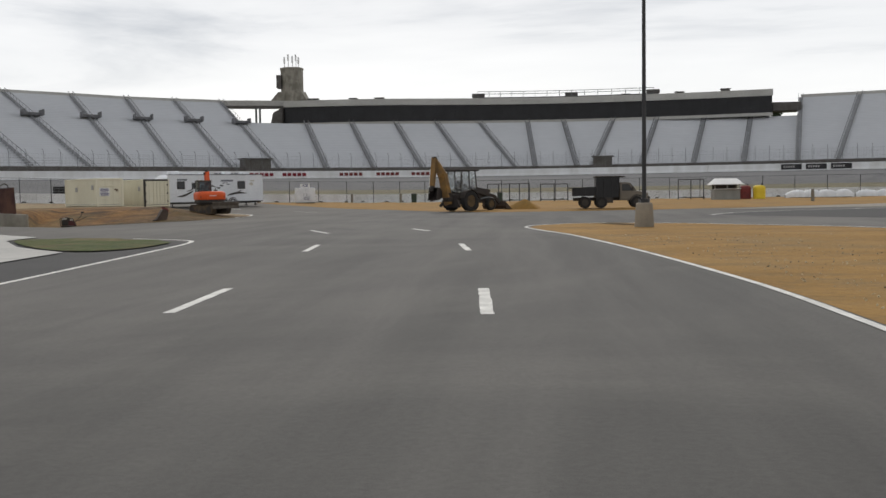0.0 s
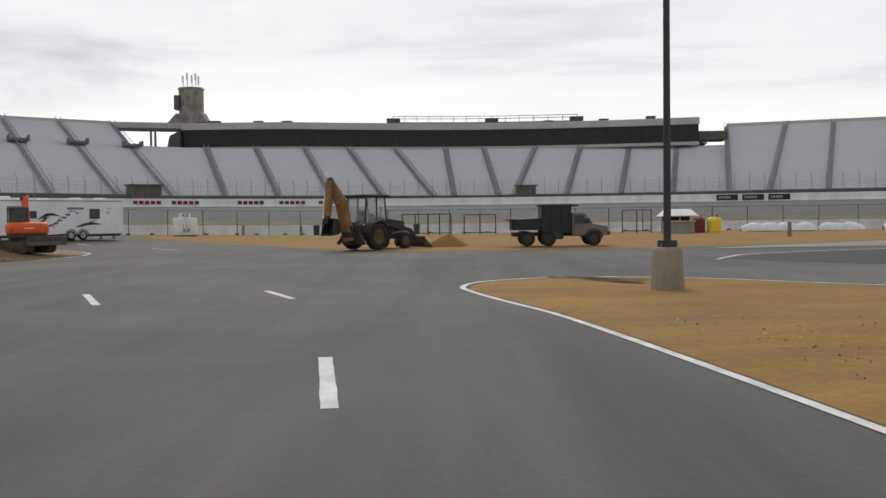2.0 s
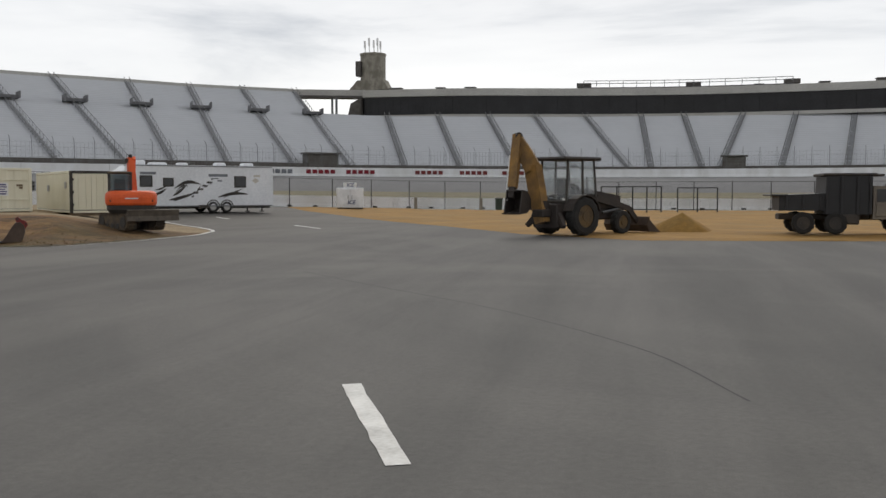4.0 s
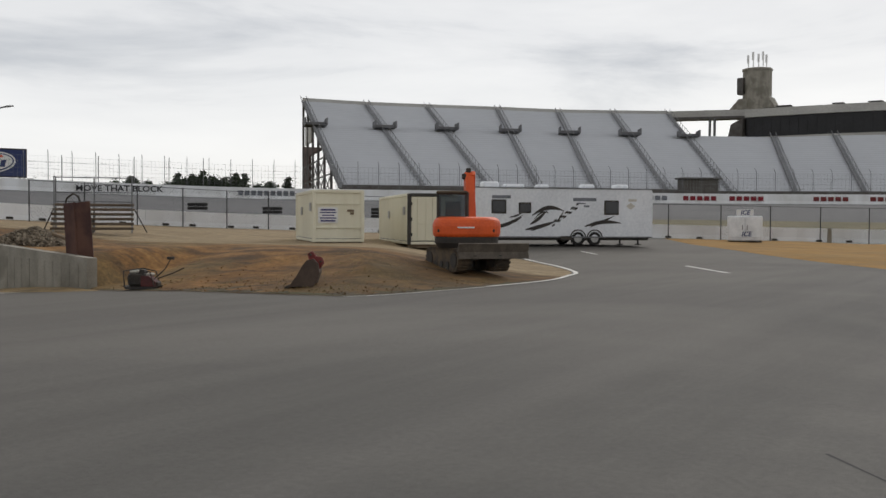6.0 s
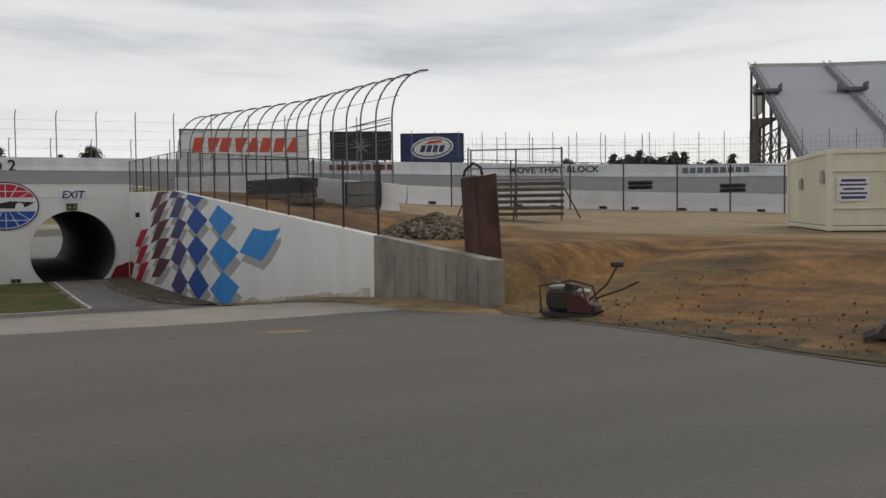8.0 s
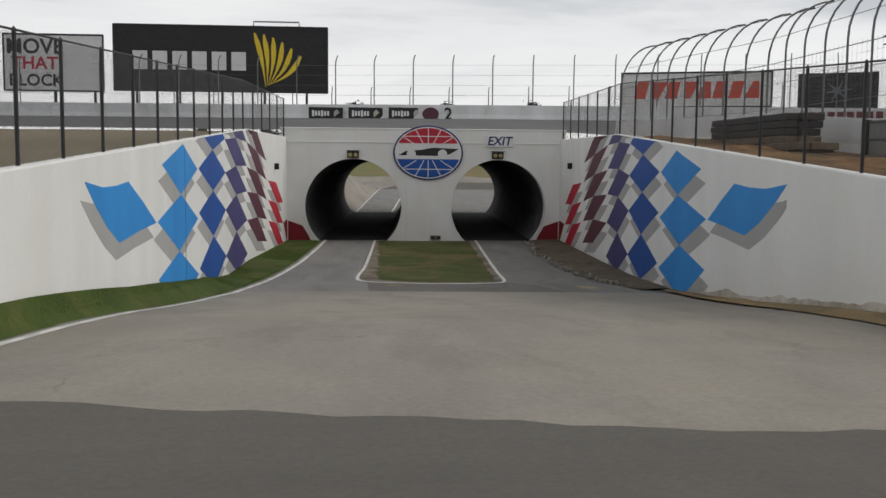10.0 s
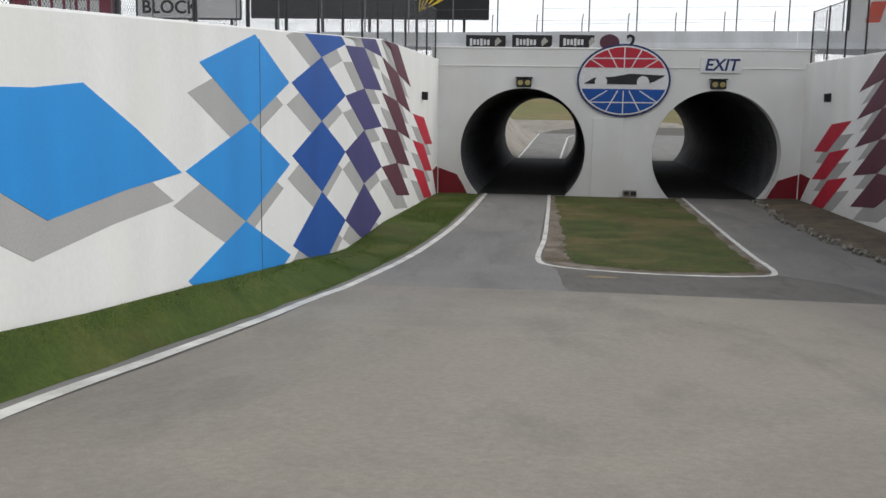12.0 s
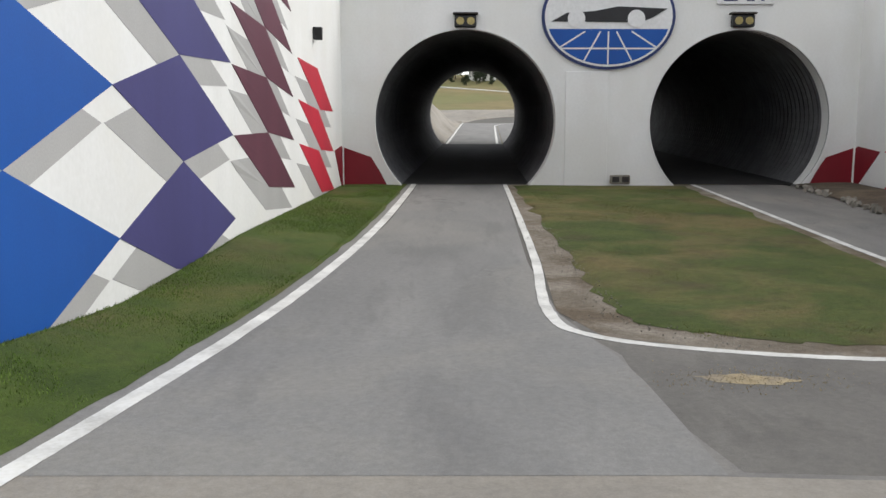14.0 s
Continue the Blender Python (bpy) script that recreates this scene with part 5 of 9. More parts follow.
# ---- grandstands ----
AISLES = (((-84, 145), (-125, 182.5), 24.4), ((-75.8, 153.3), (-118.5, 193.5), 24.4), ((-69.3, 160), (-110.5, 203), 24.4), ((-64.5, 164.9), (-100.5, 214), 24.4), ((-58.5, 171), (-92, 224.5), 24.4),
          ((-51.5, 181), (-83, 232), 24.4), ((-45.6, 193), (-73.5, 239), 24.4), ((-37.2, 197.5), (-50.8, 235.5), 18.2), ((-28.1, 202.5), (-40, 238), 18.2), ((-18.4, 207.6), (-29.3, 241), 18.2),
          ((-8.6, 212), (-19.3, 244), 18.2), ((1.6, 215), (-8.5, 246), 18.2), ((5.6, 216.5), (3.6, 247), 18.2), ((14.8, 216.5), (12.7, 248), 18.2), ((17.9, 215), (25.3, 248.5), 18.2),
          ((28.4, 213.6), (36.2, 249), 18.2), ((39.3, 212.3), (47.9, 248.8), 18.2), ((49.2, 209.7), (59, 247.6), 18.2), ((59.3, 206), (73.3, 256.5), 23.6), ((66, 202.5), (86.5, 252), 23.6),
          ((76, 199.5), (96.5, 248), 23.6), ((86.7, 196.5), (108.6, 244), 23.6), ((97, 192), (120, 238), 23.6), ((107, 187), (132, 231), 23.6))
Z_FRONT = 5.6


def lerp3(a, b, t):
    return tuple(p + (q - p) * t for p, q in zip(a, b))


def stand_section(t, a, b):
    """Bench rows between two aisles."""
    (ab, at, az), (bb, bt, bz) = a, b
    lo_a, lo_b = (*ab, Z_FRONT), (*bb, Z_FRONT)
    top = min(az, bz)

    def cut(lo, hi, z_hi):
        f = (top - Z_FRONT) / (z_hi - Z_FRONT)
        return lerp3(lo, (*hi, z_hi), f)

    if az != bz:
        # the stand steps down: keep the line of the lower one
        hi_a, hi_b = cut(lo_a, at, az), cut(lo_b, bt, bz)
    else:
        hi_a, hi_b = (*at, az), (*bt, bz)
    n = 40 if top > 20 else 28
    rows = []
    for r in range(n):
        f0, f1 = r / n, (r + 1) / n
        p0, p1 = lerp3(lo_a, hi_a, f0), lerp3(lo_a, hi_a, f1)
        q0, q1 = lerp3(lo_b, hi_b, f0), lerp3(lo_b, hi_b, f1)
        rise = p1[2] - p0[2]
        # tread, shaded riser, bench lip, bench, shaded riser
        m0, m1 = lerp3(p0, p1, 0.5), lerp3(q0, q1, 0.5)
        rows.append([p0, q0])
        for h in (0.0, 0.52, 0.8):
            z = p0[2] + rise * h
            rows.append([(m0[0], m0[1], z), (m1[0], m1[1], z)])
        z = p0[2] + rise * 0.8
        rows.append([(p1[0], p1[1], z), (q1[0], q1[1], z)])
    rows.append([p1, q1])
    g = Geo()
    g.loft(rows)
    section = part("seating_section", g, M_alu, t)
    section.data.materials.append(M_riser)
    for k, poly in enumerate(section.data.polygons):
        poly.material_index = 1 if k % 5 in (1, 4) else 0


def aisle(t, a, gate):
    lo, hi = Vector((*a[0], Z_FRONT)), Vector((*a[1], a[2]))
    d = (hi - lo)
    flat = Vector((d.x, d.y, 0)).normalized()
    s = Vector((-flat.y, flat.x, 0))
    g = Geo()
    n = 40
    rows = []
    for k in range(n):
        p, q = lo.lerp(hi, k / n), lo.lerp(hi, (k + 1) / n)
        z = p.z + 0.35
        rows += [[tuple(p + s * 0.45 + Vector((0, 0, 0.35))), tuple(p - s * 0.45 + Vector((0, 0, 0.35)))], [(q.x + s.x * 0.45, q.y + s.y * 0.45, z), (q.x - s.x * 0.45, q.y - s.y * 0.45, z)]]
    g.loft(rows)
    st = part("aisle_stair", g, M_stair, t)
    for sg in (-1, 1):
        g = Geo()
        a1, b1 = lo + s * sg * 0.52, hi + s * sg * 0.52
        up = Vector((0, 0, 1.0))
        for k in range(0, 26):
            p = a1.lerp(b1, k / 25)
            g.cyl(p + Vector((0, 0, 0.3)), p + up, 0.045, 4)
        g.cyl(a1 + up, b1 + up, 0.055, 4)
        part("handrail", g, M_portal, st)
    if gate:
        c = lo.lerp(hi, 0.62)
        m = Matrix.Translation(c) @ Matrix.Rotation(math.atan2(s.y, s.x), 4, 'Z')
        g = Geo()
        g.box((0, 0, 0.7), (3.8, 2.2, 0.5), 0.05, m)
        g.box((-1.8, 0.6, 1.0), (0.2, 3.4, 1.2), 0.03, m)
        g.box((1.8, 0.6, 1.0), (0.2, 3.4, 1.2), 0.03, m)
        g.box((0, -1.2, 0.7), (3.6, 0.15, 1.0), 0.02, m)
        part("entry_portal", g, M_portal, t, "dark grey entry portal over the aisle")


stand_l = thing("grandstand", "tall aluminium bench grandstand with entry portals", "grandstand", group="grandstands")
stand_m = thing("grandstand", "wide aluminium bench grandstand below a glazed suite level", "grandstand", group="grandstands")
stand_r = thing("grandstand", "tall pale aluminium bench grandstand at the turn", "grandstand", group="grandstands")
for i in range(len(AISLES) - 1):
    t = stand_l if i < 6 else stand_m if i < 18 else stand_r
    if i == 17:
        stand_section(t, AISLES[17], ((59.3, 206), (69.9, 244), 18.2))
    elif i == 6:
        stand_section(t, ((-45.6, 193), (-64.3, 223.6), 18.2), AISLES[7])
    else:
        stand_section(t, AISLES[i], AISLES[i + 1])
for i, a in enumerate(AISLES):
    aisle(stand_l if i < 7 else stand_m if i < 18 else stand_r, a, i < 7)


def parapet(t, pts, z, h, name, material, th=0.4):
    g = Geo()
    rows = []
    for i, p in enumerate(pts):
        a, b = pts[max(i - 1, 0)], pts[min(i + 1, len(pts) - 1)]
        d = Vector((b[0] - a[0], b[1] - a[1], 0)).normalized()
        s = Vector((-d.y, d.x, 0)) * th
        rows.append([(p[0], p[1], z), (p[0], p[1], z + h), (p[0] + s.x, p[1] + s.y, z + h), (p[0] + s.x, p[1] + s.y, z)])
    g.loft(rows, closed=True)
    g.poly(rows[0])
    g.poly(rows[-1][::-1])
    return part(name, g, material, t)


parapet(stand_l, [a[1] for a in AISLES[:7]], 24.3, 0.75, "top_parapet", M_fascia)
parapet(stand_r, [a[1] for a in AISLES[18:]], 23.5, 0.85, "top_parapet", M_fascia)
parapet(stand_l, [a[0] for a in AISLES[:7]], 4.4, 2.0, "front_wall", M_standframe)
parapet(stand_m, [a[0] for a in AISLES[6:19]], 4.4, 2.0, "front_wall", M_standframe)
parapet(stand_r, [a[0] for a in AISLES[18:]], 4.4, 2.0, "front_wall", M_standframe)


def under_frame(t, a, b, cols):
    """Raker frame under a stand's open end."""
    lo, hi = Vector((*a[0], Z_FRONT)), Vector((*a[1], a[2]))
    back = Vector((*b[1], b[2])) - hi
    back.normalize()
    g = Geo()
    g.prism([tuple(lo + Vector((0, 0, -0.9))), tuple(hi + Vector((0, 0, -0.9))), tuple(hi + Vector((0, 0, 0.1))), tuple(lo + Vector((0, 0, 0.1)))], tuple(back * 0.5))
    part("raker_beam", g, M_steel, t)
    tops = []
    for k in range(cols):
        f = 0.22 + 0.78 * k / (cols - 1)
        p = lo.lerp(hi, f)
        g = Geo()
        g.box((0, 0, p.z / 2), (0.34, 0.34, p.z), 0.04, Matrix.Translation((p.x, p.y, 0)))
        part("column", g, M_standframe, t)
        tops.append(p)
    for z in (5.5, 8.5, 11.5):
        inside = [p for p in tops if p.z > z + 0.3]
        if len(inside) > 1:
            g = Geo()
            g.cyl((inside[0].x, inside[0].y, z), (inside[-1].x, inside[-1].y, z), 0.13, 6)
            for p, q in zip(inside[:-1], inside[1:]):
                g.cyl((p.x, p.y, z - 3), (q.x, q.y, z), 0.09, 5)
                g.cyl((q.x, q.y, z - 3), (p.x, p.y, z), 0.09, 5)
            part("cross_brace", g, M_standframe, t)

    def screen(f0, f1, za, zb, name, material, label=""):
        p, q = lo.lerp(hi, f0), lo.lerp(hi, f1)
        g = Geo()
        g.prism([(p.x, p.y, za), (q.x, q.y, za), (q.x, q.y, min(zb, q.z - 0.9)), (p.x, p.y, min(zb, p.z - 0.9))], tuple(back * 0.4))
        part(name, g, material, t, label)

    screen(0.80, 0.985, 1.0, 14.0, "stair_panel", M_rustpanel, "brown stair tower panel")
    screen(0.44, 0.985, 13.2, 15.6, "landing_slab", M_rustpanel, "dark brown landing slab")
    screen(0.74, 0.94, 15.6, 20.0, "stair_screen", M_fascia, "grey screen on the upper stair")


under_frame(stand_l, AISLES[0], AISLES[1], 6)
for (ax, ay), w in (((-48.5, 187), 5.5), ((20.5, 213.0), 4.0)):
    if w:
        g = Geo()
        d = 0.72 if ax < -45 else 0.55 if ax < 0 else -0.1
        m = Matrix.Translation((ax - 0.4, ay - 0.9, 0)) @ Matrix.Rotation(d, 4, 'Z')
        g.box((0, 0, 6.7), (w, 2.6, 2.6), 0.1, m)
        g.box((0, -0.2, 8.1), (w + 0.8, 3.0, 0.25), 0.05, m)
        part("ground_portal", g, M_standframe, stand_l if ax < -45 else stand_m, "dark ground-level entry")

# the suite level
SUITE = ((-58, 242), (-44, 241.8), (-30, 243.2), (-9, 248), (15, 250.3), (42, 247.6), (63, 242.8))
suite = thing("suite_building", "long grey suite building with a dark window band", "building")
S_L = smooth_line([(*p, 0) for p in SUITE], 4)


def suite_band(z0, z1, out, name, material, label=""):
    g = Geo()
    rows = [[(a.x, a.y - out, z0), (a.x, a.y - out, z1), (a.x, a.y + 12, z1), (a.x, a.y + 12, z0)] for a in S_L]
    g.loft(rows, closed=True)
    g.poly(rows[0])
    g.poly(rows[-1][::-1])
    return part(name, g, material, suite, label)


suite_band(18.2, 18.95, 0.3, "sill_band", M_fascia)
suite_band(18.95, 23.0, -0.5, "core", M_darkglass)
suite_band(23.0, 24.6, 0.6, "roof_fascia", M_fascia)
pane_n = 0
for a, b in zip(S_L[:-1], S_L[1:]):
    for k in range(2):
        p, q = a.lerp(b, k / 2 + 0.01), a.lerp(b, k / 2 + 0.49)
        g = Geo()
        g.prism([(p.x, p.y + 0.2, 19.0), (q.x, q.y + 0.2, 19.0), (q.x, q.y + 0.1, 22.97), (p.x, p.y + 0.1, 22.97)], (0, 0.15, 0))
        part("window_pane", g, M_darkglass, suite)
for fx, w, h in ((0.07, 2.2, 0.5), (0.12, 2.6, 0.6), (0.22, 1.8, 0.5), (0.31, 2.2, 0.5), (0.76, 1.8, 0.5), (0.85, 2.0, 0.55), (0.95, 2.0, 0.8)):
    p = S_L[min(int(fx * (len(S_L) - 1)), len(S_L) - 1)]
    g = Geo()
    g.box((p.x, p.y + 3, 24.6 + h / 2), (w, 1.8, h), 0.08)
    g.box((p.x, p.y + 3, 24.65 + h), (w + 0.4, 2.2, 0.12), 0.03)
    part("roof_vent", g, M_standframe, suite)
deck = thing("camera_deck", "open railed camera deck on the suite roof", "roof deck")
dk = [p for p in S_L if -13 < p.x < 36]
for z in (25.0, 25.9, 26.5):
    part("rail", Geo().tube([(p.x, p.y + 2, z) for p in dk], 0.08, 5), M_steel, deck)
g = Geo()
g.cyl((0, 0, 24.5), (0, 0, 26.5), 0.07, 5)
rail_post = g.mesh("rail_post", M_steel)
for p in dk + [a.lerp(b, 0.5) for a, b in zip(dk[:-1], dk[1:])]:
    piece("rail_post", rail_post, deck, pose(p.x, p.y + 2, 0))
g = Geo()
rows = [[(a.x, a.y + 2, 24.62), (a.x, a.y + 2, 25.05), (a.x, a.y + 5, 25.05), (a.x, a.y + 5, 24.62)] for a in dk]
g.loft(rows, closed=True)
g.poly(rows[0])
g.poly(rows[-1][::-1])
part("platform", g, M_standframe, deck)
for p in (dk[0], dk[len(dk) // 2], dk[-1]):
    g = Geo()
    g.box((p.x, p.y + 3.5, 25.6), (3.2, 2.2, 1.0), 0.1)
    part("camera_booth", g, M_standframe, deck)

tower = thing("stair_tower", "tall weathered concrete stair tower with roof antennas", "tower", pose(-56.8, 246, 0))
g = Geo()
oct_ = [(2.9 * math.cos(math.radians(22.5 + 45 * k)), 2.9 * math.sin(math.radians(22.5 + 45 * k))) for k in range(8)]
g.prism([(x, y, 0) for x, y in oct_], (0, 0, 32.9))
part("shaft", g, M_conc, tower)
g = Geo()
g.prism([(x * 1.06, y * 1.06, 32.9) for x, y in oct_], (0, 0, 0.45))
part("cap", g, M_conc, tower)
g = Geo()
g.box((-2.9, -1.2, 29.8), (1.3, 2.2, 3.4), 0.1)
g.box((-2.6, -1.0, 26.6), (1.4, 1.8, 1.2), 0.1)
part("side_louvre", g, M_standframe, tower)
g = Geo()
g.prism([(-5.0, -2.5, 25.0), (4.2, -2.5, 25.0), (2.9, -2.5, 27.4), (-3.2, -2.5, 27.0)], (0, 5, 0))
part("landing", g, M_conc, tower)
for k, (x, h) in enumerate(((-1.7, 2.4), (-0.7, 3.0), (0.4, 2.5), (1.3, 2.9), (2.0, 2.2))):
    g = Geo()
    g.cyl((x, -0.6, 32.6), (x, -0.6, 33.6 + h), 0.10, 6)
    g.box((x, -0.85, 33.0 + h), (0.42, 0.25, 1.7), 0.04)
    part("antenna", g, M_signwhite, tower)

bridge = thing("stand_bridge", "covered walkway bridge between stand and tower", "bridge")
g = Geo()
g.prism([(-73.5, 238.6, 23.3), (-58, 243.4, 23.3), (-58, 243.4, 24.9), (-73.5, 238.6, 24.9)], (0, 3, 0))
part("deck", g, M_fascia, bridge)
g = Geo()
g.prism([(-73.0, 238.5, 23.0), (-58, 243.2, 23.0), (-58, 243.2, 23.55), (-73.0, 238.5, 23.55)], (0, 3.3, 0))
part("soffit_beam", g, M_standframe, bridge)
for x in (-65.2, -64.2):
    g = Geo()
    g.cyl((x, 241.5, 2), (x, 241.5, 23.2), 0.28, 8)
    part("pier", g, M_steel, bridge)
gap_wall = thing("press_gallery", "low dark gallery at the suite's end", "building")
g = Geo()
g.prism([(-61, 238.5, 17.0), (-58.2, 240.5, 17.0), (-58.2, 240.5, 22.8), (-60.2, 239.4, 21.5)], (0, 4, 0))
part("gallery_box", g, M_standframe, gap_wall)
g = Geo()
g.box((67, 248, 20.5), (7, 6, 2.2), 0.2)
part("gallery_box", g, M_standframe, gap_wall)

# ---- catch fences along the outer wall ----
def catch_fence(name, line, h, step, label, bend=1.0, wires=(0.25, 0.5, 0.75, 1.0), net=0.0, post_r=0.055):
    t = thing(name, label, "fence")
    g = Geo()
    pts = [(0, 0, 0)]
    for k in range(5):
        f = k / 4
        pts.append((0, bend * f * f, h * 0.78 + h * 0.22 * f))
    g.tube(pts, post_r, 5)
    me = g.mesh("post", M_steel)
    dist = 0.0
    posts = []
    for a, b in zip(line[:-1], line[1:]):
        d = b - a
        ln = Vector((d.x, d.y)).length
        while dist < ln:
            p = a.lerp(b, dist / ln)
            posts.append((p, math.degrees(math.atan2(d.y, d.x))))
            dist += step
        dist -= ln
    for p, ang in posts:
        piece("post", me, t, pose(p.x, p.y, p.z, 0, 0, ang))
    g = Geo()
    for w in wires:
        g.tube([(p.x, p.y, p.z + h * 0.78 * w) for p, _ in posts], 0.010, 3)
    part("cable", g, M_steel, t)
    if net:
        g = Geo()
        for (p, _), (q, _) in zip(posts[:-1], posts[1:]):
            n = int((q - p).length / net)
            for k in range(n):
                x = p.lerp(q, (k + 0.5) / n)
                g.cyl((x.x, x.y, x.z), (x.x, x.y, x.z + h * 0.78), 0.011, 3, caps=False)
            for k in range(int(h * 0.78 / net)):
                z = k * net
                g.cyl((p.x, p.y, p.z + z), (q.x, q.y, q.z + z), 0.009, 3, caps=False)
        part("netting", g, M_steel, t)
    return t


catch_fence("catch_fence", [Vector((p.x, p.y, p.z)) for p in OUT_S if p.y < 97 and p.x < 0], 4.6, 3.6, "tall galvanised catch fence on the outer track wall", -1.0)
catch_fence("catch_fence", [Vector((p.x, p.y, p.z)) for p in OUT_S if p.y >= 96 or p.x > 0], 3.3, 2.4, "close-posted galvanised catch fence below the grandstands", -0.7, net=0.4, post_r=0.04)
far_line = [Vector((p.x - 14, p.y + 6, 5.2)) for p in OUT_S[60:]]
catch_fence("outer_fence", far_line, 4.2, 4.2, "second galvanised fence beyond the track wall", -0.6, (0.5, 1.0))

# hooked fence on the white pit wall
HOOK = [Vector((x, interp(x, (-73.5, -61, -48.3), (70.7, 73.4, 73.55)), 2.35)) for x in np.arange(-48.4, -74.5, -1.55)]
hook_fence = thing("hooked_fence", "hooked debris fence with tall curved steel posts", "fence")
g = Geo()
pts = [(0, 0, 0), (0, 0, 2.9)]
for k in range(1, 9):
    a = math.radians(90 * k / 8)
    pts.append((0, 1.85 * (1 - math.cos(a)), 2.9 + 2.2 * math.sin(a)))
g.tube(pts, 0.040, 7)
hook_me = g.mesh("post", M_steel)
for p in HOOK:
    piece("post", hook_me, hook_fence, pose(p.x, p.y, gz(p.x, p.y + 0.8) + 1.2 if p.x > -60 else p.z, 0, 0, 0) @ Matrix.Diagonal((1, 1, (7.5 - (gz(p.x, p.y + 0.8) + 1.2 if p.x > -60 else p.z)) / 5.1, 1)))
for zc, off in ((3.4, 0.0), (4.4, 0.0), (5.2, 0.0), (6.3, 0.35), (7.45, 1.75)):
    g = Geo()
    g.tube([(p.x, p.y + off, zc) for p in HOOK], 0.012, 4)
    part("cable", g, M_steel, hook_fence)
g = Geo()
for p, q in zip(HOOK[:-1], HOOK[1:]):
    for k in range(5):
        x = p.lerp(q, k / 5)
        g.cyl((x.x, x.y, 2.5), (x.x, x.y, 5.3), 0.004, 3, caps=False)
    for k in range(9):
        g.cyl((p.x, p.y, 2.5 + k * 0.34), (q.x, q.y, 2.5 + k * 0.34), 0.004, 3, caps=False)
part("netting", g, M_steel, hook_fence)
g = Geo()
for z in (5.05, 5.3):
    g.cyl((-48.3, 73.4, z), (-52.2, 73.4, z - 0.1), 0.03, 5)
part("lookout_platform", g, M_steel, hook_fence)
barrier_run("pit_wall", [(-48.2, 73.55, gz(-48.2, 74) - 0.1), (-54, 73.5, gz(-54, 74) - 0.1), (-61, 73.4, gz(-61, 74) - 0.1), (-73.5, 70.7, 2.2)], 1.3, 0.35, M_whitebar, "white concrete pit wall under the hooked fence", 3.0)


pit_gate = thing("pit_gate", "grey sheet gate with a dark post in the pit wall", "gate", pose(-51.0, 73.28, gz(-51, 73.2)))
g = Geo()
g.box((0, 0, 0.62), (3.1, 0.06, 1.16), 0.01)
part("sheet", g, M_shed, pit_gate)
for z in (0.08, 0.62, 1.18):
    g = Geo()
    g.box((0, -0.04, z), (3.15, 0.05, 0.07), 0.01)
    part("crossbar", g, M_steel, pit_gate)
for x, h in ((-1.6, 1.25), (1.72, 1.95)):
    g = Geo()
    g.box((x, -0.02, h / 2 - 0.1), (0.24 if x > 0 else 0.1, 0.2, h + 0.2), 0.02)
    part("gate_post", g, M_blackpost, pit_gate)


# ---- chain-link fences ----
def chain_fence(name, line, h, step, label, material=M_blackpost, mesh_step=0.062, wire=0.0052, post_r=0.035, lean=0.0):
    """Posts, rails and diamond wire along a line of places."""
    t = thing(name, label, "fence")
    g = Geo()
    g.cyl((0, 0, -0.1), (0, 0, h), post_r, 7)
    g.cyl((0, 0, h), (0, 0, h + 0.05), post_r * 1.25, 7, 0.01)
    me = g.mesh("post", material)
    pts = []
    for a, b in zip(line[:-1], line[1:]):
        n = max(1, round((Vector(b) - Vector(a)).length / step))
        pts += [Vector(a).lerp(Vector(b), k / n) for k in range(n)]
    pts.append(Vector(line[-1]))
    for p in pts:
        piece("post", me, t, pose(p.x, p.y, p.z))
    g = Geo()
    g.tube([(p.x, p.y, p.z + h) for p in pts], 0.021, 5)
    part("top_rail", g, material, t)
    g = Geo()
    w = wire
    for p, q in zip(pts[:-1], pts[1:]):
        d = q - p
        ln = Vector((d.x, d.y)).length
        hh = h - 0.06
        n = int((ln + hh) / mesh_step)
        for k in range(n):
            for sg in (1, -1):
                s0 = k * mesh_step - hh
                a_s, a_z, b_s, b_z = s0, 0.0, s0 + hh, hh
                if a_s < 0:
                    a_z, a_s = -a_s, 0.0
                if b_s > ln:
                    b_z, b_s = b_z - (b_s - ln), ln
                if sg < 0:
                    a_z, b_z = hh - a_z, hh - b_z
                fa, fb = a_s / ln, b_s / ln
                A, B = p.lerp(q, fa) + Vector((0, 0, a_z + 0.03)), p.lerp(q, fb) + Vector((0, 0, b_z + 0.03))
                g.add([(A.x, A.y, A.z - w), (A.x, A.y, A.z + w), (B.x, B.y, B.z + w), (B.x, B.y, B.z - w)], [(0, 1, 2, 3)])
    me = bpy.data.meshes.new("chain_link")
    me.from_pydata(g.v, [], g.f)
    me.materials.append(material)
    ob = new("chain_link", me)
    ob.parent = t
    return t


def on_top(line, off):
    return [(p[0], p[1] + off, p[2] - 0.02) for p in line]


chain_fence("ramp_fence", on_top(WALL_R[:3][::-1], 0.15), 2.04, 2.5, "black chain-link fence along the ramp wall top")
chain_fence("ramp_fence", on_top(WALL_L[::-1], -0.15), 2.04, 2.5, "black chain-link fence along the painted wall top")
chain_fence("infield_fence", [(p.x * 0.99, p.y - 1.0, gz(p.x, p.y) - 0.05) for p in IN_S[8:68:4]], 2.6, 3.6, "dark chain-link fence before the white barrier", M_blackpost, 0.22, 0.004, 0.04)


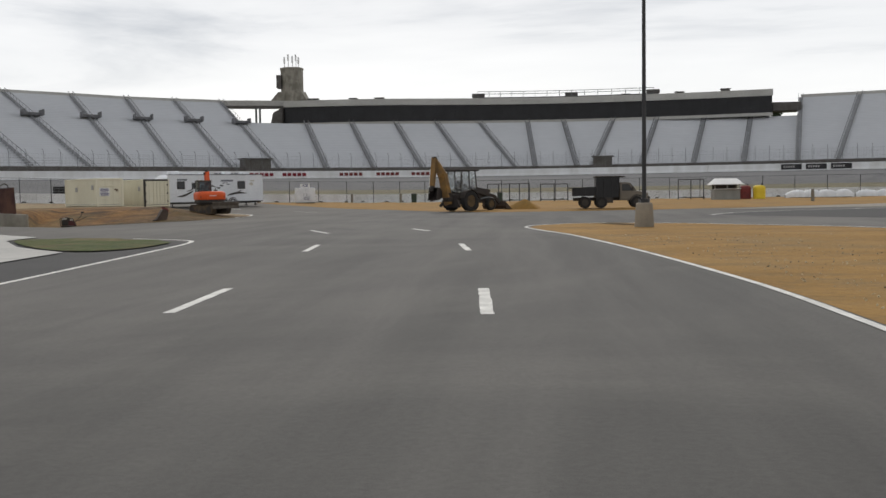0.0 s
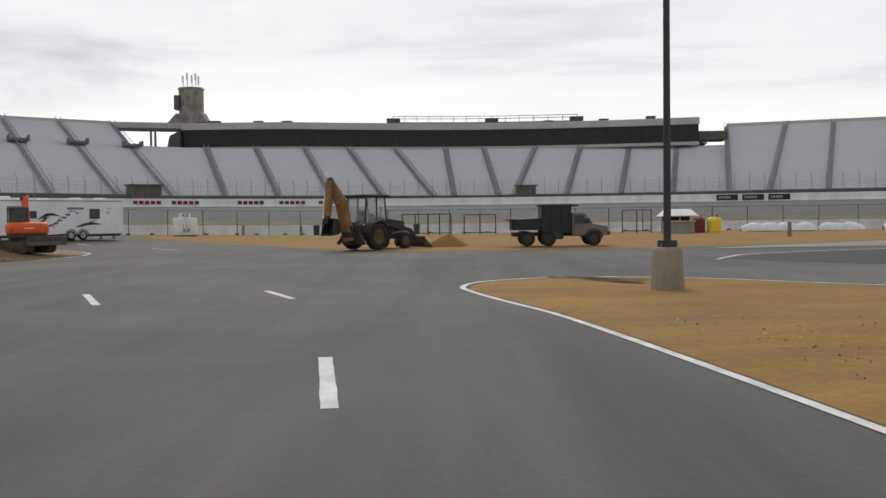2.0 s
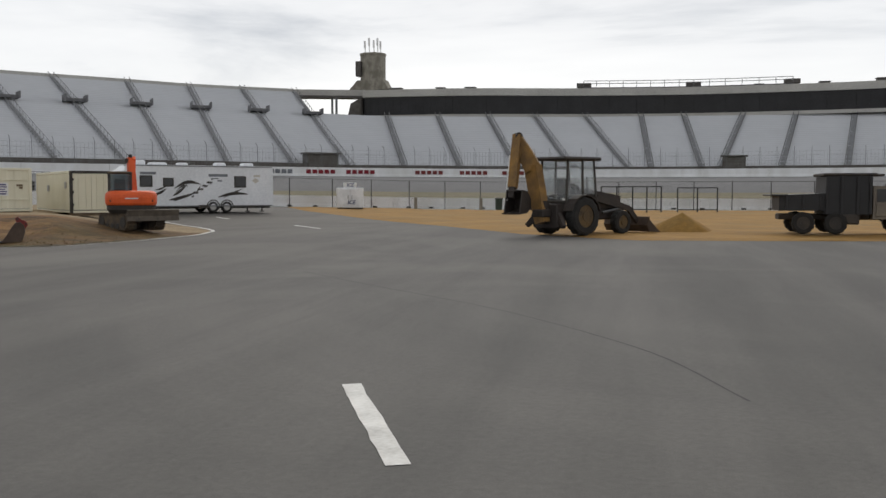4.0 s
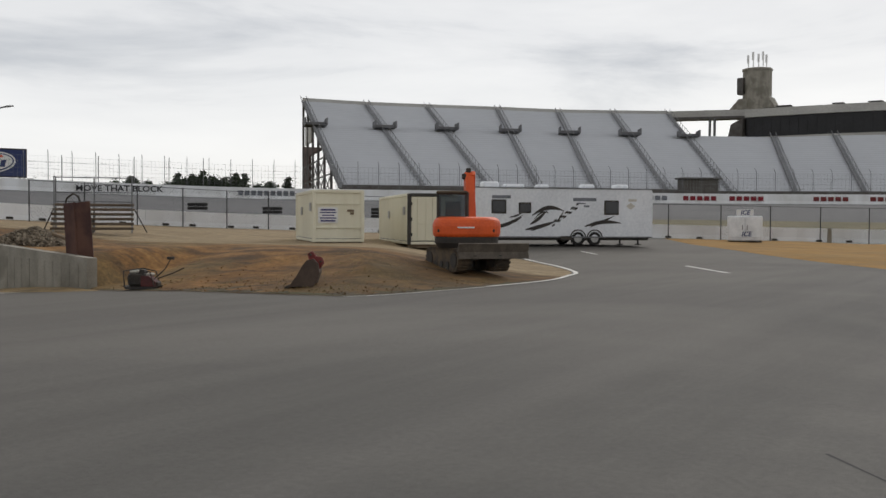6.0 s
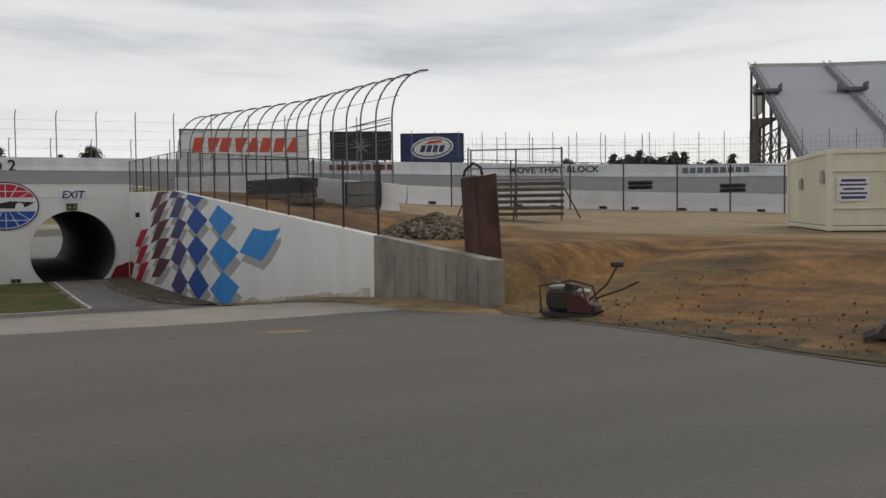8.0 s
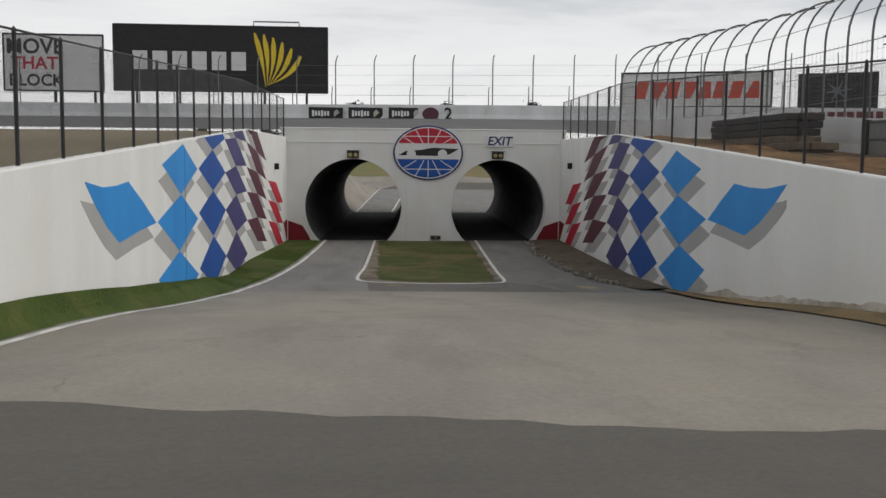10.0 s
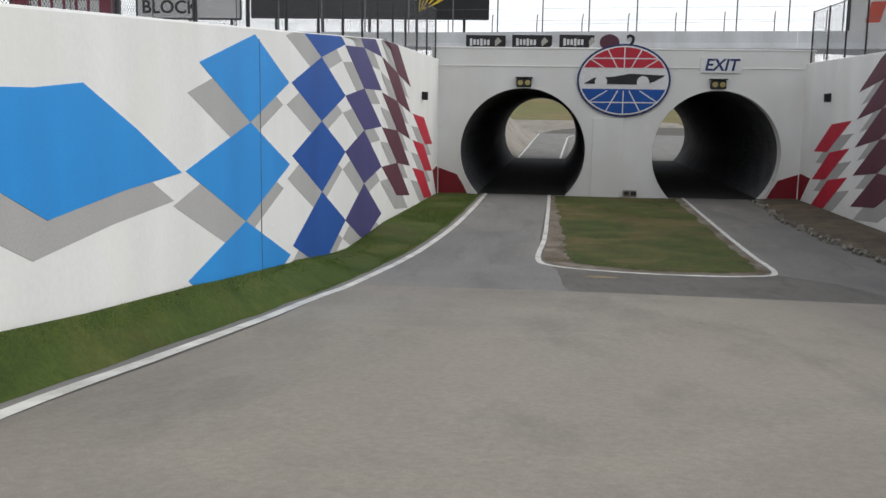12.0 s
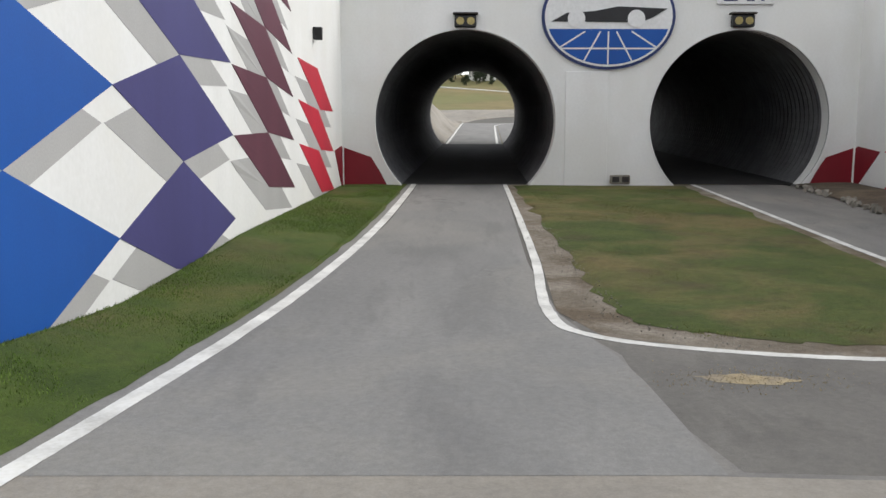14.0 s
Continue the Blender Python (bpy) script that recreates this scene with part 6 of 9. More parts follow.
# ---- vehicles and machines ----
def wheel(parent, x, y, z, r, w, rim_mat=None, side=1):
    g = Geo()
    n = 48
    prof = [(-w / 2, 0.62), (-w / 2, 0.90), (-w * 0.40, 1.0), (0.0, 1.0), (w * 0.40, 1.0), (w / 2, 0.90), (w / 2, 0.62)]
    rows = []
    for i, (px, pr) in enumerate(prof):
        ring = []
        for k in range(n):
            # lugs lean from the middle of the tread to its shoulders
            lug = 0.045 if i in (2, 3, 4) and (k + (1 if i == 3 else 0)) % 4 < 2 else 0.0
            q = 2 * math.pi * k / n
            ring.append((r * (pr - 0.03 + lug) * math.cos(q), px, r * (pr - 0.03 + lug) * math.sin(q)))
        rows.append(ring)
    g.loft(rows + [rows[0]], closed=True)
    ob = part("wheel", g, M_tyre, parent)
    ob.matrix_basis = pose(x, y, z)
    g = Geo()
    g.cyl((0, -w * 0.40, 0), (0, w * 0.40, 0), r * 0.60, 18)
    g.cyl((0, side * w * 0.40, 0), (0, side * w * 0.47, 0), r * 0.24, 12)
    for k in range(5):
        a = 2 * math.pi * k / 5
        g.cyl((r * 0.4 * math.cos(a), side * w * 0.40, r * 0.4 * math.sin(a)), (r * 0.4 * math.cos(a), side * w * 0.43, r * 0.4 * math.sin(a)), r * 0.05, 6)
    part("rim", g, rim_mat or M_rim, ob)
    return ob


def limb(a, b, w, h0, h1):
    """A tapering box beam between two places (in the x-z plane mostly)."""
    a, b = Vector(a), Vector(b)
    d = (b - a).normalized()
    side = d.cross(Vector((0, 0, 1)))
    side = side.normalized() if side.length > 0.05 else Vector((0, 1, 0))
    up = side.cross(d).normalized()
    g = Geo()
    rows = []
    for p, h in ((a, h0), (a.lerp(b, 0.5), (h0 + h1) / 2 * 1.12), (b, h1)):
        rows.append([tuple(p + side * w / 2 + up * h / 2), tuple(p - side * w / 2 + up * h / 2), tuple(p - side * w / 2 - up * h / 2), tuple(p + side * w / 2 - up * h / 2)])
    g.loft(rows, closed=True)
    g.poly(rows[0])
    g.poly(rows[-1][::-1])
    return g


def bucket_geo(w, s):
    """An open digging bucket: curved back, two cheeks and teeth."""
    g = Geo()
    prof = [(0.0, 0.9), (-0.35, 0.75), (-0.55, 0.4), (-0.45, 0.08), (-0.1, 0.0), (0.45, 0.12)]
    th = 0.05
    inner = [(x * 0.9 + 0.03, z * 0.9 + 0.06) for x, z in prof]
    rows = [[(x * s, -w / 2, z * s), (x * s, w / 2, z * s)] for x, z in prof] + [[(x * s, -w / 2, z * s), (x * s, w / 2, z * s)] for x, z in inner[::-1]]
    g.loft(rows + [rows[0]])
    for y in (-w / 2, w / 2 - 0.04):
        g.prism([(x * s, y, z * s) for x, z in prof], (0, 0.04, 0))
    for k in range(5):
        y = -w / 2 + w * (k + 0.5) / 5
        g.prism([(0.42 * s, y - 0.035, 0.10 * s), (0.42 * s, y + 0.035, 0.10 * s), (0.66 * s, y + 0.015, 0.19 * s), (0.66 * s, y - 0.015, 0.19 * s)], (0, 0, 0.05))
    return g


def backhoe():
    t = thing("backhoe_loader", "worn yellow and brown backhoe loader with raised digging arm", "backhoe", pose(0.76, 70.18, gz(0.76, 70.2) + 0.05, 0, 0, 50))
    # chassis and engine hood
    g = Geo()
    g.box((0.9, 0, 0.75), (3.4, 0.75, 0.45), 0.06)
    g.box((-0.75, 0, 0.7), (0.5, 1.2, 0.9), 0.05)
    part("chassis", g, M_machbrown, t)
    g = Geo()
    g.prism([(0.75, -0.46, 0.95), (2.55, -0.42, 0.95), (2.6, -0.42, 1.42), (0.75, -0.46, 1.68)], (0, 0.9, 0))
    g.box((2.62, 0, 1.15), (0.12, 0.7, 0.5), 0.03)
    part("engine_hood", g, M_machbrown, t)
    g = Geo()
    g.cyl((1.5, 0.3, 1.5), (1.5, 0.3, 2.15), 0.045, 10)
    part("exhaust_pipe", g, M_machblack, t)
    # cab
    g = Geo()
    for x, y, lean in ((-0.62, 0.68, 0.10), (-0.62, -0.68, 0.10), (0.2, 0.70, 0.0), (0.2, -0.70, 0.0), (0.98, 0.66, -0.14), (0.98, -0.66, -0.14)):
        g.cyl((x, y, 1.15), (x + lean, y * 0.97, 2.72), 0.05, 6)
    g.box((0.18, 0, 1.2), (1.7, 1.36, 0.12), 0.03)
    part("cab_frame", g, M_machblack, t)
    g = Geo()
    g.box((0.15, 0, 2.78), (1.95, 1.62, 0.13), 0.05)
    part("cab_roof", g, M_machbrown, t)
    for nm, pts in (("rear_glass", [(-0.60, -0.62, 1.3), (-0.60, 0.62, 1.3), (-0.52, 0.60, 2.68), (-0.52, -0.60, 2.68)]), ("front_glass", [(0.97, -0.6, 1.7), (0.97, 0.6, 1.7), (0.86, 0.58, 2.68), (0.86, -0.58, 2.68)]),
                    ("side_glass", [(-0.55, -0.70, 1.3), (0.15, -0.71, 1.3), (0.15, -0.69, 2.68), (-0.48, -0.69, 2.68)]), ("side_glass", [(0.25, -0.71, 1.5), (0.92, -0.68, 1.5), (0.82, -0.67, 2.68), (0.25, -0.69, 2.68)]), ("side_glass", [(-0.55, 0.70, 1.3), (0.15, 0.71, 1.3), (0.15, 0.69, 2.68), (-0.48, 0.69, 2.68)])):
        g = Geo()
        d = (0.012, 0, 0) if "side" not in nm else (0, 0.012, 0)
        g.prism(pts, d)
        ob = part(nm, g, M_clearglass, t)
        ob.visible_shadow = False
    g = Geo()
    g.box((0.1, 0, 1.42), (0.5, 0.5, 0.16), 0.05)
    g.box((-0.15, 0, 1.75), (0.14, 0.5, 0.62), 0.05)
    part("operator_seat", g, M_machblack, t)
    g = Geo()
    g.cyl((0.62, 0, 1.3), (0.52, 0, 1.75), 0.03, 6)
    g.cyl((0.50, 0, 1.74), (0.53, 0, 1.77), 0.2, 14)
    part("steering_column", g, M_machblack, t)
    for s in (-1, 1):
        g = Geo()
        seg = []
        for k in range(9):
            a = math.radians(15 + 150 * k / 8)
            seg.append([(0.78 * math.cos(a), s * 0.62, 0.70 + 0.78 * math.sin(a)), (0.78 * math.cos(a), s * 1.10, 0.70 + 0.78 * math.sin(a)), (0.74 * math.cos(a), s * 1.10, 0.70 + 0.74 * math.sin(a)), (0.74 * math.cos(a), s * 0.62, 0.70 + 0.74 * math.sin(a))])
        g.loft(seg, closed=True)
        part("fender", g, M_machbrown, t)
        wheel(t, 0, s * 0.88, 0.69, 0.69, 0.44, M_rimyellow, s)
        wheel(t, 2.15, s * 0.82, 0.44, 0.44, 0.32, M_rimyellow, s)
        part("loader_arm", limb((1.1, s * 0.55, 1.35), (2.9, s * 0.55, 0.95), 0.12, 0.24, 0.20), M_machbrown, t)
        part("loader_link", limb((2.9, s * 0.55, 0.95), (3.5, s * 0.55, 0.35), 0.12, 0.20, 0.16), M_machbrown, t)
        part("lift_cylinder", Geo().cyl((1.5, s * 0.5, 0.8), (2.6, s * 0.55, 0.98), 0.05, 8), M_steel, t)
        part("stabiliser", limb((-0.85, s * 0.5, 0.8), (-1.0, s * 0.95, 0.32), 0.14, 0.2, 0.16), M_machbrown, t)
    g = Geo()
    prof = [(3.45, 0.62), (3.35, 0.3), (3.5, 0.04), (4.15, 0.02), (4.15, 0.06), (3.56, 0.1), (3.42, 0.32), (3.52, 0.62)]
    g.prism([(x, -1.1, z) for x, z in prof], (0, 2.2, 0))
    for y in (-1.1, 1.06):
        g.prism([(3.40, y, 0.60), (3.37, y, 0.3), (3.5, y, 0.05), (4.1, y, 0.04)], (0, 0.04, 0))
    part("loader_bucket", g, M_steelbucket, t)
    # digging arm at the back
    g = Geo()
    g.cyl((-1.12, 0, 0.45), (-1.12, 0, 1.25), 0.22, 12)
    g.box((-1.15, 0, 0.8), (0.5, 0.6, 0.3), 0.05)
    part("swing_post", g, M_machbrown, t)
    part("boom", limb((-1.20, -0.06, 0.45), (-1.20, 0.46, 2.50), 0.32, 0.46, 0.62), M_yellow, t)
    part("boom_upper", limb((-1.20, 0.44, 2.40), (-1.56, 0.94, 3.58), 0.32, 0.60, 0.36), M_yellow, t)
    part("dipper", limb((-1.52, 0.92, 3.60), (-2.08, 0.58, 1.72), 0.30, 0.42, 0.28), M_yellow, t)
    part("dipper_cylinder", Geo().cyl((-1.30, 0.75, 3.2), (-1.75, 0.80, 2.9), 0.05, 8), M_steel, t)
    part("bucket_cylinder", Geo().cyl((-1.85, 0.98, 2.9), (-2.35, 0.62, 1.25), 0.035, 8), M_signwhite, t)
    part("bucket_link", limb((-2.00, 0.62, 1.95), (-2.22, 0.50, 1.35), 0.20, 0.26, 0.18), M_machbrown, t)
    part("elbow_pin", Geo().cyl((-1.62, 0.74, 3.60), (-1.44, 1.12, 3.60), 0.14, 12), M_machbrown, t)
    g = bucket_geo(0.66, 1.0)
    ob = part("digging_bucket", g, M_machbrown, t)
    ob.matrix_basis = pose(-1.98, 0.42, 0.78, 0, 16, 200)
    g = Geo()
    for k in range(7):
        a, b = k / 7, (k + 1) / 7
        f = lambda u: (-1.25 - 0.32 * u, 0.62 + 0.36 * u, 2.7 + 0.95 * u + 0.24 * math.sin(math.pi * u))
        g.cyl(f(a), f(b), 0.03, 6)
    part("hydraulic_hose", g, M_machblack, t)


backhoe()


def excavator():
    zb = gz(-17.0, 71.0) + 0.12
    t = thing("mini_excavator", "bright orange compact excavator on muddy tracks", "excavator", pose(-17.28, 70.95, zb - 0.04) @ Matrix.Diagonal((1, 1, 0.93, 1)))
    under = -35.0
    mu = Matrix.Rotation(radians(under), 4, 'Z')
    for s in (-1, 1):
        g = Geo()
        L, r = 1.0, 0.33
        outl = [(L + r * math.cos(a), 0.36 + r * math.sin(a)) for a in np.linspace(-math.pi / 2, math.pi / 2, 9)] + [(-L + r * math.cos(a), 0.36 + r * math.sin(a)) for a in np.linspace(math.pi / 2, 3 * math.pi / 2, 9)]
        g.prism([(x, s * 0.62 - 0.2 if s > 0 else s * 0.62 - 0.2, z) for x, z in outl], (0, 0.4, 0), mu)
        n = len(outl)
        for i in range(n):
            a, b = Vector(outl[i]), Vector(outl[(i + 1) % n])
            k = max(1, int((b - a).length / 0.16))
            for j in range(k):
                p = a.lerp(b, (j + 0.5) / k)
                d = (b - a).normalized()
                m = mu @ Matrix.Translation((p.x, s * 0.62, p.y)) @ Matrix.Rotation(-math.atan2(d.y, d.x), 4, 'Y')
                g.box((0, 0, 0.0), (0.08, 0.44, 0.09), 0, m)
        ob = part("crawler_track", g, M_trackmud, t)
        g = Geo()
        for x in (-1.0, -0.5, 0, 0.5, 1.0):
            r2 = 0.24 if abs(x) == 1.0 else 0.13
            zc = 0.36 if abs(x) == 1.0 else 0.18
            p0, p1 = mu @ Vector((x, s * 0.62 - 0.23, zc)), mu @ Vector((x, s * 0.62 + 0.23, zc))
            g.cyl(p0, p1, r2, 12)
        part("roller_set", g, M_machblack, ob)
    g = Geo()
    g.box((0, 0, 0.5), (1.5, 0.9, 0.28), 0.05, mu)
    g.cyl((0, 0, 0.6), (0, 0, 0.80), 0.5, 18)
    part("undercarriage", g, M_machblack, t)
    g = Geo()
    prof = [(1.55, 0.42), (1.62, 0.43), (1.56, 0.64), (1.64, 0.90), (1.58, 0.92), (1.48, 0.64)]
    g.prism([(x, -0.92, z) for x, z in prof], (0, 2.24, 0), mu)
    part("dozer_blade", g, M_blade_steel, t, "mud-grey dozer blade")
    for s in (-1, 1):
        g = Geo()
        g.box((1.2, s * 0.4, 0.46), (0.8, 0.12, 0.18), 0.02, mu)
        part("blade_arm", g, M_machblack, t)
    # house; its nose points away from the road
    mh = Matrix.Rotation(radians(121), 4, 'Z')
    g = Geo()
    prof = [(0.85, -0.98), (0.85, 0.98)] + [(-0.15 - 0.95 * math.copysign(abs(math.cos(q)) ** 0.55, math.cos(q)), 1.02 * math.copysign(abs(math.sin(q)) ** 0.55, math.sin(q))) for q in np.linspace(math.pi / 2, -math.pi / 2, 17)]
    rows = []
    for z, k in ((1.08, 0.93), (1.12, 0.975), (1.20, 1.0), (1.44, 1.01), (1.56, 0.995), (1.64, 0.965), (1.70, 0.91), (1.735, 0.82), (1.745, 0.70)):
        rows.append([tuple(mh @ Vector((x * k, y * k, z))) for x, y in prof])
    g.loft(rows, closed=True)
    g.poly(rows[-1])
    g.poly(rows[0][::-1])
    part("counterweight_body", g, M_orange, t, "orange rounded rear body", smooth=False)
    g = Geo()
    rows = []
    for z, k in ((0.74, 0.84), (0.90, 0.94), (1.10, 0.95)):
        rows.append([tuple(mh @ Vector((x * k, y * k, z))) for x, y in prof])
    g.loft(rows, closed=True)
    g.poly(rows[0][::-1])
    part("house_skirt", g, M_machblack, t)
    g = Geo()
    g.box((-1.115, 0.0, 1.40), (0.03, 0.50, 0.05), 0.01, mh)
    part("name_bar", g, M_signwhite, t, "faded white name bar")
    for y in (-0.72, 0.72):
        g = Geo()
        g.box((-0.93, y, 1.30), (0.10, 0.26, 0.12), 0.03, mh)
        part("rear_vent", g, M_machblack, t)
    # cab on its left
    cx, cy = 0.25, 0.42
    g = Geo()
    for x in (-0.5, 0.62):
        for y in (0.0, 0.86):
            a = mh @ Vector((x, y, 1.5))
            b = mh @ Vector((x * 0.95, y, 2.5))
            g.cyl(a, b, 0.045, 6)
    g.box((0.06, 0.43, 1.48), (1.2, 0.94, 0.2), 0.04, mh)
    part("cab_frame", g, M_machblack, t)
    g = Geo()
    g.box((0.05, 0.43, 2.53), (1.28, 0.98, 0.11), 0.05, mh)
    part("cab_roof", g, M_trackmud, t, "dusty dark cab roof")
    for nm, c, s in (("rear_glass", (-0.51, 0.43, 2.0), (0.015, 0.8, 0.95)), ("front_glass", (0.61, 0.43, 1.95), (0.015, 0.8, 1.0)), ("side_glass", (0.05, 0.87, 1.98), (1.0, 0.015, 0.95)), ("side_glass", (0.05, -0.01, 1.98), (1.0, 0.015, 0.95))):
        g = Geo()
        g.box(c, s, 0, mh)
        ob = part(nm, g, M_glass, t)
        ob.visible_shadow = False
    g = Geo()
    g.box((0.0, 0.43, 1.66), (0.45, 0.48, 0.16), 0.04, mh)
    g.box((-0.24, 0.43, 1.98), (0.14, 0.46, 0.56), 0.04, mh)
    part("operator_seat", g, M_machblack, t)
    part("boom", limb(tuple(mh @ Vector((0.75, -0.12, 1.05))), tuple(mh @ Vector((1.10, -0.02, 3.25))), 0.28, 0.40, 0.20), M_orange, t)
    part("arm", limb(tuple(mh @ Vector((1.08, -0.12, 3.25))), tuple(mh @ Vector((2.15, -0.12, 1.6))), 0.22, 0.24, 0.2), M_orange, t)
    part("boom_cylinder", Geo().cyl(mh @ Vector((0.95, -0.12, 1.1)), mh @ Vector((1.18, -0.12, 2.3)), 0.05, 8), M_machblack, t)
    g = Geo()
    g.box((1.08, -0.02, 3.33), (0.22, 0.16, 0.16), 0.03, mh)
    g.box((1.02, 0.12, 3.12), (0.20, 0.14, 0.20), 0.03, mh)
    part("work_lamp", g, M_machbrown, t)
    ob = part("digging_bucket", bucket_geo(0.6, 0.7), M_machbrown, t)
    ob.matrix_basis = Matrix.Translation(mh @ Vector((2.2, -0.12, 0.95))) @ mh


excavator()


def trailer():
    a, b = Vector((-26.75, 86.45, 0)), Vector((-20.0, 93.3, 0))
    d = (b - a)
    L = d.length
    ang = math.degrees(math.atan2(d.y, d.x))
    z0 = 0.36
    t = thing("enclosed_trailer", "long white enclosed trailer with dark swoosh graphics", "trailer", pose(a.x, a.y, z0, 0, 0, ang))
    H, D = 2.90, 2.5
    g = Geo()
    prof = [(0.0, 0.42), (L, 0.42), (L, H - 0.16), (L - 0.1, H), (0.5, H), (0.0, H - 0.35)]
    rows = [[(x, y, z) for x, z in prof] for y in (0.0, D)]
    g.loft(rows, closed=True)
    g.poly(rows[0])
    g.poly(rows[1][::-1])
    part("body", g, M_trailer, t)
    for z, h, m_ in ((0.40, 0.07, M_steel), (H - 0.02, 0.06, M_steel)):
        g = Geo()
        g.box((L / 2, -0.012, z), (L - 0.1, 0.05, h), 0.01)
        part("edge_trim", g, m_, t)
    g = Geo()
    g.box((L / 2, D / 2, 0.33), (L - 0.3, D - 0.3, 0.18), 0.03)
    part("underframe", g, M_machblack, t)
    for x in (5.55, 6.45):
        for y, s in ((0.10, -1), (D - 0.10, 1)):
            wheel(t, x, y, 0.33, 0.35, 0.24, None, s)
    g = Geo()
    for x in (5.55, 6.45):
        seg = []
        for k in range(9):
            q = math.radians(180 * k / 8)
            seg.append([(x + 0.44 * math.cos(q), -0.03, 0.36 + 0.44 * math.sin(q)), (x + 0.38 * math.cos(q), -0.03, 0.36 + 0.38 * math.sin(q)), (x + 0.38 * math.cos(q), 0.02, 0.36 + 0.38 * math.sin(q)), (x + 0.44 * math.cos(q), 0.02, 0.36 + 0.44 * math.sin(q))])
        g.loft(seg, closed=True)
    part("wheel_arch", g, M_machblack, t)
    for x, z, w, h in ((1.35, 1.93, 0.72, 0.62), (2.72, 1.88, 0.58, 0.46), (7.35, 1.92, 0.72, 0.66)):
        g = Geo()
        g.box((x, -0.015, z), (w + 0.08, 0.05, h + 0.08), 0.04)
        w_ob = part("window", g, M_machblack, t)
        g = Geo()
        g.box((x, -0.045, z), (w - 0.06, 0.02, h - 0.06), 0.03)
        part("pane", g, M_window, w_ob)
    for x, w, h in ((1.15, 0.85, 0.34), (2.4, 1.05, 0.22), (3.95, 0.6, 0.22), (6.4, 0.65, 0.26), (8.25, 0.7, 0.26)):
        g = Geo()
        g.box((x, D * 0.45, H + h / 2 - 0.01), (w, 0.8, h), 0.09)
        part("roof_vent", g, M_trailer, t)
    g = Geo()
    g.box((0.55, -0.02, 2.0), (0.9, 0.03, 1.75), 0.05)
    part("cargo_door", g, M_trailer, t)

    # swoosh graphics as thin curved films
    def film(pts, name="graphic", material=M_machblack):
        g = Geo()
        rows = [[(x, -0.006, z + w / 2), (x, -0.006, z - w / 2)] for x, z, w in pts]
        g.loft(rows)
        part(name, g, material, t)

    def arc(x0, z0, x1, z1, lift, w, n=10, skew=0.0):
        out = []
        for k in range(n + 1):
            u = k / n
            out.append((x0 + (x1 - x0) * u, z0 + (z1 - z0) * u + lift * math.sin(math.pi * u) + skew * u * u, max(w * math.sin(math.pi * (0.08 + 0.88 * u)), 0.015)))
        return out

    film(arc(1.0, 0.92, 2.6, 1.50, -0.16, 0.20))
    film(arc(1.9, 1.40, 2.65, 1.68, -0.06, 0.10))
    film(arc(1.9, 1.12, 2.55, 1.40, -0.05, 0.12))
    film(arc(2.75, 0.78, 4.4, 1.22, -0.05, 0.20))
    film(arc(3.0, 1.05, 3.9, 1.75, -0.06, 0.22))
    film(arc(3.1, 1.50, 4.75, 1.75, 0.26, 0.22))
    film(arc(3.2, 1.3, 4.0, 1.62, 0.18, 0.10))
    film(arc(4.4, 1.22, 4.8, 1.78, -0.08, 0.14))
    film(arc(3.0, 0.72, 3.6, 0.98, -0.05, 0.06))
    for k in range(9):
        for j in range(3):
            g = Geo()
            x, z = 4.15 + 0.15 * k + 0.04 * j, 0.92 + 0.105 * k + 0.12 * j
            if (k + j) % 2 == 0:
                g.prism([(x, -0.008, z), (x + 0.15, -0.008, z + 0.07), (x + 0.18, -0.008, z + 0.18), (x + 0.03, -0.008, z + 0.11)], (0, 0.006, 0))
                part("graphic", g, M_machblack, t)
    film(arc(5.9, 0.95, 7.9, 1.12, 0.14, 0.20))
    film(arc(6.2, 0.92, 7.5, 1.48, 0.0, 0.12))
    for x, z, w, h in ((1.45, 2.42, 1.05, 0.16), (1.35, 2.26, 0.7, 0.07), (5.9, 2.32, 1.25, 0.17), (5.7, 2.12, 0.5, 0.06), (6.0, 1.98, 0.3, 0.10), (8.5, 2.3, 0.45, 0.12)):
        g = Geo()
        g.box((x, -0.004, z), (w, 0.012, h), 0.0)
        part("name_bar", g, M_grey if x < 8 else M_concpale, t)
    g = Geo()
    g.prism([(8.15, -0.006, 2.0), (8.4, -0.006, 2.18), (8.65, -0.006, 2.0), (8.4, -0.006, 1.82)], (0, 0.004, 0))
    part("graphic", g, M_concpale, t)
    # hitch, jack and step
    g = Geo()
    g.tube([(0.1, 0.5, 0.35), (-1.2, D / 2, 0.4), (0.1, D - 0.5, 0.35)], 0.06, 6)
    part("tow_hitch", g, M_machblack, t)
    for x in (0.6, 7.9, 8.9):
        g = Geo()
        g.cyl((x, 0.2, 0.0), (x, 0.2, 0.42), 0.05, 8)
        g.box((x, 0.2, 0.03), (0.26, 0.26, 0.05), 0.01)
        part("corner_jack", g, M_machblack, t)
    g = Geo()
    g.box((4.9, -0.18, 0.28), (0.7, 0.3, 0.05), 0.01)
    g.box((4.9, -0.05, 0.36), (0.6, 0.05, 0.2), 0.01)
    part("entry_step", g, M_machblack, t)


trailer()


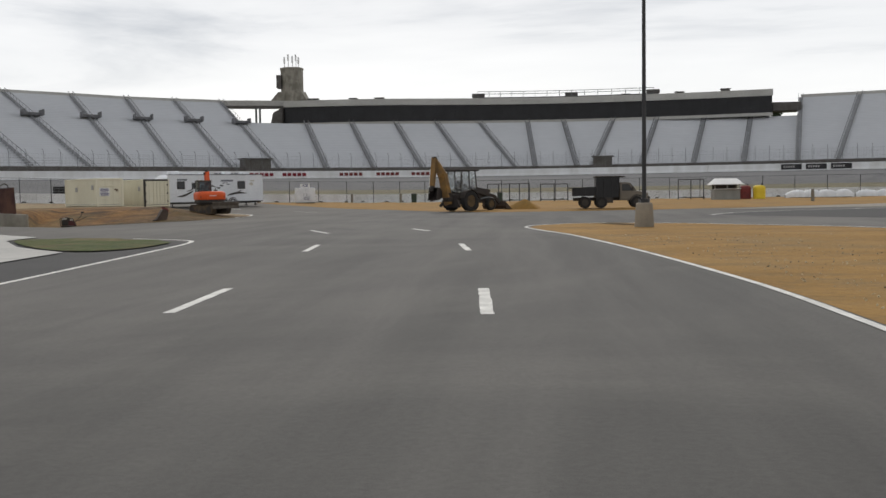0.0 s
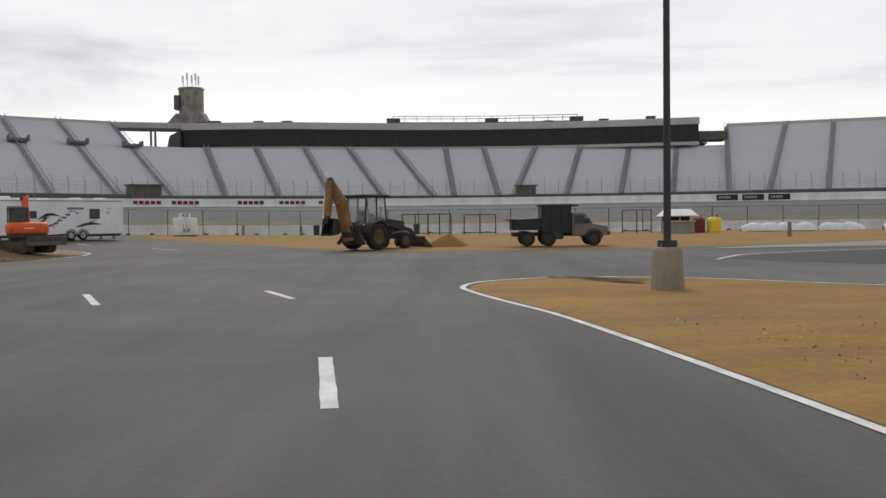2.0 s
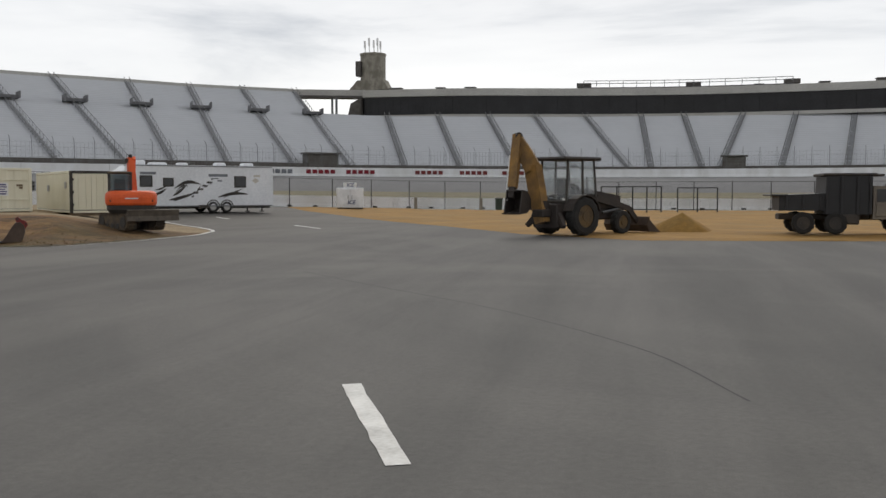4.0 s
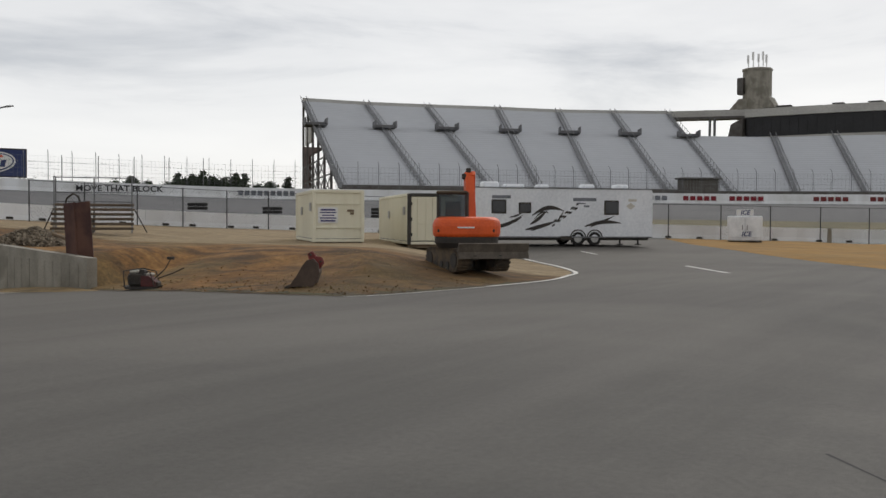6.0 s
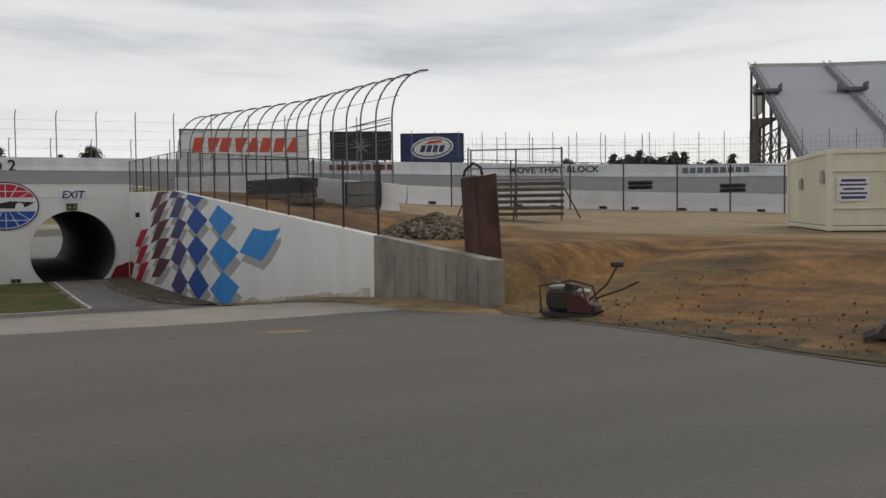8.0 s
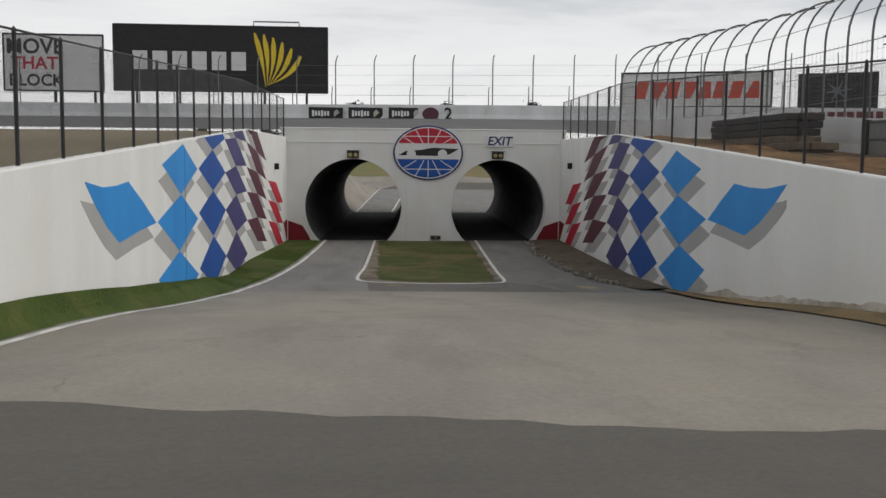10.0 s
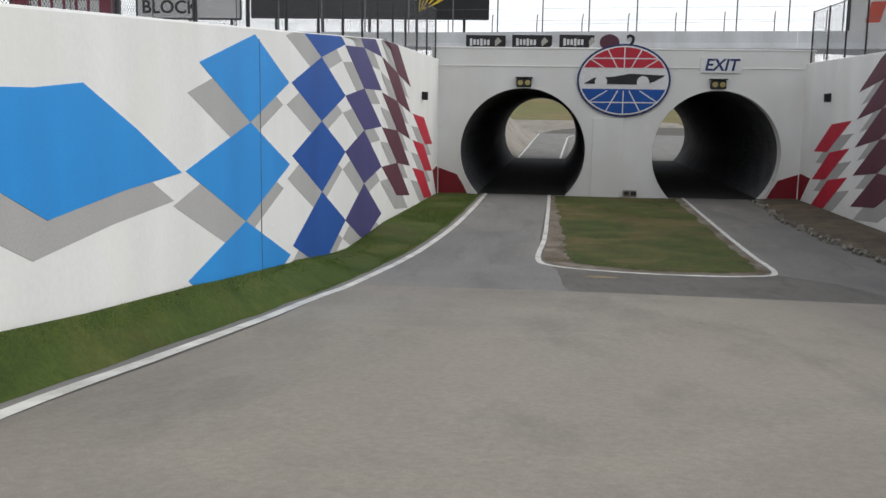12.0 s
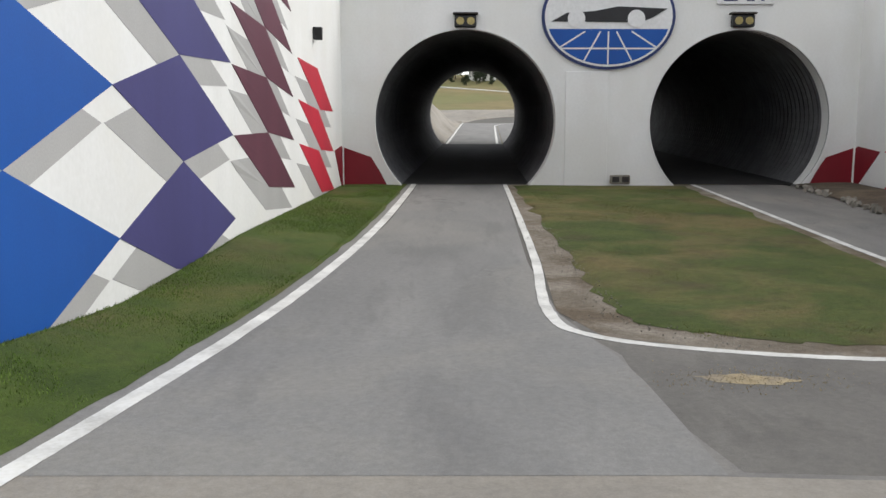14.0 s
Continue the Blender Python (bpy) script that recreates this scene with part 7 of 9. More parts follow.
def container(name, near, far, width, z0, H, label, doors):
    """A steel container: near corner, far corner of its long side; the end wall turns to the right of it."""
    n, f = Vector((*near, 0)), Vector((*far, 0))
    d = f - n
    L = d.length
    ang = math.degrees(math.atan2(d.y, d.x))
    t = thing(name, label, "container", pose(n.x, n.y, z0, 0, 0, ang), "storage containers")
    W = width
    # local: +x along the long side, -y across the end
    def corrugated(a, b, z_lo, z_hi, out, pitch, depth):
        g = Geo()
        a, b = Vector(a), Vector(b)
        ln = (b - a).length
        k = max(2, int(ln / pitch))
        u = (b - a) / k
        o = Vector(out).normalized() * depth
        pts = []
        for i in range(k):
            p = a + u * i
            pts += [p, p + u * 0.35, p + u * 0.5 + o, p + u * 0.85 + o]
        pts.append(b)
        g.loft([[(p.x, p.y, z_lo), (p.x, p.y, z_hi)] for p in pts])
        return g
    g = Geo()
    g.box((L / 2, -W / 2, 0.10), (L - 0.04, W - 0.04, 0.12), 0.01)
    part("floor", g, M_contdark, t)
    g = Geo()
    g.box((L / 2, -W / 2, H - 0.03), (L - 0.06, W - 0.06, 0.05), 0.01)
    part("roof", g, M_cont, t)
    for x, y in ((0, 0), (L, 0), (0, -W), (L, -W)):
        g = Geo()
        g.box((x + (0.07 if x == 0 else -0.07), y + (-0.07 if y == 0 else 0.07), H / 2), (0.15, 0.15, H), 0.02)
        part("corner_post", g, M_contdark if doors and x == 0 and y == 0 else M_cont, t)
    for y in (-0.06, -W + 0.06):
        for z in (0.08, H - 0.05):
            g = Geo()
            g.box((L / 2, y, z), (L - 0.25, 0.1, 0.13), 0.015)
            part("side_rail", g, M_cont, t)
    for x in (0.06, L - 0.06):
        for z in (0.08, H - 0.05):
            g = Geo()
            g.box((x, -W / 2, z), (0.1, W - 0.25, 0.13), 0.015)
            part("end_rail", g, M_contdark if doors and x < 1 and z > 1 else M_cont, t)
    part("side_wall", corrugated((0.14, -0.04, 0), (L - 0.14, -0.04, 0), 0.12, H - 0.08, (0, -1, 0), 0.28, 0.035), M_cont, t)
    part("side_wall", corrugated((0.14, -W + 0.04, 0), (L - 0.14, -W + 0.04, 0), 0.12, H - 0.08, (0, 1, 0), 0.28, 0.035), M_cont, t)
    part("end_wall", corrugated((L - 0.05, -0.14, 0), (L - 0.05, -W + 0.14, 0), 0.12, H - 0.08, (-1, 0, 0), 0.28, 0.035), M_cont, t)
    if doors:
        for s in (0, 1):
            y0 = -0.16 - s * (W - 0.32) / 2
            y1 = y0 - (W - 0.32) / 2 + 0.015
            g = Geo()
            g.box((0.05, (y0 + y1) / 2, H / 2 + 0.02), (0.05, abs(y1 - y0), H - 0.32), 0.012)
            dr = part("door", g, M_cont, t)
            for k in (0.3, 0.72):
                g = Geo()
                yy = y0 + (y1 - y0) * k
                g.cyl((-0.01, yy, 0.2), (-0.01, yy, H - 0.18), 0.022, 6)
                for z in (0.4, H / 2, H - 0.4):
                    g.box((-0.005, yy, z), (0.05, 0.09, 0.07), 0.01)
                g.box((-0.03, yy - 0.12, H * 0.42), (0.03, 0.3, 0.05), 0.008)
                part("lock_bar", g, M_cont, dr)
            for z in (0.45, H * 0.5, H - 0.45):
                g = Geo()
                yy = y0 if s == 0 else y1
                g.box((0.02, yy, z), (0.06, 0.08, 0.14), 0.01)
                part("hinge", g, M_contdark, dr)
    else:
        part("end_wall", corrugated((0.05, -0.14, 0), (0.05, -W + 0.14, 0), 0.12, H - 0.08, (1, 0, 0), 0.5, 0.02), M_cont, t)
        g = Geo()
        g.box((0.02, -0.66, 1.14), (0.02, 0.84, 0.66), 0.0)
        nb = part("notice_board", g, M_signwhite, t)
        for k, (w, h) in enumerate(((0.62, 0.07), (0.70, 0.05), (0.52, 0.05), (0.70, 0.05), (0.62, 0.07))):
            g = Geo()
            g.box((0.006, -0.66, 1.37 - 0.115 * k), (0.01, w, h), 0.0)
            part("text_bar", g, M_indigo, nb)
        for z in (0.62, 1.62):
            g = Geo()
            g.box((0.02, -W / 2, z), (0.045, W - 0.32, 0.035), 0.008)
            part("end_rib", g, M_cont, t)
        for y, z, w, h in ((-1.62, 1.34, 0.30, 0.10), (-1.68, 1.22, 0.16, 0.10)):
            g = Geo()
            g.box((0.022, y, z), (0.02, w, h), 0.004)
            part("latch", g, M_wood, t, "small ochre mark")
    for x, z in ((L * 0.62, 1.35), (L * 0.12, 1.5)):
        g = Geo()
        g.box((x, 0.0, z), (0.34, 0.05, 0.36), 0.01)
        for k in range(3):
            g.box((x, 0.03, z - 0.1 + 0.1 * k), (0.28, 0.02, 0.04), 0.006)
        part("side_vent", g, M_greysh, t)
    for x in (0.3, L - 0.3):
        g = Geo()
        g.box((x, -W / 2, -0.04), (0.2, W - 0.1, 0.2), 0.01)
        part("skid_timber", g, M_wood, t)
    return t


container("storage_container", (-28.35, 76.35), (-33.1, 80.5), 2.2, 0.63, 2.20, "cream box container with a printed notice panel", False)
container("storage_container", (-26.02, 79.95), (-32.15, 85.85), 2.2, 0.50, 2.25, "long cream shipping container with dark door frame", True)


def dump_truck():
    t = thing("dump_truck", "tan cab pickup dump truck with a high black bed", "dump truck", pose(9.35, 72.6, gz(9.4, 72.6) + 0.08))
    for x in (0.0, 1.12, 3.55):
        for y, s in ((-0.92, -1), (0.92, 1)):
            wheel(t, x, y, 0.40, 0.40, 0.30, M_machblack, s)
    g = Geo()
    g.box((1.7, 0, 0.62), (5.0, 0.8, 0.22), 0.03)
    part("frame_rail", g, M_machblack, t)
    g = Geo()
    g.prism([(-0.85, -0.98, 0.85), (1.0, -0.98, 0.85), (1.0, -0.98, 1.5), (-0.85, -0.98, 1.42)], (0, 1.96, 0))
    for x in (-0.6, 0.0, 0.6):
        g.box((x, -1.0, 1.16), (0.08, 0.06, 0.6), 0.01)
    part("tail_bed", g, M_black, t)
    g = Geo()
    g.box((-0.9, 0, 1.42), (0.55, 2.3, 0.06), 0.01)
    part("tailgate", g, M_black, t)
    g = Geo()
    g.box((1.62, -0.86, 0.56), (0.62, 0.34, 0.42), 0.05)
    part("fuel_tank", g, M_machblack, t)
    g = Geo()
    g.prism([(0.72, -1.02, 0.72), (2.30, -1.02, 0.72), (2.36, -1.02, 2.14), (0.76, -1.02, 2.10)], (0, 2.04, 0))
    for x in (0.8, 1.3, 1.85, 2.28):
        g.box((x, -1.05, 1.41), (0.09, 0.07, 1.38), 0.01)
    part("box_bed", g, M_black, t)
    g = Geo()
    g.box((1.58, 0, 2.17), (1.85, 2.12, 0.10), 0.03)
    g.box((2.5, 0, 2.15), (0.5, 2.0, 0.08), 0.02)
    part("tarp_frame", g, M_machblack, t)
    g = Geo()
    prof = [(2.4, 0.55), (4.25, 0.55), (4.32, 0.75), (4.30, 1.02), (3.50, 1.16), (3.05, 1.74), (2.4, 1.76)]
    rows = [[(x, y, z) for x, z in prof] for y in (-0.9, 0.9)]
    g.loft(rows, closed=True)
    g.poly(rows[0])
    g.poly(rows[1][::-1])
    part("cab", g, M_cabtan, t)
    g = Geo()
    g.prism([(2.52, -0.915, 1.18), (3.32, -0.915, 1.18), (2.98, -0.915, 1.64), (2.52, -0.915, 1.64)], (0, 0.02, 0))
    part("side_window", g, M_window, t)
    g = Geo()
    g.prism([(3.49, -0.8, 1.19), (3.49, 0.8, 1.19), (3.08, 0.76, 1.70), (3.08, -0.76, 1.70)], (0.02, 0, 0.02))
    part("windscreen", g, M_window, t)
    g = Geo()
    g.box((4.36, 0, 0.66), (0.16, 1.86, 0.22), 0.03)
    part("bumper", g, M_machblack, t)
    g = Geo()
    g.box((4.31, 0, 0.90), (0.04, 1.1, 0.2), 0.01)
    part("grille", g, M_machblack, t)
    for y in (-0.72, 0.72):
        g = Geo()
        g.box((4.30, y, 0.90), (0.06, 0.24, 0.18), 0.02)
        part("headlight", g, M_signwhite, t)
    g = Geo()
    g.box((3.25, -1.05, 1.36), (0.14, 0.2, 0.24), 0.03)
    part("mirror", g, M_machblack, t)
    g = Geo()
    g.box((2.95, -0.92, 0.90), (0.9, 0.03, 0.5), 0.02)
    g.box((2.62, -0.94, 1.10), (0.14, 0.02, 0.04), 0.0)
    part("cab_door", g, M_cabtan, t)
    for y in (-0.92, 0.92):
        g = Geo()
        seg = []
        for k in range(9):
            q = math.radians(180 * k / 8)
            seg.append([(3.55 + 0.50 * math.cos(q), y - 0.03, 0.42 + 0.50 * math.sin(q)), (3.55 + 0.43 * math.cos(q), y - 0.03, 0.42 + 0.43 * math.sin(q)), (3.55 + 0.43 * math.cos(q), y + 0.03, 0.42 + 0.43 * math.sin(q)), (3.55 + 0.50 * math.cos(q), y + 0.03, 0.42 + 0.50 * math.sin(q))])
        g.loft(seg, closed=True)
        part("wheel_arch", g, M_machblack, t)


dump_truck()


def light_pole():
    t = thing("light_pole", "tall dark steel light pole on a round concrete base", "light pole", pose(10.1, 41.9, 0.0))
    g = Geo()
    n = 24
    rows = []
    for r, z in ((0.385, -0.15), (0.375, 0.02), (0.315, 0.86), (0.295, 0.91), (0.265, 0.93), (0.001, 0.93)):
        rows.append([(r * math.cos(2 * math.pi * k / n), r * math.sin(2 * math.pi * k / n), z) for k in range(n)])
    g.loft(rows, closed=True)
    part("concrete_base", g, M_basecon, t, "stained tan concrete base")
    g = Geo()
    g.cyl((0, 0, 0.93), (0, 0, 1.08), 0.215, 16)
    part("base_cover", g, M_blackpost, t)
    for k in range(4):
        a = math.radians(45 + 90 * k)
        g = Geo()
        g.cyl((0.24 * math.cos(a), 0.24 * math.sin(a), 0.92), (0.24 * math.cos(a), 0.24 * math.sin(a), 1.03), 0.02, 6)
        part("anchor_bolt", g, M_steel, t)
    g = Geo()
    g.cyl((0, 0, 1.0), (0, 0, 12.0), 0.085, 14, 0.06)
    part("shaft", g, M_blackpost, t)
    for s in (-1, 1):
        g = Geo()
        g.cyl((0, 0, 11.9), (s * 0.7, 0, 12.0), 0.03, 8)
        g.box((s * 0.95, 0, 12.0), (0.6, 0.35, 0.14), 0.03)
        part("lamp_head", g, M_blackpost, t)


light_pole()


# ---- loose things on the dirt lot ----
def rusty_plate():
    PZ = gz(-29.7, 66.4) - 0.15
    PT = 2.15 - PZ
    t = thing("steel_plate", "tall rusty steel trench plate with a lifting bail", "steel plate", pose(-29.75, 66.16, gz(-29.7, 66.4) - 0.15, 3, -2, 18))
    # two folded leaves: one turned from the light, one catching it
    for x0, y0, x1, y1, nm in ((-0.56, 0.10, 0.04, -0.10, "leaf"), (0.04, -0.10, 0.56, 0.02, "leaf")):
        g = Geo()
        d = Vector((x1 - x0, y1 - y0, 0)).normalized()
        nv = Vector((-d.y, d.x, 0)) * 0.05
        g.prism([(x0, y0, 0), (x1, y1, 0), (x1, y1, PT - (0.0 if x0 > 0 else 0.03)), (x0 + 0.02, y0, PT - 0.05)], tuple(nv))
        part(nm, g, M_rust, t)
    g = Geo()
    g.cyl((0.04, -0.11, 0), (0.04, -0.11, PT - 0.02), 0.035, 8)
    part("fold_seam", g, M_rust, t)
    g = Geo()
    g.tube([(-0.36, 0, PT - 0.02), (-0.30, 0, PT + 0.12), (-0.04, 0, PT + 0.27), (0.16, 0, PT + 0.16), (0.20, 0, PT - 0.02)], 0.035, 7)
    part("lifting_bail", g, M_machblack, t)


rusty_plate()


def rubble_pile():
    cx, cy = -35.5, 68.25
    z0 = gz(cx, cy)
    t = thing("rubble_pile", "heap of broken brown rubble and soil", "rubble pile")
    g = Geo()
    n, m = 26, 9
    rows = []
    for i in range(m):
        u = i / (m - 1)
        row = []
        for k in range(n):
            a = 2 * math.pi * k / n
            rr = (1 - u) * (1.75 + 0.22 * math.sin(2 * a + 0.6) + 0.3 * noise.noise(Vector((math.cos(a) * 1.5, math.sin(a) * 1.5, u * 2))))
            x, y = cx + rr * math.cos(a) * 1.15, cy + rr * math.sin(a) * 0.9
            row.append((x, y, gz(x, y) - 0.1 + 0.74 * u ** 0.8 + 0.10 * noise.noise(Vector((x * 2, y * 2, 1)))))
        rows.append(row)
    g.loft(rows, closed=True)
    g.poly(rows[-1])
    part("soil_core", g, M_soil, t)
    rnd = random.Random(4)
    g = Geo()
    chunks = 0
    for k in range(1300):
        a, u = rnd.uniform(0, 2 * math.pi), rnd.random() ** 0.7
        rr = u * 1.8
        x, y = cx + rr * math.cos(a) * 1.15, cy + rr * math.sin(a) * 0.9
        z = gz(x, y) - 0.08 + 0.74 * max(1 - u, 0) ** 0.8
        s = rnd.uniform(0.025, 0.11)
        mt = Matrix.Translation((x, y, z)) @ Euler((rnd.uniform(-0.8, 0.8), rnd.uniform(-0.8, 0.8), rnd.uniform(0, 6))).to_matrix().to_4x4()
        vs = [(i * s * rnd.uniform(0.7, 1.4), j * s * rnd.uniform(0.4, 1.0) * 0.8, l * s * rnd.uniform(0.2, 0.5)) for i in (-1, 1) for j in (-1, 1) for l in (-1, 1)]
        g.add(vs, [(0, 1, 3, 2), (4, 6, 7, 5), (0, 4, 5, 1), (2, 3, 7, 6), (0, 2, 6, 4), (1, 5, 7, 3)], mt)
    ob = part("rubble_chunk", g, M_rubble, t)
    ob["kind"] = "stuff"
    g = Geo()
    g.box((0, 0, 0), (0.16, 1.5, 0.10), 0.02, Matrix.Translation((-31.6, 67.2, gz(-31.6, 67.2) + 0.38)) @ Euler((radians(-22), 0, radians(-50))).to_matrix().to_4x4())
    part("broken_plank", g, M_wood, t)


rubble_pile()


def tiller():
    t = thing("plate_tamper", "dirty dark red plate tamper with bent handles", "tamper", pose(-24.8, 64.85, gz(-24.8, 64.85) + 0.03, 0, 0, 30) @ Matrix.Scale(0.86, 4))
    g = Geo()
    g.prism([(-0.5, -0.3, 0.0), (0.5, -0.3, 0.0), (0.62, -0.3, 0.12), (0.5, -0.3, 0.08), (-0.5, -0.3, 0.08), (-0.62, -0.3, 0.12)], (0, 0.6, 0))
    part("base_plate", g, M_machblack, t)
    g = Geo()
    g.box((-0.16, 0, 0.32), (0.62, 0.46, 0.44), 0.07)
    g.cyl((-0.48, 0, 0.34), (-0.40, 0, 0.34), 0.19, 16)
    for k in range(5):
        g.box((-0.16, -0.24, 0.20 + 0.07 * k), (0.46, 0.05, 0.025), 0.0)
    part("engine_block", g, M_machblack, t)
    g = Geo()
    g.box((-0.26, 0.0, 0.60), (0.34, 0.34, 0.12), 0.05)
    g.cyl((-0.26, 0.0, 0.66), (-0.26, 0.0, 0.69), 0.05, 10)
    part("fuel_tank", g, M_concpale, t, "pale dirty fuel tank")
    g = Geo()
    g.cyl((0.02, -0.2, 0.58), (0.02, 0.12, 0.58), 0.10, 12)
    part("air_filter", g, M_machblack, t)
    g = Geo()
    g.box((0.24, 0.06, 0.50), (0.26, 0.26, 0.10), 0.04)
    part("muffler_guard", g, M_concpale, t)
    g = Geo()
    g.prism([(0.02, -0.27, 0.10), (0.50, -0.27, 0.10), (0.52, -0.27, 0.26), (0.30, -0.27, 0.46), (0.02, -0.27, 0.46)], (0, 0.42, 0))
    part("belt_guard", g, M_tamperred, t)
    g = Geo()
    g.box((0.46, 0.05, 0.16), (0.22, 0.40, 0.20), 0.04)
    part("exciter_housing", g, M_machblack, t)
    g = Geo()
    g.tube([(-0.55, -0.28, 0.1), (-0.58, -0.28, 0.62), (-0.1, -0.28, 0.70), (0.35, -0.28, 0.6), (0.5, -0.28, 0.12)], 0.022, 6)
    g.tube([(-0.55, 0.28, 0.1), (-0.58, 0.28, 0.62), (-0.1, 0.28, 0.70), (0.35, 0.28, 0.6), (0.5, 0.28, 0.12)], 0.022, 6)
    part("roll_cage", g, M_machblack, t)
    g = Geo()
    g.tube([(0.45, -0.16, 0.35), (0.85, -0.2, 0.70), (1.05, -0.2, 1.05)], 0.022, 6)
    g.tube([(0.45, 0.16, 0.35), (1.0, 0.2, 0.55), (1.35, 0.25, 0.72)], 0.022, 6)
    part("handle", g, M_steelbucket, t)
    g = Geo()
    g.box((1.05, -0.2, 1.08), (0.26, 0.08, 0.10), 0.02)
    part("handle_grip", g, M_machblack, t)


tiller()


def loose_bucket():
    t = thing("spare_bucket", "rusty excavator bucket standing on its edge in the dirt", "bucket", pose(-18.42, 64.98, gz(-18.42, 64.98) + 0.02, 0, 0, 35) @ Matrix.Scale(0.86, 4))
    # side outline, standing on the cutting edge with the curved back uphill
    prof = [(-0.52, 0.0), (-0.30, 0.30), (-0.12, 0.62), (0.02, 0.80), (0.22, 0.84), (0.36, 0.70), (0.40, 0.42), (0.30, 0.12), (0.20, 0.0)]
    n = len(prof)
    g = Geo()
    rows = [[(x, y, z) for x, z in prof] for y in (-0.36, 0.36)]
    g.loft(rows)
    g.loft([[(x * 0.93, y, z * 0.93 + 0.02) for x, z in prof] for y in (-0.33, 0.33)])
    part("curved_back", g, M_steelbucket, t)
    for y in (-0.36, 0.33):
        g = Geo()
        g.prism([(x, y, z) for x, z in prof], (0, 0.03, 0))
        part("side_plate", g, M_steelbucket, t)
    for y in (-0.30, -0.1, 0.1, 0.30):
        g = Geo()
        g.prism([(-0.50, y - 0.04, 0.06), (-0.66, y - 0.03, -0.02), (-0.66, y + 0.03, -0.02), (-0.50, y + 0.04, 0.06)], (0.05, 0, -0.05))
        part("tooth", g, M_machblack, t)
    for y in (-0.17, 0.11):
        g = Geo()
        g.prism([(0.08, y, 0.78), (0.02, y, 0.98), (0.14, y, 1.06), (0.26, y, 0.92), (0.44, y, 0.86), (0.50, y, 0.70), (0.38, y, 0.52)], (0, 0.06, 0))
        part("hanger_ear", g, M_redmetal, t, "dark red hanger ear")
    for x, z in ((0.12, 0.96), (0.42, 0.76)):
        g = Geo()
        g.cyl((x, -0.26, z), (x, 0.26, z), 0.035, 8)
        part("pin", g, M_machblack, t)


loose_bucket()


def bleachers():
    a, b = Vector((-42.65, 73.98, 0)), Vector((-40.47, 76.71, 0))
    d = b - a
    ang = math.degrees(math.atan2(d.y, d.x))
    L = d.length
    z0 = gz(-41.5, 75.3)
    t = thing("portable_bleacher", "small portable bleacher with railings and timber planks", "bleacher", pose(a.x, a.y, z0, 0, 0, ang))
    top = 3.6 - z0
    for i, x in enumerate((0.0, L * 0.5, L)):
        g = Geo()
        g.tube([(x, -1.6, 0), (x, 0.0, 1.35), (x, 0.0, 0.0)], 0.035, 6)
        g.cyl((x, 0, 0), (x, 0, top), 0.035, 6)
        part("frame", g, M_steel, t)
    for z in (1.5, 1.95, top - 0.02):
        g = Geo()
        g.cyl((0, 0, z), (L, 0, z), 0.028, 6)
        part("guard_rail", g, M_steel, t)
    for s in (0, L):
        g = Geo()
        g.tube([(s, 0, top), (s, -0.9, top), (s, -0.9, 0.75)], 0.028, 6)
        g.cyl((s, 0, 1.9), (s, -0.9, 1.9), 0.025, 6)
        part("side_rail", g, M_steel, t)
    for k in range(5):
        for j, (dy, dz, w) in enumerate(((0.0, 0.0, 0.26), (-0.30, -0.22, 0.24))):
            g = Geo()
            g.box((L / 2, -0.15 - 0.34 * k + dy, 1.34 - 0.23 * k + dz), (L + 0.2, w + 0.06, 0.12), 0.012)
            part("plank", g, M_planks, t)
    part("brace", Geo().cyl((L + 0.1, 0.05, 1.15), (L + 0.7, 0.1, 0.0), 0.03, 6), M_machbrown, t)
    part("brace", Geo().cyl((-0.1, 0.05, 1.15), (-0.6, 0.1, 0.0), 0.03, 6), M_machbrown, t)


bleachers()


def mat_stack(x, y, ang, L, n, label):
    t = thing("timber_stack", label, "timber stack", pose(x, y, gz(x, y) + 0.05, 0, 0, ang), "timber stacks")
    rnd = random.Random(int(abs(x * 10)))
    for k in range(n):
        for j in range(3):
            g = Geo()
            g.box((rnd.uniform(-0.1, 0.1), -0.45 + j * 0.45, 0.12 + k * 0.24), (L + rnd.uniform(-0.3, 0.3), 0.42, 0.22), 0.02)
            part("beam", g, M_machblack if k > 0 else M_wood, t)
    for x2 in (-L * 0.32, L * 0.32):
        g = Geo()
        g.box((x2, 0, -0.02), (0.2, 1.4, 0.1), 0.01)
        part("bearer", g, M_wood, t)


mat_stack(-55.9, 71.2, 2, 6.0, 4, "dark stacked timber beams by the ramp fence")
mat_stack(-52.0, 70.6, -3, 3.4, 1, "low grey stack of timber beams")


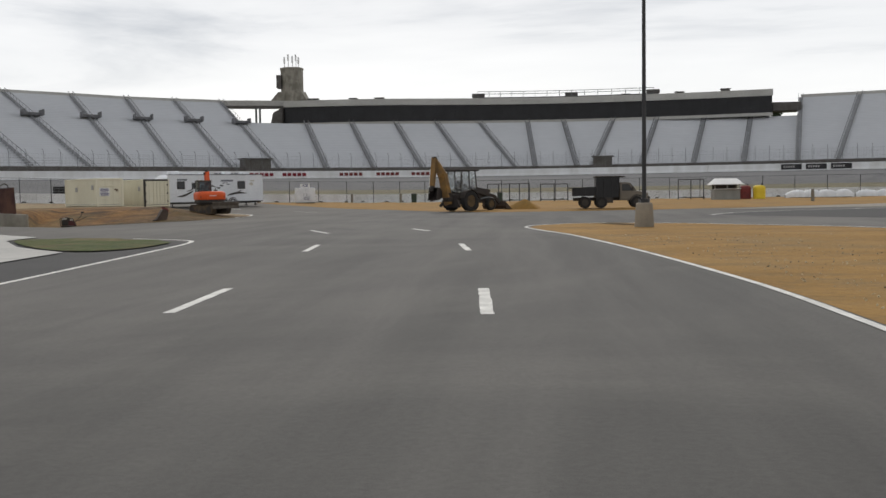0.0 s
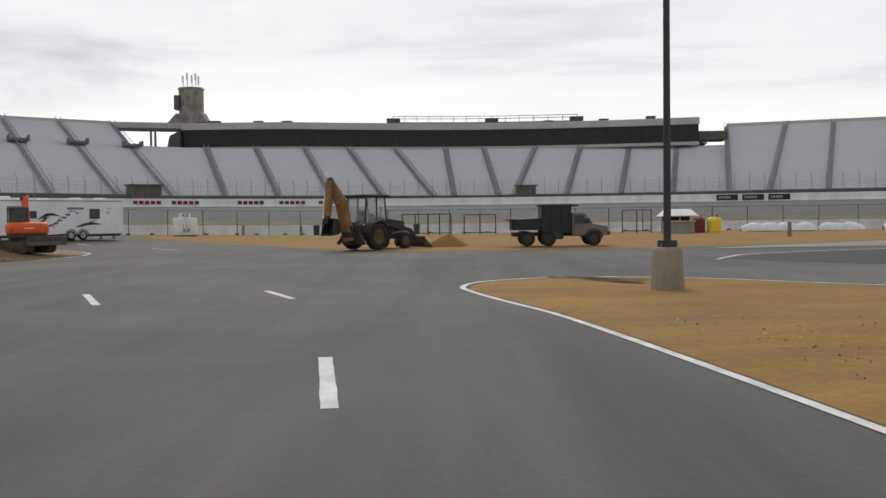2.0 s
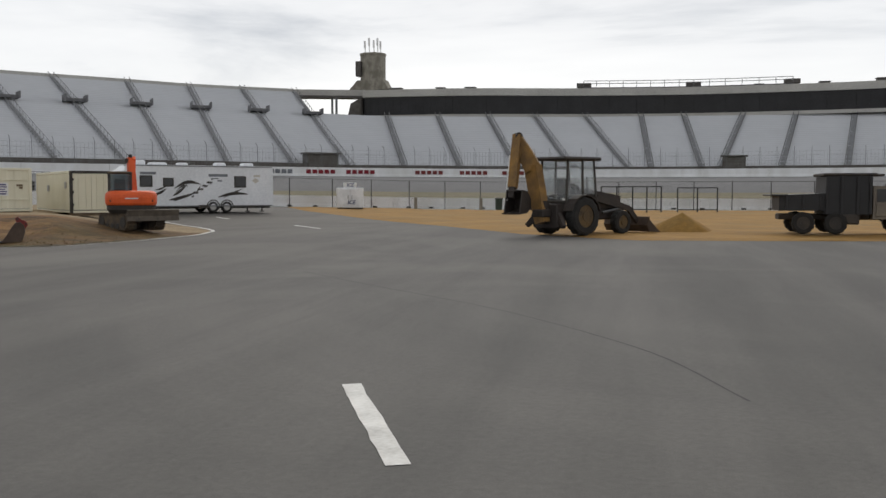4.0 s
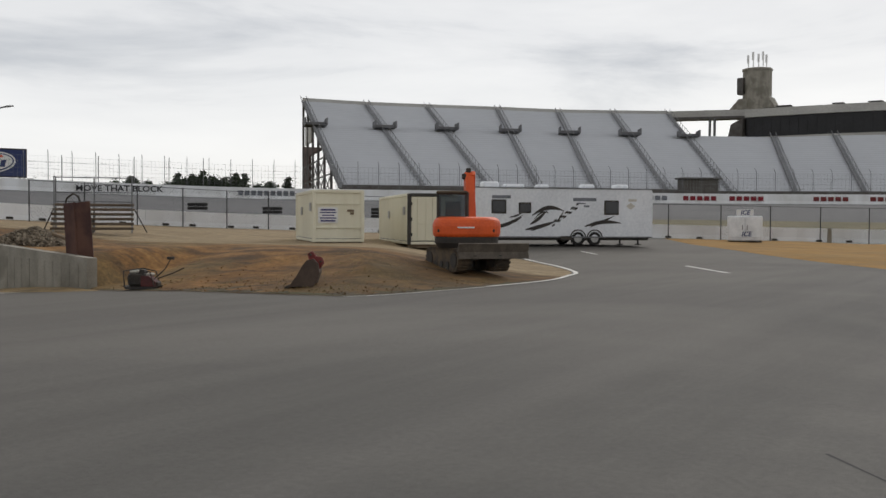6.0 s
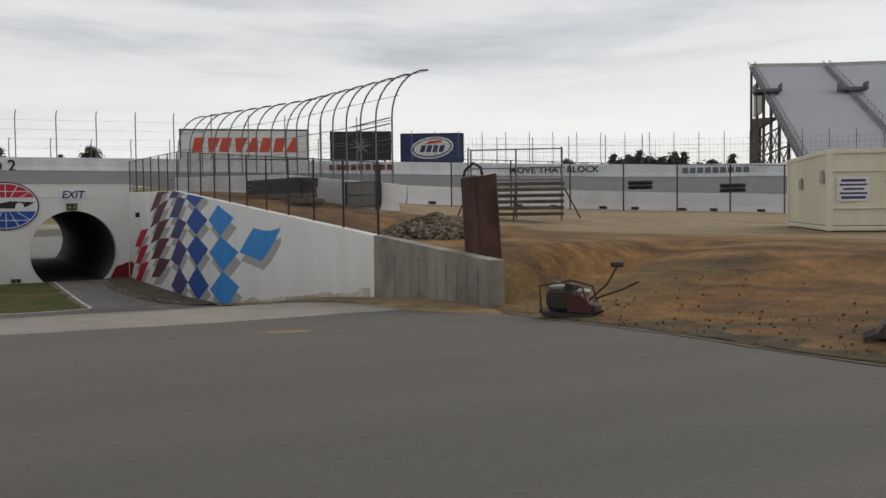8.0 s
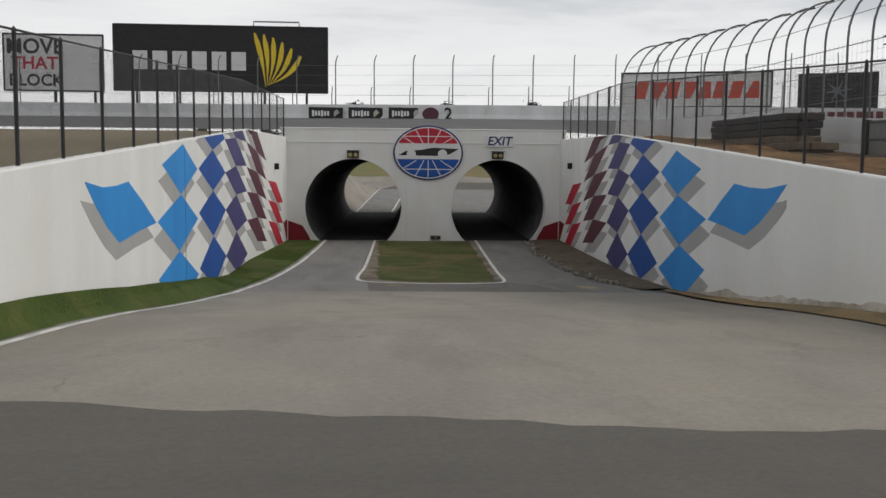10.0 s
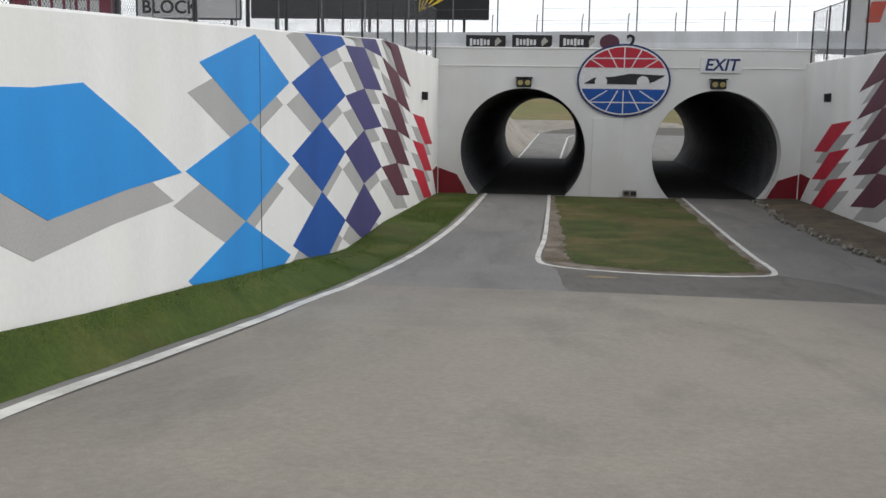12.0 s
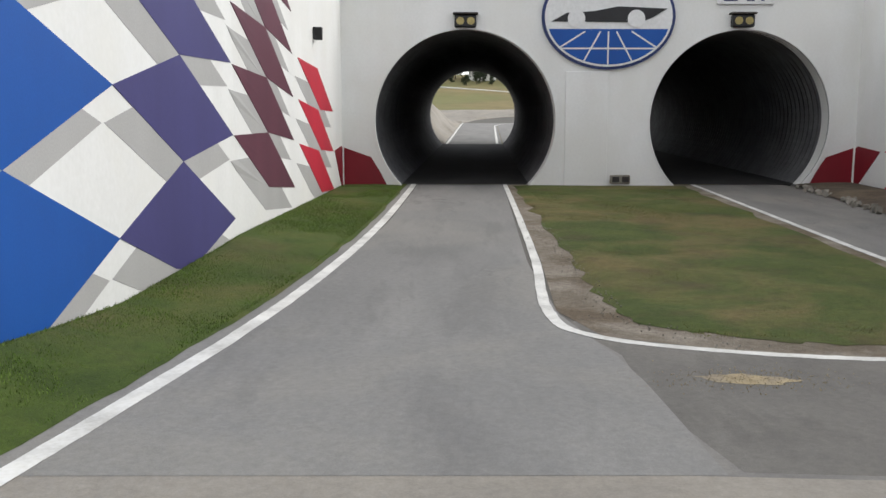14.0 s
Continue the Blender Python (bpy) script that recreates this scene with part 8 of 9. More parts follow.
def ice_freezer():
    t = thing("ice_freezer", "white ice merchandiser freezer with a sign on top", "freezer", pose(-20.6, 112.0, gz(-20.6, 112) + 0.02, 0, 0, 17))
    g = Geo()
    g.box((0, 0, 0.95), (2.3, 1.0, 1.7), 0.06)
    part("cabinet", g, M_tank, t)
    for x in (-0.56, 0.56):
        g = Geo()
        g.box((x, -0.52, 1.0), (1.02, 0.05, 1.35), 0.03)
        dr = part("door", g, M_tank, t)
        g = Geo()
        g.box((x + (0.4 if x < 0 else -0.4), -0.57, 1.0), (0.05, 0.05, 0.35), 0.01)
        part("handle", g, M_steel, dr)
    g = Geo()
    g.box((0, -0.2, 2.02), (1.1, 0.14, 0.42), 0.02)
    sg = part("sign_panel", g, M_signwhite, t)
    fy = Matrix(((1, 0, 0, 0), (0, 0, -1, 0), (0, 1, 0, 0), (0, 0, 0, 1)))
    lettering("ICE", 0.42, M_navy, t, pose(0, -0.285, 2.02) @ fy)
    lettering("ICE", 0.45, M_navy, t, pose(0.1, -0.56, 0.55) @ fy)
    g = Geo()
    g.box((0, 0, 0.05), (2.2, 0.9, 0.1), 0.01)
    part("base", g, M_machblack, t)


ice_freezer()


def trash_bin(x, y, label):
    t = thing("trash_bin", label, "bin", pose(x, y, gz(x, y) + 0.02), "bins along the barrier")
    g = Geo()
    n = 16
    rows = [[(r * math.cos(2 * math.pi * k / n), r * math.sin(2 * math.pi * k / n), z) for k in range(n)] for r, z in ((0.30, 0), (0.34, 0.95), (0.37, 0.97), (0.37, 1.02), (0.32, 1.02), (0.28, 0.2))]
    g.loft(rows, closed=True)
    g.poly(rows[0][::-1])
    part("barrel", g, M_green, t)
    g = Geo()
    g.cyl((0, 0, 1.02), (0, 0, 1.12), 0.38, 16, 0.2)
    part("lid", g, M_machblack, t)


trash_bin(-8.8, 118.5, "dark green trash barrel by the barrier fence")
trash_bin(1.5, 120.3, "dark trash barrel by the barrier fence")


def post_stub(x, y):
    t = thing("marker_post", "grey weathered marker post by the barrier", "post", pose(x, y, gz(x, y)), "marker posts")
    g = Geo()
    g.cyl((0, 0, 0), (0, 0, 1.0), 0.16, 10, 0.14)
    part("post_body", g, M_conc, t)
    g = Geo()
    g.cyl((0, 0, 1.0), (0, 0, 1.1), 0.17, 10, 0.1)
    part("cap", g, M_conc, t)


post_stub(-16.3, 118)
post_stub(-10.5, 119)
post_stub(29.5, 89.0)


def shed():
    t = thing("ticket_shed", "small grey ticket shed with a pale pitched roof", "shed", pose(24.2, 106.0, gz(24, 106) + 0.02))
    g = Geo()
    g.box((1.3, 0, 0.55), (2.6, 2.0, 1.1), 0.03)
    part("wall", g, M_shed, t)
    for x in (0.05, 1.3, 2.55):
        g = Geo()
        g.box((x, -0.95, 1.35), (0.12, 0.12, 0.6), 0.01)
        part("post", g, M_shed, t)
    g = Geo()
    g.box((1.3, 0.6, 1.35), (2.5, 0.1, 0.6), 0.01)
    part("back_wall", g, M_machblack, t)
    g = Geo()
    g.prism([(-0.35, -1.3, 1.55), (2.95, -1.3, 1.55), (2.45, 0, 2.2), (0.15, 0, 2.2)], (0, 0.06, 0.0))
    g.prism([(-0.35, -1.3, 1.55), (2.95, -1.3, 1.55), (2.95, -1.3, 1.63), (-0.35, -1.3, 1.63)], (0, 0.08, 0.0))
    g.prism([(-0.35, 1.3, 1.55), (2.95, 1.3, 1.55), (2.45, 0, 2.2), (0.15, 0, 2.2)], (0, 0.06, 0.0))
    g.prism([(-0.35, -1.3, 1.56), (-0.35, 1.3, 1.56), (0.15, 0, 2.2)], (0.06, 0, 0))
    g.prism([(2.95, -1.3, 1.56), (2.95, 1.3, 1.56), (2.45, 0, 2.2)], (-0.06, 0, 0))
    part("roof", g, M_signwhite, t)
    g = Geo()
    g.box((1.3, -1.05, 1.12), (2.7, 0.3, 0.06), 0.01)
    part("counter", g, M_signwhite, t)


shed()


def portable_panel(x, y, w, material, label, name):
    t = thing(name, label, "portable toilet", pose(x, y, gz(x, y) + 0.02))
    g = Geo()
    n = 12
    rows = []
    for z, k in ((0, 1.0), (1.15, 1.0), (1.32, 0.9), (1.42, 0.6), (1.45, 0.05)):
        rows.append([(w / 2 * k * math.copysign(abs(math.cos(a)) ** 0.5, math.cos(a)), 0.5 * k * math.copysign(abs(math.sin(a)) ** 0.5, math.sin(a)), z) for a in [2 * math.pi * i / n for i in range(n)]])
    g.loft(rows, closed=True)
    part("shell", g, material, t)
    g = Geo()
    g.box((0, -0.5, 0.62), (w * 0.6, 0.04, 1.0), 0.02)
    part("door", g, material, t)
    g = Geo()
    g.cyl((w * 0.25, 0.2, 1.3), (w * 0.25, 0.2, 1.65), 0.05, 8)
    part("vent_pipe", g, M_machblack, t)


portable_panel(28.0, 108.5, 1.2, M_redmetal, "dark maroon portable cabin with a domed roof", "portable_cabin")
portable_panel(29.4, 108.2, 1.25, M_yel, "yellow portable cabin with a domed roof", "portable_cabin")


def wrapped_bundle(x, y, L, h, label):
    t = thing("wrapped_bundle", label, "bundle", pose(x, y, gz(x, y)), "wrapped bundles")
    rnd = random.Random(int(x * 7))
    n = max(2, int(L / 1.6))
    for k in range(n):
        g = Geo()
        m_, q = 10, 8
        rows = []
        for i in range(q + 1):
            u = i / q
            r = math.sin(math.pi * min(max(u, 0.03), 0.97)) ** 0.35
            rows.append([((k + u * 1.5 - 0.25) * L / n - L / 2, 0.55 * r * math.cos(math.pi * j / (m_ - 1)), h * r * (0.9 + 0.2 * noise.noise(Vector((k + u * 2, j * 0.5, x)))) * math.sin(math.pi * j / (m_ - 1))) for j in range(m_)])
        g.loft(rows)
        part("bale", g, M_tank, t, smooth=True)
    g = Geo()
    g.box((0, 0, 0.04), (L, 1.2, 0.08), 0.01)
    part("pallet", g, M_wood, t)


wrapped_bundle(36.8, 112.5, 6.5, 1.0, "long row of white wrapped hay bales")
wrapped_bundle(43.0, 113.0, 3.6, 0.9, "short row of white wrapped bales")
wrapped_bundle(50.5, 113.5, 5.5, 1.1, "white wrapped bales beside the barrier")


def frame_gate(x, y, w, h, ang, label):
    t = thing("pipe_gate", label, "gate", pose(x, y, gz(x, y), 0, 0, ang), "pipe gates")
    for k in (0, 0.5, 1):
        g = Geo()
        g.cyl((w * k, 0, 0), (w * k, 0, h), 0.055, 6)
        part("upright", g, M_blackpost, t)
    for z in (0.25, h):
        g = Geo()
        g.cyl((0, 0, z), (w, 0, z), 0.045, 6)
        part("crossbar", g, M_blackpost, t)


frame_gate(21.2, 109.6, 2.7, 2.2, 0, "black pipe gate frame in the barrier fence")
frame_gate(0.5, 111.0, 2.45, 2.05, 0, "black pipe gate frame behind the loader")
frame_gate(2.95, 111.0, 2.2, 2.05, 0, "black pipe gate frame behind the loader")
frame_gate(6.4, 111.0, 3.0, 1.95, 0, "black pipe gate frame beside the sand heap")


def dumpster():
    t = thing("dumpster", "black steel roll-off dumpster on the pavement", "dumpster", pose(29.6, 68.2, 0.03, 0, 0, 8) @ Matrix.Diagonal((0.6, 1, 1, 1)))
    g = Geo()
    g.prism([(0, 0, 0.15), (5.0, 0, 0.15), (5.2, 0, 1.5), (-0.05, 0, 1.5)], (0, 2.2, 0))
    part("bin", g, M_black, t)
    for k in range(9):
        g = Geo()
        g.box((0.3 + k * 0.56, -0.04, 0.8), (0.1, 0.1, 1.3), 0.01)
        part("rib", g, M_black, t)
    g = Geo()
    g.box((2.55, -0.02, 1.5), (5.3, 0.16, 0.12), 0.02)
    part("top_rail", g, M_machblack, t)
    for x in (0.5, 4.5):
        for y in (0.3, 1.9):
            g = Geo()
            g.cyl((x, y - 0.1, 0.1), (x, y + 0.1, 0.1), 0.11, 12)
            part("roller", g, M_machblack, t)


dumpster()


def sand_heap(x, y, r, h):
    g = Geo()
    rows = []
    for i in range(7):
        u = i / 6
        rows.append([(x + r * (1 - u) * (1 + 0.2 * math.sin(3 * a + x)) * math.cos(a) * 1.5, y + r * (1 - u) * math.sin(a), gz(x, y) - 0.05 + h * u ** 0.9) for a in [2 * math.pi * k / 18 for k in range(18)]])
    g.loft(rows, closed=True)
    g.poly(rows[-1])
    t = thing("sand_heap", "loose brown sand heap in front of the loader", "sand heap")
    part("mound", g, M_sand, t, smooth=True)


sand_heap(5.15, 73.8, 0.95, 0.85)


# ---- billboards and painted wall signs ----
def board_at(cx, cy, facing, w, h, z0, name, label, material, posts=3, leg=None):
    """A billboard on legs whose face looks along `facing`; local x runs along the board, -y is the face."""
    fx, fy = facing
    ang = math.degrees(math.atan2(fy, fx)) + 90
    base = leg if leg is not None else 3.0
    t = thing(name, label, "billboard", pose(cx, cy, z0, 0, 0, ang), "billboards round the track")
    g = Geo()
    g.box((0, 0, h / 2), (w, 0.25, h), 0.03)
    part("panel", g, material, t)
    g = Geo()
    for z in (0.04, h - 0.04):
        g.box((0, -0.13, z), (w + 0.1, 0.10, 0.16), 0.02)
    for x in (-w / 2, w / 2):
        g.box((x, -0.13, h / 2), (0.16, 0.10, h), 0.02)
    part("frame", g, M_blackpost, t)
    for k in range(posts):
        g = Geo()
        x = -w * 0.4 + w * 0.8 * k / max(posts - 1, 1)
        g.box((x, 0.25, (h * 0.8 - base) / 2), (0.22, 0.22, h * 0.8 + base), 0.02)
        part("leg", g, M_blackpost, t)
    return t


def flat(t, pts, material, name="shape", lift=0.13):
    g = Geo()
    g.prism([(x, -lift, z) for x, z in pts], (0, -0.02, 0))
    return part(name, g, material, t)


def ellipse(cx, cz, a, b, n=28, tilt=0.0):
    out = []
    for k in range(n):
        q = 2 * math.pi * k / n
        x, z = a * math.cos(q), b * math.sin(q)
        out.append((cx + x * math.cos(tilt) - z * math.sin(tilt), cz + x * math.sin(tilt) + z * math.cos(tilt)))
    return out


def letter_blocks(t, x0, x1, z0, z1, n, material, lift=0.13, skew=0.15, shapes=""):
    """A brand name as a row of plain slanted blocks, some tapering up (a) or down (v)."""
    w = (x1 - x0) / n
    for k in range(n):
        x = x0 + k * w
        kind = shapes[k] if k < len(shapes) else "b"
        if kind in "av":
            lo_in, hi_in = (0.0, 0.30) if kind == "a" else (0.30, 0.0)
            s1 = skew * (z1 - z0)
            flat(t, [(x + (0.02 + lo_in) * w, z0), (x + (0.98 - lo_in) * w, z0), (x + (0.98 - hi_in) * w + s1, z1), (x + (0.02 + hi_in) * w + s1, z1)], material, "letter_block", lift)
            continue
        flat(t, [(x + 0.06 * w, z0), (x + 0.80 * w, z0), (x + 0.80 * w + skew * (z1 - z0), z1), (x + 0.06 * w + skew * (z1 - z0), z1)], material, "letter_block", lift)


bb = board_at(-107.0, 86.6, (0.95, -0.31), 13.0, 3.15, 6.45, "billboard", "white billboard with a row of orange-red blocks", M_signwhite, 4)
letter_blocks(bb, -5.5, 5.5, 0.80, 2.30, 8, M_signred, skew=0.25, shapes="bvbvabba")
bb = board_at(-109.3, 101.0, (0.88, -0.47), 6.8, 3.25, 6.7, "billboard", "black billboard with a faint grey star shape", M_black, 3)
for k in range(6):
    a = math.radians(60 * k + 10)
    flat(bb, [(0.15 * math.cos(a + 1.3), 1.6 + 0.15 * math.sin(a + 1.3)), (1.5 * math.cos(a), 1.6 + 1.1 * math.sin(a)), (0.15 * math.cos(a - 1.3), 1.6 + 0.15 * math.sin(a - 1.3))], M_grey)
bb = board_at(-106.9, 109.0, (0.86, -0.50), 7.2, 3.35, 6.45, "billboard", "navy billboard with a white oval and red flash", M_navy, 3)
flat(bb, ellipse(0.0, 1.7, 2.5, 1.25, tilt=0.12), M_signwhite, lift=0.13)
flat(bb, ellipse(0.0, 1.7, 2.3, 1.08, tilt=0.12), M_navy, lift=0.15)
flat(bb, ellipse(0.0, 1.72, 2.15, 0.95, tilt=0.12), M_signwhite, lift=0.17)
flat(bb, [(-0.9, 2.05), (1.2, 2.35), (1.0, 2.6), (-0.4, 2.45)], M_signred, lift=0.19)
letter_blocks(bb, -1.5, 1.4, 1.2, 2.0, 4, M_navy, 0.19, 0.3)

bb = board_at(-114.0, 43.7, (1, 0), 19.6, 6.1, 7.75, "billboard", "large black billboard with a yellow wing fan", M_black, 5, 2.0)
letter_blocks(bb, -8.2, 2.6, 2.0, 3.7, 6, M_signwhite, skew=0.0)
# six feathers sweep from the foot of the wing to an arc of tips
for k in range(6):
    u = k / 5
    tip = Vector((3.05 + 4.3 * u, 5.5 - 0.35 * u - 1.75 * u * u))
    foot = Vector((4.05 + 0.1 * k, 0.5 + 0.06 * k))
    d = tip - foot
    nrm = Vector((-d.y, d.x)).normalized() * 0.34
    bow = Vector((d.y, -d.x)).normalized() * (0.15 + 0.25 * u)
    pts = []
    for side in (1, -1):
        for j in (range(0, 7) if side > 0 else range(6, -1, -1)):
            v = j / 6
            c = foot + d * v + bow * math.sin(math.pi * v) + nrm * side * (0.15 + 0.85 * v) * math.sin(math.pi * min(v * 0.5 + 0.08, 0.98)) * (1 - 0.75 * max(0, v - 0.75) * 4)
            pts.append((c.x, c.y))
    flat(bb, pts, M_yel, "wing_shape")
g = Geo()
g.tube([(3.0, -0.3, 6.1), (3.0, -0.3, 6.5), (7.2, -0.3, 6.5), (7.2, -0.3, 6.1)], 0.07, 5)
part("lamp_rail", g, M_steel, bb)
bb = board_at(-114.0, 28.5, (1, 0), 8.9, 5.2, 7.6, "billboard", "white billboard lettered MOVE THAT BLOCK", M_signwhite, 3, 2.0)
fy_ = Matrix(((1, 0, 0, 0), (0, 0, -1, 0), (0, 1, 0, 0), (0, 0, 0, 1)))
lettering("MOVE", 1.9, M_black, bb, pose(-1.65, -0.16, 4.0) @ fy_, shear=0.0)
lettering("THAT", 1.6, M_red, bb, pose(-1.7, -0.16, 2.5) @ fy_, shear=0.0)
lettering("BLOCK", 1.5, M_black, bb, pose(-1.6, -0.16, 0.95) @ fy_, squash=1.0, shear=0.0)
bb = board_at(-114.0, 17.8, (1, 0), 9.6, 5.2, 7.6, "billboard", "dark red billboard with a white oval and blocks", M_boardred, 3, 2.0)
flat(bb, ellipse(0, 3.3, 2.4, 1.6), M_signwhite, lift=0.13)
flat(bb, ellipse(0, 3.3, 2.05, 1.3), M_boardred, lift=0.15)
flat(bb, ellipse(0, 3.3, 0.75, 1.35), M_signwhite, lift=0.17)
letter_blocks(bb, -3.2, 3.2, 0.5, 1.5, 6, M_signwhite, skew=0.0)

# boards on the outer wall's face
for k in range(3):
    y0 = 51.9 + k * 3.6
    x0 = interp(y0 + 1.5, (42, 60, 80), (-112.5, -110, -105)) + 0.55
    t = thing("wall_board", "black board with pale blocks on the track wall", "sign", pose(x0, y0 + 1.6, 5.70, 0, 0, 97), "boards on the track wall")
    g = Geo()
    g.box((0, 0, 0.0), (3.1, 0.06, 1.1), 0.02)
    part("panel", g, M_black, t)
    for j in range(6):
        g = Geo()
        g.box((-1.15 + j * 0.27, -0.04, 0.0), (0.19, 0.03, 0.42 if j % 3 else 0.55), 0.0)
        part("letter_block", g, M_signwhite, t)
    g = Geo()
    g.prism([(0.75, -0.035, -0.3), (1.25, -0.035, 0.1), (0.95, -0.035, 0.4), (0.7, -0.035, 0.1)], (0, -0.02, 0))
    part("wing_shape", g, M_concpale, t)
t = thing("turn_number", "small round emblem and numeral 2 on the wall", "sign", pose(-108.6, 63.4, 5.65, 0, 0, 97))
g = Geo()
g.prism([(x, 0, z) for x, z in ellipse(-0.5, 0, 0.75, 0.6)], (0, -0.04, 0))
part("emblem_disc", g, M_maroon, t)
lettering("2", 1.5, M_black, t, pose(1.1, -0.12, 0) @ fy_, shear=0.0)


def wall_words(x, y, ang, w, h, n, material, label, zc):
    t = thing("wall_lettering", label, "painted sign", pose(x, y, zc, 0, 0, ang), "painted words on the track wall")
    for k in range(n):
        g = Geo()
        ww = w / n
        g.box((-w / 2 + ww * (k + 0.5), 0, 0), (ww * 0.74, 0.04, h), 0.0)
        part("letter_block", g, material, t)


def outer_at(x):
    """Place and heading of the outer wall's inner face at a given x on its front side."""
    for a, b in zip(OUT_S[:-1], OUT_S[1:]):
        if b.x <= x <= a.x and a.y > 90:
            f = (x - a.x) / (b.x - a.x)
            p = a.lerp(b, f)
            return p, math.degrees(math.atan2(a.y - b.y, a.x - b.x))
    return OUT_S[0], 0.0


for x, mt, lab in ((-15.2, M_redmetal, "row of dark red blocks on the white wall"), (-21.3, M_redmetal, "row of dark red blocks on the white wall"), (-27.4, M_redmetal, "row of dark red blocks on the white wall"),
                   (-36.2, M_dred, "row of faded red blocks on the white wall"), (-40.9, M_dred, "row of faded red blocks on the white wall"), (-45.6, M_grey, "row of grey blocks on the white wall"),
                   (-78.5, M_grey, "row of grey blocks on the white wall"), (-98.5, M_redmetal, "row of dark red blocks on the white wall")):
    p, ang = outer_at(x)
    off = Vector((math.sin(radians(ang)), -math.cos(radians(ang)), 0)) * 0.36
    wall_words(p.x + off.x, p.y + off.y, ang, 4.6 if x > -60 else 6.5, 0.55, 5 if x > -60 else 9, mt, lab, p.z - 0.55)
p, ang = outer_at(-89.0)
off = Vector((math.sin(radians(ang)), -math.cos(radians(ang)), 0)) * 0.75
t = thing("wall_lettering", "words MOVE THAT BLOCK painted on the white wall", "painted sign", pose(p.x + off.x, p.y + off.y, p.z - 0.6, 0, 0, ang), "painted words on the track wall")
lettering("MOVE THAT BLOCK", 0.9, M_black, t, fy_.copy(), squash=1.1, shear=0.0)
for x, w, n in ((50.5, 3.4, 3), (54.5, 3.4, 3), (58.5, 3.4, 3)):
    p, ang = outer_at(x)
    t = thing("wall_board", "black board with pale blocks on the track wall", "sign", pose(p.x, p.y - 0.36, p.z - 0.55, 0, 0, ang), "boards on the track wall")
    g = Geo()
    g.box((0, 0, 0), (w, 0.06, 0.95), 0.02)
    part("panel", g, M_black, t)
    for j in range(5):
        g = Geo()
        g.box((-1.2 + j * 0.4, -0.04, 0), (0.26, 0.03, 0.36), 0)
        part("letter_block", g, M_greysh, t)


# ---- tyres along the track edge, trees, grass ----
def tyre_bundle(x, y, n):
    t = thing("tyre_bundle", "bundle of old black tyres at the track edge", "tyres", pose(x, y, 0), "tyre bundles")
    for k in range(n):
        g = Geo()
        seg = []
        for i in range(17):
            a = 2 * math.pi * i / 16
            seg.append([((0.34 + 0.11 * math.cos(b)) * math.cos(a), (0.34 + 0.11 * math.cos(b)) * math.sin(a), 0.14 + 0.13 * math.sin(b)) for b in [2 * math.pi * j / 6 for j in range(6)]])
        g.loft(seg, closed=True)
        ob = part("tyre", g, M_tyre, t)
        ob.matrix_basis = pose((k % 2) * 0.75, 0.1 * (k % 2), TY_Z + (k // 2) * 0.26)


for (bx, by, n) in ((-54.5, 93.0, 4), (-51.5, 97.5, 4), (-46.0, 103.5, 6), (-44.2, 105.3, 4)):
    TY_Z = gz(bx, by) + 1.05
    tyre_bundle(bx, by, n)


def tree_kind(h, r, seed, round_top):
    """Trunk with limbs and a crown of leaf clumps, spired or rounded."""
    rnd = random.Random(seed)
    g = Geo()
    g.cyl((0, 0, 0), (0, 0, h * 0.9), 0.02 * h, 8, 0.03)
    limbs = []
    for k in range(16):
        z = h * (0.18 + 0.045 * k)
        a = rnd.uniform(0, 6.28)
        u = z / h
        ln = r * (math.sin(math.pi * min(1, u * 0.9 + 0.08)) if round_top else 1.05 - u) * rnd.uniform(0.6, 0.95)
        tip = Vector((ln * math.cos(a), ln * math.sin(a), z + (0.35 if round_top else -0.1) * ln))
        limbs.append(tip)
        g.cyl((0, 0, z), tip, 0.012 * h * (1 - u * 0.7), 4, 0.015)
    trunk = g.mesh("trunk", M_bark)
    g = Geo()
    for c0 in limbs + [Vector((0, 0, h * f)) for f in (0.55, 0.7, 0.82, 0.92)]:
        u = c0.z / h
        cr = r * (0.42 if round_top else 0.22 + 0.28 * (1 - u))
        for k in range(95):
            d = Vector((rnd.gauss(0, 1), rnd.gauss(0, 1), rnd.gauss(0, 0.7))) * cr * 0.55
            c = c0 + d
            if c.z < h * 0.1:
                continue
            s = rnd.uniform(0.16, 0.36)
            q = Euler((rnd.uniform(-0.9, 0.9), rnd.uniform(-0.9, 0.9), rnd.uniform(0, 6.28))).to_matrix()
            g.add([c + q @ Vector(p) for p in ((-s, -s * 0.4, 0), (s * 0.3, -s * 0.7, 0.05), (s, s * 0.2, 0), (-s * 0.2, s * 0.7, -0.05))], [(0, 1, 2, 3)])
    me = bpy.data.meshes.new("crown")
    me.from_pydata([tuple(v) for v in g.v], [], g.f)
    me.materials.append(M_leaf)
    return trunk, me


